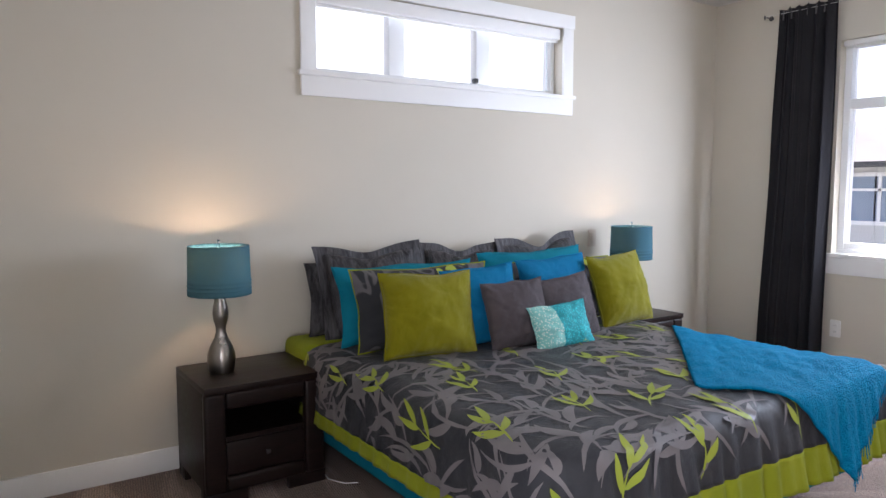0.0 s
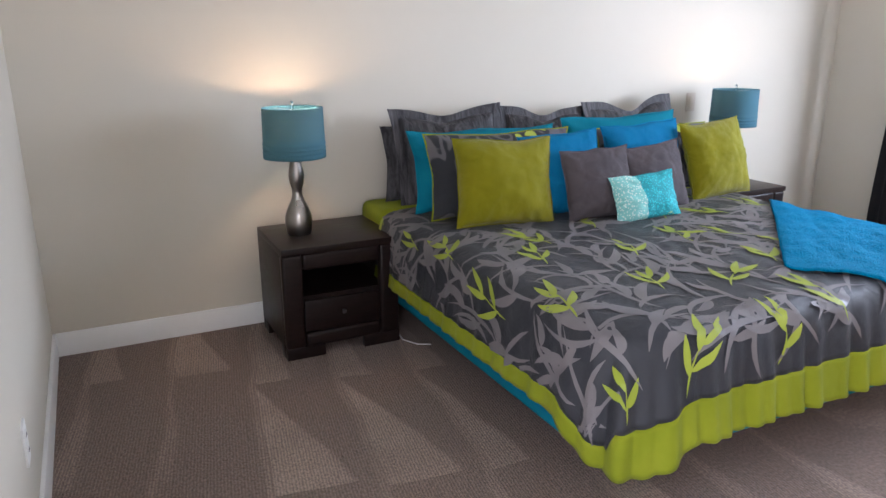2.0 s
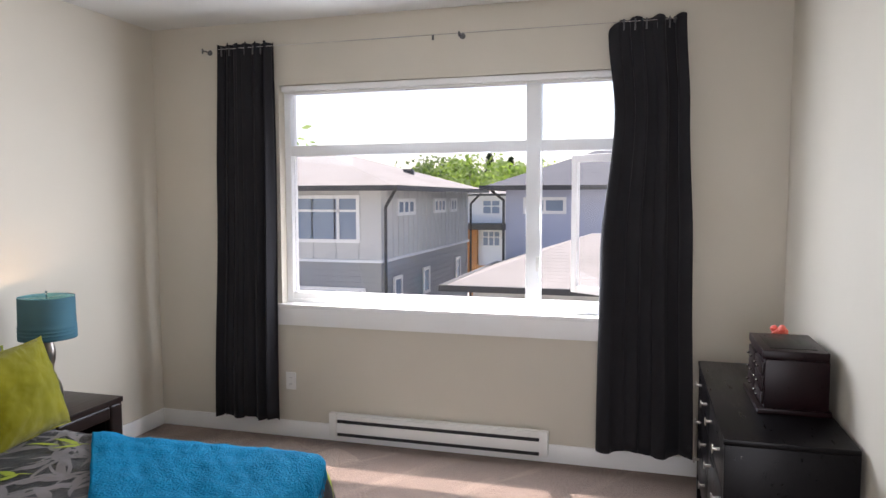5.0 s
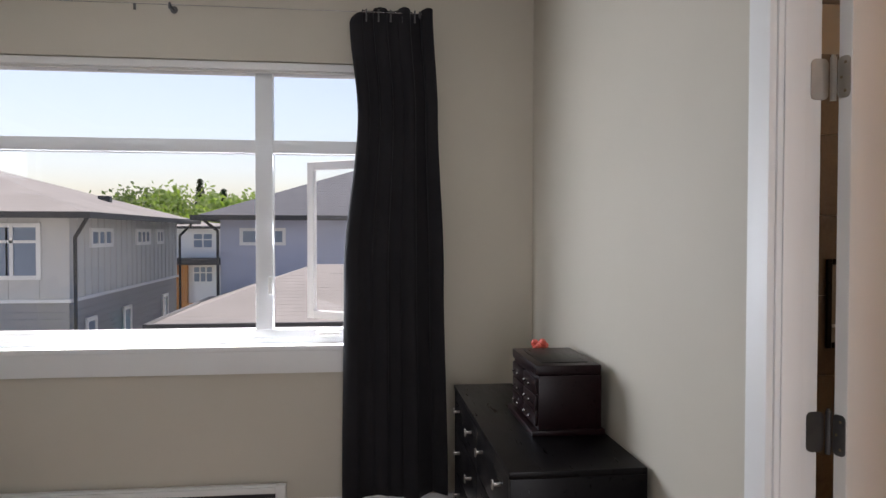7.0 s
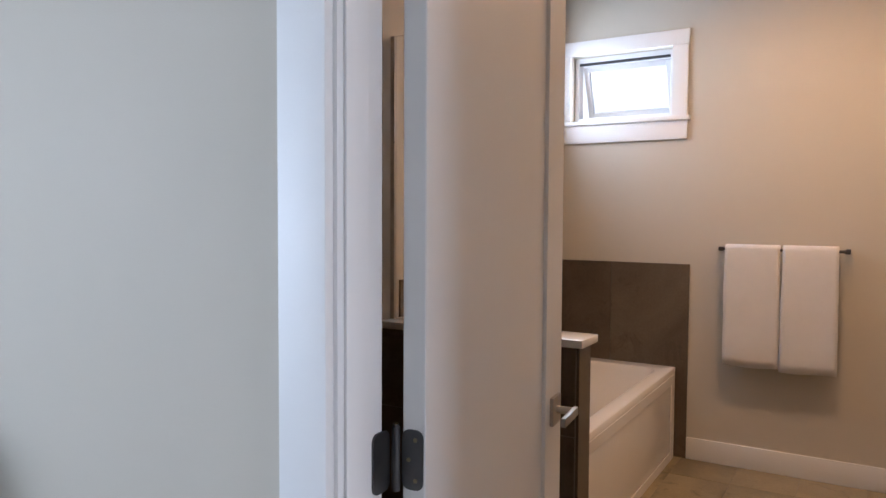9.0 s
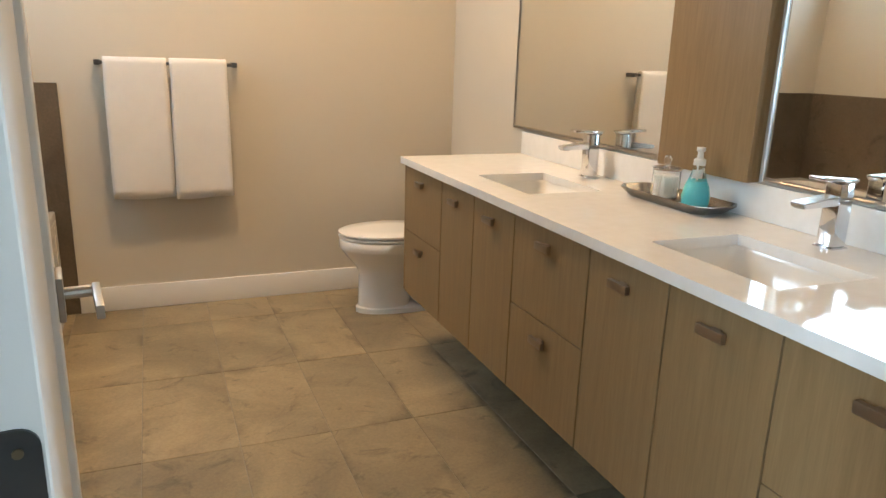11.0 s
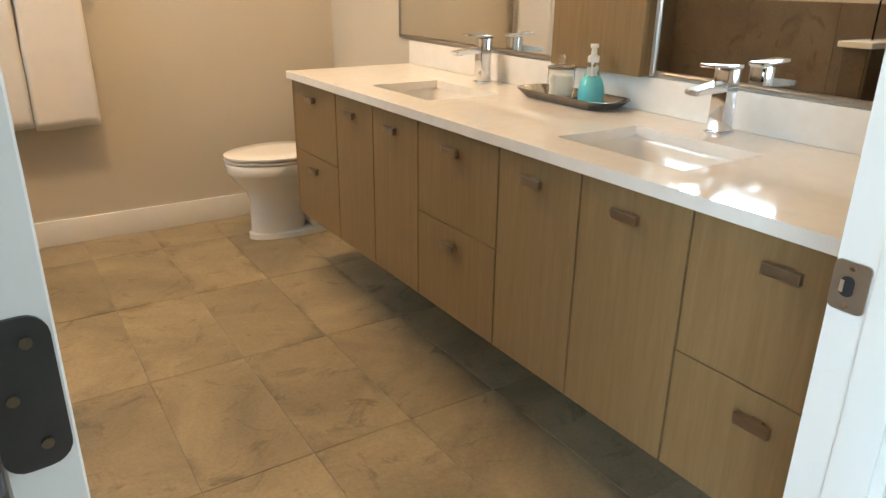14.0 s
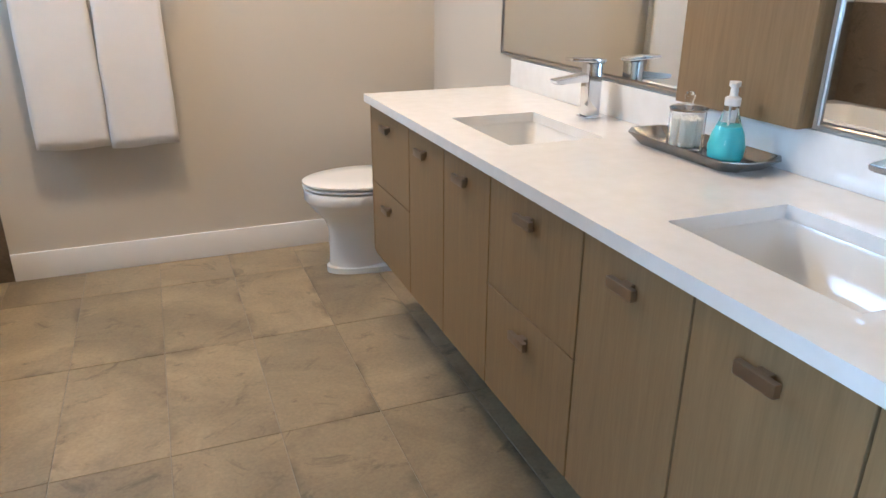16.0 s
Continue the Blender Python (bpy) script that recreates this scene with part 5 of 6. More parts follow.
def slab(xs, ys, skip, z0, z1):
    """A slab of cells between the grid lines, less those skipped."""
    bm = bmesh.new()
    cells = {(i, j) for i in range(len(xs) - 1) for j in range(len(ys) - 1) if (i, j) not in skip}
    vt = {}

    def v(i, j, z):
        key = (i, j, z)
        if key not in vt:
            vt[key] = bm.verts.new((xs[i], ys[j], z))
        return vt[key]
    for i, j in cells:
        bm.faces.new([v(a, c, z1) for a, c in ((i, j), (i + 1, j), (i + 1, j + 1), (i, j + 1))])
        bm.faces.new([v(a, c, z0) for a, c in ((i, j + 1), (i + 1, j + 1), (i + 1, j), (i, j))])
        for (di, dj), (a, c) in (((-1, 0), ((i, j), (i, j + 1))), ((1, 0), ((i + 1, j), (i + 1, j + 1))), ((0, -1), ((i, j), (i + 1, j))), ((0, 1), ((i, j + 1), (i + 1, j + 1)))):
            if (i + di, j + dj) not in cells:
                bm.faces.new((v(*a, z0), v(*c, z0), v(*c, z1), v(*a, z1)))
    bmesh.ops.recalc_face_normals(bm, faces=bm.faces)
    es = [e for e in bm.edges if len(e.link_faces) == 2 and e.calc_face_angle(0) > 1.0 and e.verts[0].co.z == z1 and e.verts[1].co.z == z1]
    bmesh.ops.bevel(bm, geom=es, offset=0.003, segments=2, affect='EDGES')
    return bm


worktop = thing("worktop", "long white quartz vanity worktop with two sink cut-outs", "worktop")
sub("slab", slab([BW + 0.001, SX0, SX1, VX1], [-2.062, SINKS[0][0], SINKS[0][1], SINKS[1][0], SINKS[1][1], BN - 0.001], {(1, 1), (1, 3)}, CT - CTH, CT), QUARTZ, worktop, smooth=25)
sub("backsplash", B((BW + 0.0005, -2.062, CT + 0.0005), (BW + 0.0145, BN - 0.001, 0.961), 0.002), QUARTZ, worktop, "low white quartz backsplash", smooth=25)


def rr(x0, x1, y0, y1, r, z, bm, n=6):
    out = []
    for cx, cy, a0 in ((x1 - r, y1 - r, 0), (x0 + r, y1 - r, 90), (x0 + r, y0 + r, 180), (x1 - r, y0 + r, 270)):
        for k in range(n):
            a = radians(a0 + 90 * k / (n - 1))
            out.append(bm.verts.new((cx + r * math.cos(a), cy + r * math.sin(a), z)))
    return out


def bowl(bm, rings, close=True):
    for a, c in zip(rings, rings[1:]):
        m_ = len(a)
        for k in range(m_):
            bm.faces.new((a[k], a[(k + 1) % m_], c[(k + 1) % m_], c[k]))
    if close:
        bm.faces.new(rings[-1])


for y0, y1 in SINKS:
    sink = thing("sink", "white undermount ceramic sink below the worktop", "sink", group="vanity sinks")
    bm = bmesh.new()
    zt = CT - CTH - 0.0005
    rings = [rr(SX0 - 0.03, SX1 + 0.03, y0 - 0.03, y1 + 0.03, 0.03, zt, bm), rr(SX0 - 0.004, SX1 + 0.004, y0 - 0.004, y1 + 0.004, 0.03, zt, bm), rr(SX0, SX1, y0, y1, 0.035, zt - 0.01, bm),
             rr(SX0 + 0.012, SX1 - 0.012, y0 + 0.014, y1 - 0.014, 0.045, zt - 0.09, bm), rr(SX0 + 0.045, SX1 - 0.045, y0 + 0.06, y1 - 0.06, 0.05, zt - 0.125, bm), rr(SX0 + 0.11, SX1 - 0.11, y0 + 0.165, y1 - 0.165, 0.02, zt - 0.135, bm)]
    bowl(bm, rings)
    ob = sub("basin", bm, CERAMIC, sink, smooth=60)
    cx, cy = (SX0 + SX1) / 2, (y0 + y1) / 2
    sub("drain", lathe(bmesh.new(), [(0, 0), (0.022, 0), (0.022, 0.004), (0.014, 0.006), (0, 0.006)], 20, (cx, cy, zt - 0.1345)), CHROME, sink, "chrome drain")

for fy in (-1.405, -0.372):
    fa = thing("faucet", "square chrome single-lever faucet beside the sink", "faucet", (4.118, fy, CT + 0.0003), group="vanity faucets")
    sub("base_plate", B((-0.027, -0.027, 0), (0.027, 0.027, 0.006), 0.0015), CHROME, fa, smooth=25)
    sub("column", B((-0.022, -0.022, 0.006), (0.022, 0.022, 0.158), 0.003), CHROME, fa, smooth=25)
    bm = bmesh.new()
    vs = [bm.verts.new(p) for p in ((0.020, -0.021, 0.130), (0.020, 0.021, 0.130), (0.020, 0.021, 0.106), (0.020, -0.021, 0.106), (0.130, -0.021, 0.116), (0.130, 0.021, 0.116), (0.126, 0.021, 0.104), (0.126, -0.021, 0.104))]
    for f in ((0, 1, 5, 4), (2, 3, 7, 6), (0, 4, 7, 3), (1, 2, 6, 5), (4, 5, 6, 7), (3, 2, 1, 0)):
        bm.faces.new([vs[i] for i in f])
    bmesh.ops.bevel(bm, geom=bm.edges[:], offset=0.0025, segments=2, affect='EDGES')
    sub("spout", bm, CHROME, fa, "flat chrome spout", smooth=25)
    sub("spout_mouth", B((0.098, -0.013, 0.1025), (0.122, 0.013, 0.1045), 0.001), BLACK, fa, "dark aerator")
    bm = B((-0.024, -0.022, 0.162), (0.090, 0.022, 0.171), 0.002)
    box(bm, (-0.020, -0.020, 0.158), (0.020, 0.020, 0.163))
    sub("lever", bm, CHROME, fa, "flat chrome lever", smooth=25).rotation_euler = (0, radians(-3), 0)

# mirrors and the cabinet between them
for y0, y1 in ((-2.150, -1.088), (-0.672, 0.368)):
    mi = thing("wall_mirror", "large vanity mirror in a slim silver frame", "mirror", group="vanity mirrors")
    bm = bmesh.new()
    bm.faces.new([bm.verts.new(p) for p in ((BW + 0.012, y0 + 0.010, 0.982), (BW + 0.012, y1 - 0.010, 0.982), (BW + 0.012, y1 - 0.010, 2.03), (BW + 0.012, y0 + 0.010, 2.03))])
    sub("mirror_glass", bm, MIRROR, mi, smooth=0)
    frame_part("frame", mi, y0, y1, 0.970, 2.042, BW, BW + 0.018, 0.0085, 'x', NICKEL, "slim brushed silver frame")
mc = thing("wall_cabinet", "slim oak wall cabinet between the mirrors", "cabinet")
sub("body", B((BW, -1.070, 0.9615), (BW + 0.030, -0.692, 2.05), 0.002), VAN_WOOD, mc, smooth=25)
sub("door", B((BW + 0.031, -1.072, 0.9618), (BW + 0.048, -0.690, 2.05), 0.001), VAN_WOOD, mc, "flat oak door", smooth=25)

# tray with jar and soap
PEWTER = mottled("hammered_pewter", (0.30, 0.28, 0.25), (0.20, 0.185, 0.17), 0.22, 30, 200, 0.001, metal=1.0)
TRX, TRY = 4.128, -0.915
tray = thing("vanity_tray", "hammered pewter tray with flared clipped corners", "tray", (TRX, TRY, CT + 0.0004))
bm = bmesh.new()


def octo(hx, hy, c, z):
    return [bm.verts.new((x, y, z)) for x, y in ((hx, -hy + c), (hx, hy - c), (hx - c, hy), (-hx + c, hy), (-hx, hy - c), (-hx, -hy + c), (-hx + c, -hy), (hx - c, -hy))]


rings = [octo(0.082, 0.205, 0.038, 0.030), octo(0.078, 0.198, 0.036, 0.0295), octo(0.058, 0.160, 0.024, 0.006), octo(0.03, 0.10, 0.015, 0.0055)]
bowl(bm, rings)
low = [octo(0.082, 0.205, 0.038, 0.028), octo(0.060, 0.163, 0.025, 0.0), octo(0.03, 0.10, 0.015, 0.0)]
bowl(bm, low)
for k in range(8):
    bm.faces.new((rings[0][k], low[0][k], low[0][(k + 1) % 8], rings[0][(k + 1) % 8]))
sub("tray_body", bm, PEWTER, tray, smooth=20)
CLEAR = material("clear_acrylic", (0.97, 0.98, 0.98), 0.03, 0.0, Transmission_Weight=1.0, IOR=1.3)
SWAB = mottled("cotton_swabs", (0.82, 0.78, 0.68), (0.76, 0.72, 0.62), 0.9, 20, 300)
jar = thing("swab_jar", "clear lidded jar full of cotton swabs on the tray", "jar", (TRX - 0.002, TRY - 0.053, CT + 0.0068))
bm = bmesh.new()
lathe(bm, [(0.0, 0), (0.043, 0), (0.043, 0.090), (0.040, 0.090), (0.040, 0.004), (0.0, 0.004)], 36)
sub("glass", bm, CLEAR, jar).visible_shadow = False
jl = sub("lid", lathe(bmesh.new(), [(0, 0.091), (0.045, 0.091), (0.046, 0.096), (0.038, 0.100), (0.010, 0.103), (0.009, 0.110), (0, 0.110)], 32), CLEAR, jar, "clear domed lid")
jl.visible_shadow = False
sub("lid_knob", lathe(bmesh.new(), [(0, 0.108), (0.008, 0.110), (0.0135, 0.122), (0.008, 0.134), (0, 0.136)], 18), CLEAR, jl, "round clear knob")
bm = bmesh.new()
rnd = random.Random(8)
for k in range(95):
    a, r = rnd.uniform(0, 6.28), 0.035 * math.sqrt(rnd.random())
    x, y = r * math.cos(a), r * math.sin(a)
    rod(bm, (x, y, 0.007), (x * 1.04, y * 1.04, 0.072 + rnd.uniform(-0.003, 0.004)), 0.0014, 6)
    for z in (0.011, 0.068):
        lathe(bm, [(0, -0.006), (0.0026, -0.003), (0.0026, 0.003), (0, 0.006)], 6, (x, y, z))
sub("swabs", bm, SWAB, jar, "white cotton swabs")["kind"] = "stuff"
soap = thing("soap_bottle", "clear pump bottle of turquoise hand soap", "soap bottle", (TRX + 0.006, TRY + 0.092, CT + 0.0068))
soap.scale = (1.03, 1.03, 1.03)
SOAP = material("turquoise_soap", (0.24, 0.76, 0.80), 0.08, 0.0, Transmission_Weight=0.45, IOR=1.34)
sub("liquid", lathe(bmesh.new(), [(0, 0.001), (0.030, 0.001), (0.037, 0.012), (0.0385, 0.035), (0.033, 0.062), (0.0245, 0.078), (0, 0.0785)], 32), SOAP, soap, "turquoise liquid soap")
bm = lathe(bmesh.new(), [(0, 0), (0.031, 0), (0.038, 0.012), (0.0395, 0.035), (0.034, 0.062), (0.022, 0.090), (0.0155, 0.112), (0.0155, 0.122), (0, 0.1222)], 32)
sub("bottle", bm, CLEAR, soap, "clear teardrop bottle").visible_shadow = False
pm = sub("pump", lathe(bmesh.new(), [(0, 0.122), (0.0165, 0.122), (0.0165, 0.138), (0.009, 0.142), (0.0075, 0.160), (0.012, 0.162), (0.012, 0.172), (0, 0.173)], 20), PLASTIC, soap, "white pump head")
sub("nozzle", moved(B((0, -0.006, 0.163), (0.034, 0.006, 0.171), 0.002), pose(0, 0, 0, 0, 0, 40)), PLASTIC, pm)
sub("dip_tube", rod(bmesh.new(), (0, 0, 0.010), (0.004, 0, 0.122), 0.002, 8), PLASTIC, soap)

# toilet
toilet = thing("toilet", "white elongated two-piece toilet with closed lid", "toilet", (4.78, -2.535, 0))


def oval(bm, x0, x1, half, z, n=36, egg=0.12):
    """An egg-shaped ring from x0 (front) back to x1."""
    cx, hx = (x0 + x1) / 2, (x1 - x0) / 2
    out = []
    for k in range(n):
        a = 2 * math.pi * k / n
        c, s_ = math.cos(a), math.sin(a)
        e = abs(s_) ** 0.9 * (1 if s_ >= 0 else -1)
        out.append(bm.verts.new((cx + hx * c, half * e * (1 + egg * -c), z)))
    return out


bm = bmesh.new()
rings = [oval(bm, -0.37, -0.098, 0.085, 0.030), oval(bm, -0.375, -0.10, 0.082, 0.06), oval(bm, -0.385, -0.102, 0.084, 0.20), oval(bm, -0.42, -0.085, 0.105, 0.245), oval(bm, -0.45, -0.045, 0.15, 0.29), oval(bm, -0.47, -0.012, 0.176, 0.335), oval(bm, -0.475, -0.004, 0.181, 0.345), oval(bm, -0.475, -0.004, 0.181, 0.385), oval(bm, -0.47, -0.01, 0.175, 0.390)]
bm.faces.new(list(reversed(rings[0])))
bowl(bm, rings)
sub("bowl", bm, CERAMIC, toilet, smooth=50)
bm = bmesh.new()
rings = [oval(bm, -0.60, -0.085, 0.100, 0.0, egg=0.0), oval(bm, -0.60, -0.085, 0.100, 0.026, egg=0.0), oval(bm, -0.59, -0.093, 0.092, 0.032, egg=0.0)]
bm.faces.new(list(reversed(rings[0])))
bowl(bm, rings)
sub("foot_plate", bm, CERAMIC, toilet, "stepped ceramic foot", smooth=40)
for nm, z0, z1, gr in (("seat", 0.3945, 0.408, 0.0), ("lid", 0.4125, 0.428, 0.001)):
    bm = bmesh.new()
    rings = [oval(bm, -0.468, -0.006 + gr, 0.178 + gr, z0), oval(bm, -0.470, -0.001 + gr, 0.182 + gr, z0 + 0.004), oval(bm, -0.470, -0.001 + gr, 0.182 + gr, z1 - 0.004), oval(bm, -0.462, -0.012 + gr, 0.172 + gr, z1), oval(bm, -0.40, -0.10, 0.09, z1 + 0.002)]
    bm.faces.new(list(reversed(rings[0])))
    bowl(bm, rings)
    sub(nm, bm, PLASTIC if nm == "seat" else CERAMIC, toilet, "white closed " + nm, smooth=40)
sub("neck", B((-0.66, -0.10, 0.0265), (-0.38, 0.10, 0.36), 0.04, 4), CERAMIC, toilet, smooth=50)
sub("tank", B((-0.735, -0.205, 0.36), (-0.545, 0.205, 0.715), 0.025, 4), CERAMIC, toilet, smooth=50)
sub("tank_lid", B((-0.74, -0.215, 0.716), (-0.535, 0.215, 0.750), 0.010, 3), CERAMIC, toilet, smooth=50)
sub("flush_lever", rod(bmesh.new(), (-0.543, 0.15, 0.66), (-0.530, 0.08, 0.655), 0.006), CHROME, toilet, "chrome flush lever")

# towel bar and towels
TERRY = mottled("white_terry", (0.80, 0.77, 0.73), (0.76, 0.73, 0.69), 0.95, 7, 420, 0.004, strength=0.9, Sheen_Weight=0.3)
bar = thing("towel_bar", "black metal towel bar fixed to the wall", "towel bar")
BZT, BYT = 1.205, BS + 0.072
sub("rail", rod(bmesh.new(), (5.205, BYT, BZT), (5.818, BYT, BZT), 0.008), BRONZE, bar)
for x in (5.212, 5.810):
    sub("post", B((x - 0.012, BS, BZT - 0.012), (x + 0.012, BYT + 0.012, BZT + 0.012), 0.003), BRONZE, bar)


def towel(x0, x1, zb, seed):
    tw = thing("hand_towel", "white terry towel folded over the bar", "towel", group="hanging white towels")
    bm = bmesh.new()
    prof = [(BYT - 0.018, zb + 0.03)] + [(BYT - 0.018, BZT - 0.02)]
    prof += [(BYT - 0.0185 * math.cos(radians(a)), BZT + 0.0185 * math.sin(radians(a))) for a in range(0, 181, 30)]
    prof += [(BYT + 0.0195, BZT - (BZT - zb) * k / 14) for k in range(1, 15)]
    NX = 14
    rows = []
    for i in range(NX + 1):
        u = i / NX
        row = []
        for y, z in prof:
            t = max(0.0, (BZT - z) / (BZT - zb))
            x = x0 + (x1 - x0) * u + 0.010 * t * (u - 0.5) + 0.004 * noise.noise(Vector((u * 2 + seed, z * 5, 1)))
            dy = 0.006 * math.sin(u * 6 + seed + t * 2) * t * (1 if y > BYT else 0.3)
            row.append(bm.verts.new((x, y + dy, z + (0.004 * math.sin(u * 5 + seed) if t > 0.97 else 0))))
        rows.append(row)
    for a, c in zip(rows, rows[1:]):
        for k in range(len(prof) - 1):
            bm.faces.new((a[k], a[k + 1], c[k + 1], c[k]))
    ob = sub("cloth", bm, TERRY, tw, smooth=70)
    s_ = ob.modifiers.new("thickness", 'SOLIDIFY')
    s_.thickness, s_.offset = 0.016, 0.0
    return tw


towel(5.250, 5.505, 0.572, 1.0)
towel(5.518, 5.785, 0.580, 2.4)

# tub, knee wall, shower
TX, TY0, TY1, TZ = 6.050, BS + 0.012, -1.190, 0.520
tub = thing("bathtub", "white alcove bathtub with flat paneled apron", "bathtub")
bm = bmesh.new()
BEI = BE - 0.011
rings = [rr(TX, BEI, TY0, TY1, 0.006, TZ - 0.035, bm), rr(TX, BEI, TY0, TY1, 0.006, TZ - 0.004, bm), rr(TX + 0.004, BEI - 0.004, TY0 + 0.004, TY1 - 0.004, 0.008, TZ, bm), rr(TX + 0.075, BEI - 0.06, TY0 + 0.09, TY1 - 0.09, 0.10, TZ - 0.002, bm), rr(TX + 0.085, BEI - 0.07, TY0 + 0.10, TY1 - 0.10, 0.10, TZ - 0.02, bm),
         rr(TX + 0.12, BEI - 0.10, TY0 + 0.16, TY1 - 0.20, 0.12, TZ - 0.30, bm), rr(TX + 0.17, BEI - 0.15, TY0 + 0.24, TY1 - 0.30, 0.10, TZ - 0.37, bm)]
bowl(bm, rings)
sub("basin", bm, ACRYLIC, tub, "smooth white basin and rim", smooth=50)
bm = B((TX + 0.004, TY0, 0.0), (TX + 0.03, TY1, TZ - 0.036), 0.002)
sub("apron", bm, ACRYLIC, tub, "flat apron", smooth=25)
bm = bmesh.new()
for a, c in (((TX - 0.002, TY0 + 0.02, 0.0), (TX + 0.004, TY0 + 0.09, TZ - 0.036)), ((TX - 0.002, TY1 - 0.09, 0.0), (TX + 0.004, TY1 - 0.02, TZ - 0.036)), ((TX - 0.002, TY0 + 0.09, 0.0), (TX + 0.004, TY1 - 0.09, 0.05)), ((TX - 0.002, TY0 + 0.09, TZ - 0.09), (TX + 0.004, TY1 - 0.09, TZ - 0.036))):
    box(bm, a, c, 0.002, 1)
sub("apron_frame", bm, ACRYLIC, tub, smooth=25)
structure("knee_wall", B((5.968, -1.178, 0), (BE, -1.062, 0.930)), GROUT, "low wall between tub and shower", "wall")
tagged(part("knee_wall_cap", B((5.940, -1.203, 0.930), (BE - 0.011, -1.037, 0.958), 0.004), QUARTZ, smooth=25), "white quartz cap on the low wall", "wall cap")
glass = thing("shower_screen", "frameless clear glass panel on the low wall", "shower screen")
sub("glass_panel", B((6.09, -1.125, 0.958), (BE - 0.012, -1.115, 2.085)), CLEAR, glass, "clear tempered glass", smooth=0)
sub("clamp", B((6.075, -1.138, 2.060), (6.125, -1.102, 2.10), 0.003), BRONZE, glass, "dark corner clamp")
sub("header_bar", rod(bmesh.new(), (6.10, -1.12, 2.092), (6.10, BN, 2.092), 0.007), NICKEL, glass, "slim header bar")
sub("wall_channel", B((BE - 0.030, -1.130, 0.958), (BE - 0.0115, -1.110, 2.085)), NICKEL, glass)
structure("shower_curb", B((5.985, -1.061, 0), (6.09, BN - 0.0005, 0.10), 0.004), QUARTZ, "white quartz shower curb", "curb")
niche = thing("shower_niche", "dark framed shower niche with a glass shelf", "niche")
NF = BE - 0.0125
frame_part("frame", niche, -0.72, -0.36, 1.02, 1.36, NF - 0.012, NF, 0.022, 'x', BLACKWOOD, "dark frame")
sub("back", B((NF - 0.004, -0.698, 1.042), (NF - 0.002, -0.382, 1.338)), GROUT, niche, "pale niche back")
sub("shelf", B((NF - 0.012, -0.698, 1.10), (NF - 0.004, -0.382, 1.112)), QUARTZ, niche, "white shelf")

# bathroom light: ceiling lights added in place of the unseen warm lamps
for x, y, watts in ((4.62, -1.90, 5.6), (4.62, -0.35, 1.4), (5.42, -1.95, 11.2)):
    dl = thing("added_ceiling_light", "round white ceiling light added for the unseen warm bathroom lamps", "ceiling light", (x, y, CZ), group="bathroom ceiling lights")
    sub("trim_ring", lathe(bmesh.new(), [(0.132, -0.001), (0.160, -0.001), (0.160, -0.010), (0.136, -0.016), (0.132, -0.001)], 32), TRIM, dl)
    lampd = bpy.data.lights.new("downlight", 'AREA')
    lampd.shape, lampd.size, lampd.energy, lampd.color, lampd.spread = 'DISK', 0.26, watts, BATH_WARM, radians(170)
    lo = new("downlight", lampd)
    lo.location = (x, y, CZ - 0.015)

# ---- tiles ----


def tile_mesh(w, h, t, bev=0.0009):
    return mesh_of("tile", B((-w / 2, -h / 2, -t), (w / 2, h / 2, 0), bev, 1), TILE, 25)


_floor = bpy.data.objects["floor_bath"]
_floor.data.materials[0] = GROUT
TW, TL, G = 0.305, 0.61, 0.0022
cut = {}
x = 4.485 - TW * 2
while x < BE:
    y = -0.786 - TL * 4
    while y < BN + 0.03:
        a0, a1 = max(x, BW), min(x + TW, BE)
        b0, b1 = max(y, BS), min(y + TL, BN + 0.03)
        if a1 - a0 > 0.02 and b1 - b0 > 0.02:
            key = (round(a1 - a0, 3), round(b1 - b0, 3))
            if key not in cut:
                cut[key] = tile_mesh(key[0] - G, key[1] - G, 0.008)
            ob = new("floor_tile", cut[key])
            ob.location = ((a0 + a1) / 2, (b0 + b1) / 2, random.uniform(-0.0004, 0.0004))
            ob.parent = _floor
        y += TL
    x += TW
wt = {}


def wall_tiles(parent, axis, face, u0, u1, z0, z1, tw, th, sign):
    """Brown wall tiles on a face; sign is the way that the face looks."""
    u = u0
    while u < u1 - 0.01:
        z = z0
        while z < z1 - 0.01:
            w, h = min(tw, u1 - u), min(th, z1 - z)
            key = (axis, round(w, 3), round(h, 3))
            if key not in wt:
                d = 0.010
                bm = B((-w / 2 + 0.001, -d / 2, -h / 2 + 0.001), (w / 2 - 0.001, d / 2, h / 2 - 0.001), 0.001, 1)
                if axis == 'x':
                    bm.transform(pose(0, 0, 0, 0, 0, 90))
                wt[key] = mesh_of("wall_tile", bm, WTILE, 25)
            ob = new("wall_tile", wt[key])
            ob.location = (face + sign * 0.005, u + w / 2, z + h / 2) if axis == 'x' else (u + w / 2, face + sign * 0.005, z + h / 2)
            ob.parent = parent
            z += th
        u += tw


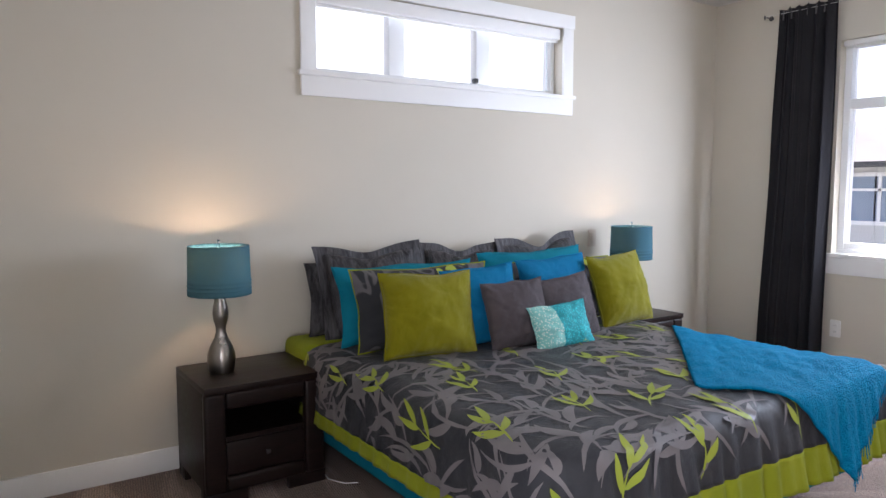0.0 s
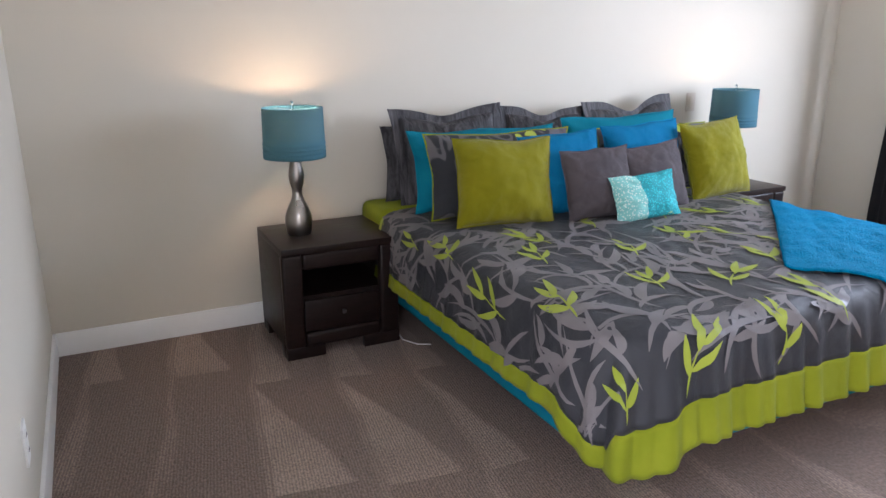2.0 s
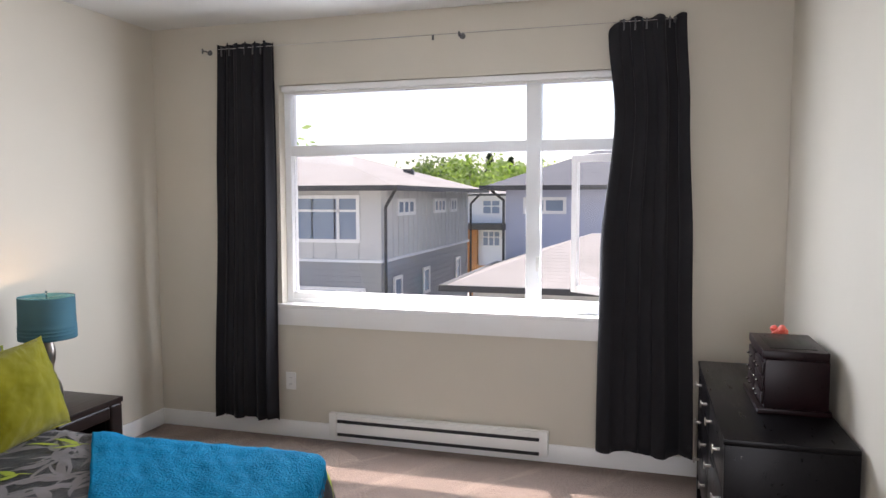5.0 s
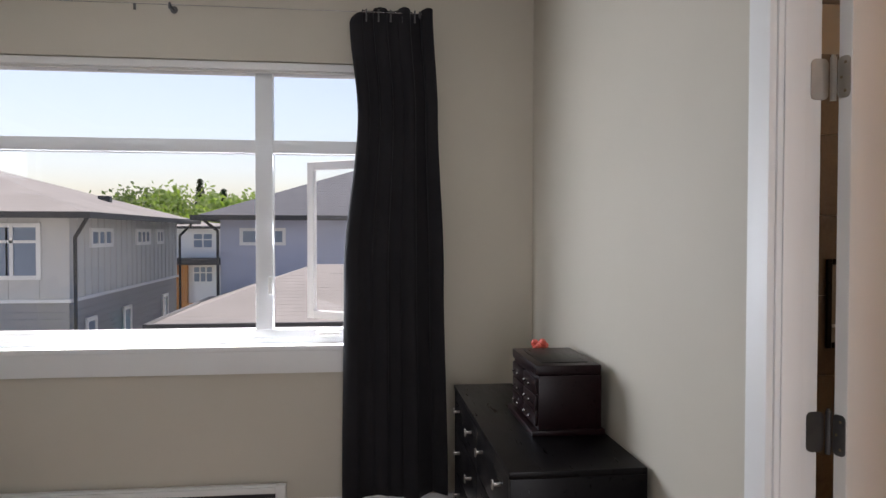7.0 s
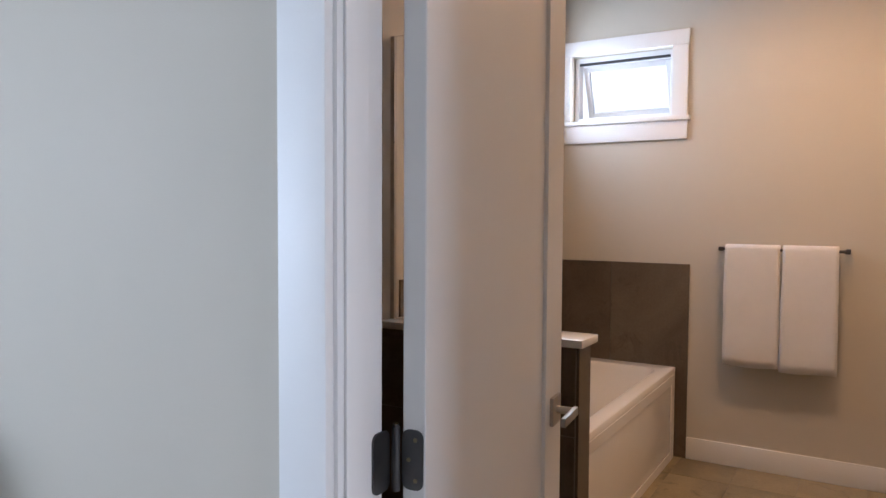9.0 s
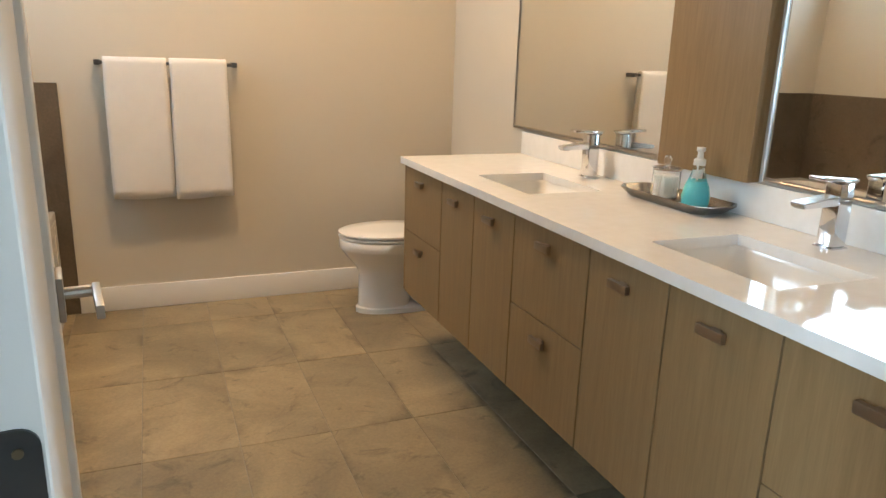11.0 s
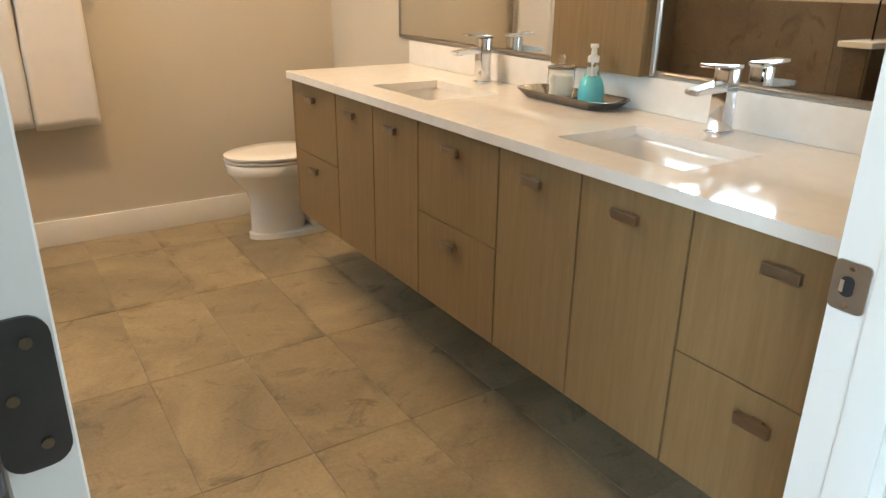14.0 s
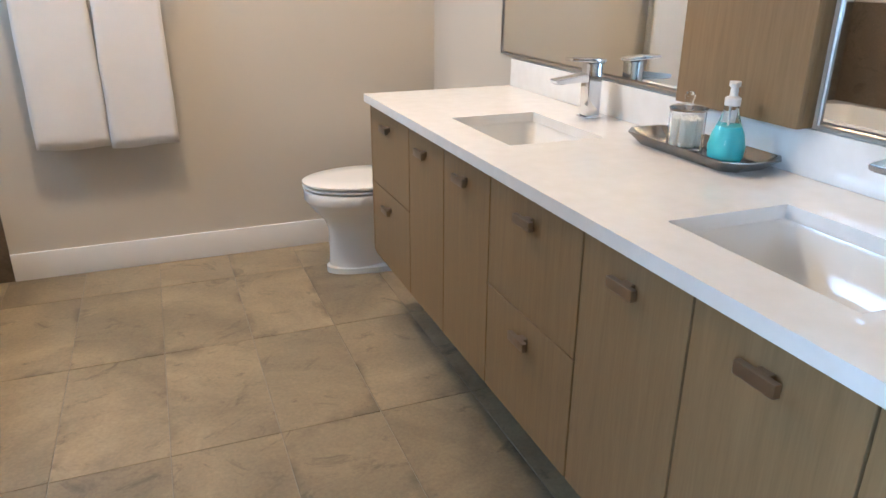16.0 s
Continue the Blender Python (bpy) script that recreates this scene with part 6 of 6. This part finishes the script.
wall_tiles(bpy.data.objects["wall_bath_south"], 'y', BS, 5.985, BE - 0.011, 0.0, 1.110, 0.45, 1.12, 1)
wall_tiles(bpy.data.objects["wall_bath_east"], 'x', BE, -2.91, -1.19, 0.0, 1.110, 0.61, 1.12, -1)
wall_tiles(bpy.data.objects["wall_bath_east"], 'x', BE, -1.06, BN - 0.012, 0.0, 2.135, 0.61, 0.305, -1)
wall_tiles(bpy.data.objects["wall_south"], 'y', BN, 6.06, BE - 0.011, 0.0, 2.135, 0.61, 0.305, -1)
wall_tiles(bpy.data.objects["knee_wall"], 'y', -1.178, 5.968, BE - 0.011, 0.53, 0.928, 0.61, 0.40, -1)
wall_tiles(bpy.data.objects["knee_wall"], 'y', -1.062, 5.968, BE - 0.011, 0.0, 0.928, 0.61, 0.31, 1)
wall_tiles(bpy.data.objects["knee_wall"], 'x', 5.968, -1.178, -1.062, 0.0, 0.928, 0.20, 0.93, -1)

# ---- outside ----
GRASS = mottled("lawn", (0.06, 0.11, 0.025), (0.09, 0.15, 0.03), 0.95, 0.4, 30, 0.02)
ASPHALT = mottled("shingle_grey", (0.20, 0.186, 0.176), (0.26, 0.242, 0.23), 0.9, 0.8, 25, 0.01)
SIDING_A = mottled("grey_board_siding", (0.53, 0.525, 0.505), (0.57, 0.565, 0.545), 0.7, 0.5, 20, 0.003)
SIDING_L = mottled("dark_lap_siding", (0.31, 0.31, 0.317), (0.35, 0.35, 0.354), 0.7, 0.5, 20, 0.003)
SIDING_B = mottled("blue_grey_siding", (0.44, 0.465, 0.57), (0.49, 0.515, 0.62), 0.7, 0.5, 20, 0.003)
SIDING_W = mottled("pale_siding", (0.80, 0.80, 0.80), (0.76, 0.76, 0.76), 0.7, 0.5, 20, 0.003)
CEDAR = mottled("cedar_boards", (0.42, 0.17, 0.05), (0.50, 0.22, 0.07), 0.7, 2, 30, 0.003)
GUTTER = mottled("black_gutter", (0.03, 0.03, 0.032), (0.045, 0.045, 0.047), 0.5, 2, 30)
# house panes: blue sky reflection put into the base colour
SKYGLASS = mottled("sky_tinted_window_glass", (0.19, 0.24, 0.32), (0.24, 0.295, 0.37), 0.12, 0.8, 5)
GZ = -3.4
# ground paled on purpose, to bounce sun onto the shaded house fronts
PALE_GROUND = mottled("pale_bounce_ground", (0.30, 0.285, 0.26), (0.36, 0.345, 0.31), 0.95, 0.15, 12, 0.02)
structure("ground", B((-300, -300, GZ - 0.3), (600, 600, GZ)), PALE_GROUND, "ground made pale to bounce sunlight onto the houses", "ground")
structure("lawn", B((29.8, 5.4, GZ), (43.0, 9.4, GZ + 0.03)), GRASS, "strip of green lawn between the houses", "lawn")


def boards(bm, x0, x1, y, z0, z1, step, axis='y', s=-1):
    """Upright battens on a wall face."""
    u = x0 + step
    while u < x1:
        if axis == 'y':
            box(bm, (u - 0.02, min(y, y + s * 0.02), z0), (u + 0.02, max(y, y + s * 0.02), z1))
        else:
            box(bm, (min(y, y + s * 0.02), u - 0.02, z0), (max(y, y + s * 0.02), u + 0.02, z1))
        u += step


def house_window(parent, axis, face, u0, u1, z0, z1, cols, s, transom=0.0):
    fr = sub("window", bmesh.new(), TRIM, parent, "white framed house window")
    bm = bmesh.new()
    W_ = 0.09
    bars = [(u0 - W_, u0, z0 - W_, z1 + W_), (u1, u1 + W_, z0 - W_, z1 + W_), (u0, u1, z0 - W_, z0), (u0, u1, z1, z1 + W_)]
    for k in range(1, len(cols)):
        u = u0 + (u1 - u0) * sum(cols[:k]) / sum(cols)
        bars.append((u - 0.035, u + 0.035, z0, z1))
    if transom:
        bars.append((u0, u1, z1 - transom - 0.03, z1 - transom + 0.03))
    for a, c, d, e in bars:
        if axis == 'x':
            box(bm, (min(face, face + s * 0.05), a, d), (max(face, face + s * 0.05), c, e))
        else:
            box(bm, (a, min(face, face + s * 0.05), d), (c, max(face, face + s * 0.05), e))
    fr.data = mesh_of("window", bm, TRIM, 0)
    bm = bmesh.new()
    if axis == 'x':
        box(bm, (min(face, face + s * 0.02), u0, z0), (max(face, face + s * 0.02), u1, z1))
    else:
        box(bm, (u0, min(face, face + s * 0.02), z0), (u1, max(face, face + s * 0.02), z1))
    sub("pane", bm, SKYGLASS, fr, "glass with the sky's blue reflection in its colour", smooth=0)
    return fr


def hip_roof(parent, x0, x1, y0, y1, z, rise, over=0.55):
    """A hipped roof with courses of shingles on its planes."""
    x0, x1, y0, y1 = x0 - over, x1 + over, y0 - over, y1 + over
    run = min(x1 - x0, y1 - y0) / 2
    if x1 - x0 < y1 - y0:
        r0, r1 = Vector(((x0 + x1) / 2, y0 + run, z + rise)), Vector(((x0 + x1) / 2, y1 - run, z + rise))
    else:
        r0, r1 = Vector((x0 + run, (y0 + y1) / 2, z + rise)), Vector((x1 - run, (y0 + y1) / 2, z + rise))
    c = [Vector((x0, y0, z)), Vector((x1, y0, z)), Vector((x1, y1, z)), Vector((x0, y1, z))]
    planes = [(c[0], c[1], r0, r0), (c[1], c[2], r1, r0), (c[2], c[3], r1, r1), (c[3], c[0], r0, r1)] if x1 - x0 < y1 - y0 else [(c[0], c[1], r1, r0), (c[1], c[2], r1, r1), (c[2], c[3], r0, r1), (c[3], c[0], r0, r0)]
    bm = bmesh.new()
    for a, b_, d, e in planes:
        N_ = 18
        nrm = (b_ - a).cross(e - a).normalized()
        if nrm.z < 0:
            nrm = -nrm
        for k in range(N_):
            t0, t1 = k / N_, (k + 1) / N_
            q = [a.lerp(e, t0) + nrm * 0.0015, b_.lerp(d, t0) + nrm * 0.0015, b_.lerp(d, t1), a.lerp(e, t1)]
            vs = [bm.verts.new(v) for v in q]
            bm.faces.new(vs)
            lo = [bm.verts.new(v) for v in (a.lerp(e, t0), b_.lerp(d, t0))]
            bm.faces.new((vs[1], vs[0], lo[0], lo[1]))
    rf = sub("roof", bm, ASPHALT, parent, "grey shingled hip roof", smooth=0)
    rf["kind"] = "stuff"
    bm = bmesh.new()
    for a, c2 in (((x0 - 0.1, y0 - 0.1, z - 0.11), (x1 + 0.1, y0 + 0.02, z + 0.02)), ((x0 - 0.1, y1 - 0.02, z - 0.11), (x1 + 0.1, y1 + 0.1, z + 0.02)), ((x0 - 0.1, y0 + 0.02, z - 0.11), (x0 + 0.02, y1 - 0.02, z + 0.02)), ((x1 - 0.02, y0 + 0.02, z - 0.11), (x1 + 0.1, y1 - 0.02, z + 0.02))):
        box(bm, a, c2)
    sub("gutter", bm, GUTTER, parent, "black eave gutter", smooth=0)
    sub("soffit", B((x0, y0, z - 0.06), (x1, y1, z - 0.03)), SIDING_L, parent, smooth=0)
    return rf


# grey neighbour house
ha = thing("house", "grey two-storey house with hipped shingle roof and battens", "house")
X1, Y1, X2, Y2, EZ = 20.0, 7.48, 28.8, 15.4, 1.86
sub("upper_wall", B((X1, Y1, 0.0), (X2, Y2, EZ)), SIDING_A, ha, "grey board-and-batten wall", smooth=0)
sub("lower_wall", B((X1 + 0.02, Y1 + 0.02, GZ), (X2 - 0.02, Y2 - 0.02, 0.0)), SIDING_L, ha, "dark lap-sided wall", smooth=0)
bm = bmesh.new()
boards(bm, X1, X2, Y1, 0.05, EZ - 0.05, 0.41, 'y', -1)
boards(bm, Y1, Y2, X1, 0.05, EZ - 0.05, 0.62, 'x', -1)
sub("battens", bm, SIDING_A, ha, smooth=0)
bm = bmesh.new()
for k in range(22):
    z = GZ + 0.15 * k
    box(bm, (X1, Y1, z), (X2, Y1 + 0.02, z + 0.02))
    box(bm, (X1, Y1 + 0.02, z), (X1 + 0.02, Y2, z + 0.02))
sub("lap_lines", bm, SIDING_L, ha, smooth=0)
bm = B((X1 - 0.04, Y1 - 0.04, -0.03), (X2 + 0.04, Y1, 0.04))
box(bm, (X1 - 0.04, Y1, -0.03), (X1, Y2, 0.04))
sub("belt_board", bm, SIDING_W, ha, "pale belt board", smooth=0)
house_window(ha, 'x', X1, 8.13, 9.90, 0.55, 1.56, (1, 2.6), -1, 0.30)
house_window(ha, 'x', X1, 8.0, 10.0, -1.35, -0.75, (1, 2), -1)
for u0, u1, cols in ((21.2, 22.45, (1, 1, 1)), (24.5, 25.6, (1, 1, 1)), (26.4, 27.0, (1, 1))):
    house_window(ha, 'y', Y1, u0, u1, 1.20, 1.47, cols, -1)
for u0 in (20.9, 23.4, 27.0):
    house_window(ha, 'y', Y1, u0, u0 + 0.45, -1.15, -0.55, (1,), -1)
hip_roof(ha, X1, X2, Y1, Y2, EZ, 1.35)
for x, y in ((X1 - 0.02, Y1 - 0.12), (X2 - 0.1, Y1 - 0.12)):
    bm = rod(bmesh.new(), (x, y, GZ), (x, y, 1.35), 0.04, 8)
    rod(bm, (x, y, 1.35), (x - 0.3 if x < 25 else x + 0.2, y - 0.35, 1.75), 0.04, 8)
    sub("downspout", bm, GUTTER, ha, "black downspout")
for x, y in ((22.4, 10.6), (22.0, 9.9), (25.4, 8.6)):
    bm = B((x - 0.13, y - 0.16, 2.2), (x + 0.13, y + 0.16, 2.5), 0.03)
    sub("roof_vent", bm, GUTTER, ha, "dark roof vent")
# blue-grey house
hb_ = thing("house", "blue-grey house with dark hipped roof", "house")
sub("wall", B((24.0, -3.2, GZ), (32.0, 5.15, 1.86)), SIDING_B, hb_, "blue-grey siding", smooth=0)
bm = bmesh.new()
for k in range(30):
    box(bm, (23.985, -3.2, GZ + 0.18 * k), (24.0, 5.15, GZ + 0.18 * k + 0.02))
sub("lap_lines", bm, SIDING_B, hb_, smooth=0)
house_window(hb_, 'x', 24.0, 3.50, 4.55, 1.20, 1.50, (1, 1), -1)
house_window(hb_, 'x', 24.0, -1.6, 0.2, 0.2, 1.4, (1, 1), -1)
hip_roof(hb_, 24.0, 32.0, -3.2, 5.15, 1.90, 1.75).data.materials[0] = mottled("slate_shingle", (0.055, 0.06, 0.075), (0.08, 0.085, 0.10), 0.9, 0.8, 25, 0.01)
bm = rod(bmesh.new(), (23.9, 5.2, GZ), (23.9, 5.2, 1.5), 0.04, 8)
rod(bm, (23.9, 5.2, 1.5), (23.5, 5.5, 1.8), 0.04, 8)
sub("downspout", bm, GUTTER, hb_)
# garage in front
ga = thing("garage", "low grey garage with shingled hipped roof", "garage")
sub("wall", B((18.5, -2.4, GZ), (24.2, 4.8, -0.30)), SIDING_A, ga, "grey garage wall", smooth=0)
house_window(ga, 'x', 18.5, 3.2, 4.0, -1.3, -0.65, (1,), -1)
house_window(ga, 'x', 18.5, 1.7, 2.8, -1.3, -0.65, (1, 1), -1)
house_window(ga, 'x', 18.5, -0.6, 0.9, -1.3, -0.65, (1, 1), -1)
hip_roof(ga, 18.5, 23.2, -2.4, 4.8, -0.27, 1.0, 0.5)
sub("roof_vent", B((20.3, 1.7, 0.2), (20.6, 2.1, 0.55), 0.03), GUTTER, ga)
# far pale house
hd = thing("house", "far white house with cedar entry and dark porch roof", "house")
sub("wall", B((44.0, 8.6, GZ), (52.0, 13.2, 1.72)), SIDING_W, hd, smooth=0)
house_window(hd, 'x', 44.0, 9.40, 10.35, 0.66, 1.38, (1, 1), -1, 0.30)
house_window(hd, 'x', 44.0, 9.40, 10.35, -1.2, -0.42, (1, 1, 1), -1, 0.3)
sub("porch_roof", B((42.9, 8.4, -0.26), (44.0, 13.4, 0.10), 0.05), GUTTER, hd, "dark porch roof", smooth=0)
sub("cedar_entry", B((43.6, 10.65, GZ), (44.0, 11.6, -0.25)), CEDAR, hd, "orange cedar entry wall", smooth=0)
hip_roof(hd, 44.0, 52.0, 8.6, 13.2, 1.78, 0.35)
# back fence
fence = thing("cedar_fence", "orange cedar board fence behind the houses", "fence")
for k in range(14):
    sub("board", B((36.0, 7.0 + 0.16 * k, GZ), (36.03, 7.145 + 0.16 * k, GZ + 1.8)), CEDAR, fence, smooth=0)

# glowing panels added for the pale hazy sky beyond the small windows
HAZE = material("glowing_sky_panel", (0.0, 0.0, 0.0), 1.0)
HAZE.node_tree.nodes["Principled BSDF"].inputs["Emission Color"].default_value = (0.93, 0.97, 1.0, 1)
HAZE.node_tree.nodes["Principled BSDF"].inputs["Emission Strength"].default_value = 0.95
structure("backdrop", B((0.0, -14.1, 1.0), (16.0, -14.0, 14.0)), HAZE, "glowing panel added for the pale hazy sky", "backdrop")
structure("backdrop", B((0.0, 12.0, 1.5), (12.0, 12.1, 12.0)), HAZE, "glowing panel added for the pale hazy sky", "backdrop")

# trees
BARK = mottled("bark", (0.09, 0.07, 0.05), (0.13, 0.10, 0.075), 0.95, 6, 60, 0.01)


def leaf_mat(name, a, c):
    m = mottled(name, a, c, 0.7, 0.6, 8)
    n, l, b = nodes_of(m)
    geo = n.new("ShaderNodeNewGeometry")
    tint = mix(m, geo.outputs["Random Per Island"], a, c)
    colour_in(m, tint)
    glow = n.new("ShaderNodeBsdfTranslucent")
    l.new(mix(m, 1.0, tint, (1.9, 2.0, 0.9), 'MULTIPLY'), glow.inputs["Color"])
    both = n.new("ShaderNodeMixShader")
    both.inputs[0].default_value = 0.5
    l.new(b.outputs[0], both.inputs[1])
    l.new(glow.outputs[0], both.inputs[2])
    l.new(both.outputs[0], n["Material Output"].inputs[0])
    return m


LEAF1, LEAF2, LEAF3 = leaf_mat("leaves_spring", (0.16, 0.24, 0.05), (0.26, 0.34, 0.10)), leaf_mat("leaves_deep", (0.07, 0.12, 0.03), (0.12, 0.18, 0.05)), leaf_mat("needles", (0.025, 0.05, 0.025), (0.045, 0.075, 0.035))


def tree(x, y, h, spread, seed, mat, label):
    tr_ = thing("tree", label, "tree", (x, y, GZ), group="trees behind the houses")
    rnd = random.Random(seed)
    bm = bmesh.new()
    bmesh.ops.create_cone(bm, cap_ends=True, segments=9, radius1=0.028 * h, radius2=0.008 * h, depth=0.8 * h, matrix=Matrix.Translation((0, 0, 0.4 * h)))
    tips = []
    for k in range(13):
        a, z0 = rnd.uniform(0, 6.28), h * rnd.uniform(0.30, 0.72)
        ln = spread * rnd.uniform(0.45, 0.9)
        tip = Vector((math.cos(a) * ln, math.sin(a) * ln, z0 + h * rnd.uniform(0.08, 0.25)))
        s0 = Vector((0, 0, z0))
        d = tip - s0
        bmesh.ops.create_cone(bm, cap_ends=True, segments=6, radius1=0.007 * h, radius2=0.002 * h, depth=d.length, matrix=Matrix.Translation((s0 + tip) / 2) @ d.to_track_quat('Z', 'Y').to_matrix().to_4x4())
        tips.append(tip)
        tips.append(s0.lerp(tip, 0.6))
    tips.append(Vector((0, 0, 0.9 * h)))
    sub("trunk", bm, BARK, tr_, "brown trunk with limbs")
    verts, faces = [], []
    for t in tips:
        rad = spread * rnd.uniform(0.22, 0.42)
        for k in range(150):
            p = t + Vector((rnd.gauss(0, 0.5), rnd.gauss(0, 0.5), rnd.gauss(0, 0.42))) * rad
            s_ = h * rnd.uniform(0.018, 0.036)
            u = Vector((rnd.gauss(0, 1), rnd.gauss(0, 1), rnd.gauss(0, 1))).normalized()
            w = u.orthogonal().normalized()
            i = len(verts)
            verts += [p - u * s_, p + w * s_ * 0.6, p + u * s_, p - w * s_ * 0.6]
            faces.append((i, i + 1, i + 2, i + 3))
    me = bpy.data.meshes.new("crown")
    me.from_pydata(verts, [], faces)
    me.materials.append(mat)
    cr = new("crown", me)
    cr.parent = tr_
    cr["label"] = "loose leafy crown"
    return tr_


def conifer(x, y, h, seed):
    tr_ = thing("conifer", "dark green conifer behind the houses", "tree", (x, y, GZ), group="conifers behind the houses")
    rnd = random.Random(seed)
    sub("trunk", lathe(bmesh.new(), [(0.016 * h, 0), (0.010 * h, 0.5 * h), (0.0, 0.98 * h)], 8), BARK, tr_)
    verts, faces = [], []
    for k in range(950):
        t = rnd.random() ** 0.75
        z = h * (0.12 + 0.88 * t)
        r = 0.17 * h * (1 - t) * rnd.uniform(0.25, 1.0) + 0.01 * h
        a = rnd.uniform(0, 6.28)
        p = Vector((r * math.cos(a), r * math.sin(a), z - 0.25 * r))
        u = Vector((math.cos(a), math.sin(a), -0.35)).normalized() * h * 0.030
        w = Vector((-math.sin(a), math.cos(a), rnd.uniform(-0.4, 0.4))) * h * 0.013
        i = len(verts)
        verts += [p - u, p + w, p + u, p - w]
        faces.append((i, i + 1, i + 2, i + 3))
    me = bpy.data.meshes.new("crown")
    me.from_pydata(verts, [], faces)
    me.materials.append(LEAF3)
    cr = new("crown", me)
    cr.parent = tr_
    return tr_


for k, (x, y, h, s_, m_) in enumerate(((72, 20.5, 8.9, 3.4, LEAF2), (70, 17.6, 9.0, 3.8, LEAF1), (74, 24.0, 8.6, 3.2, LEAF2), (71, 15.0, 8.6, 3.4, LEAF1), (68, 12.6, 8.2, 3.0, LEAF1), (41, 24.6, 11.2, 3.6, LEAF1), (39, 28.5, 13.0, 4.0, LEAF2), (76, 27.5, 7.8, 3.0, LEAF1), (60, -22, 9, 3.4, LEAF2), (62, -30, 9.5, 3.6, LEAF1))):
    tree(x, y, h, s_, 20 + k, m_, "leafy spring tree behind the houses")
for k, (x, y, h) in enumerate(((73, 16.3, 9.9), (75, 18.8, 9.0), (77, 22.2, 8.8), (70, 13.6, 8.8))):
    conifer(x, y, h, 60 + k)
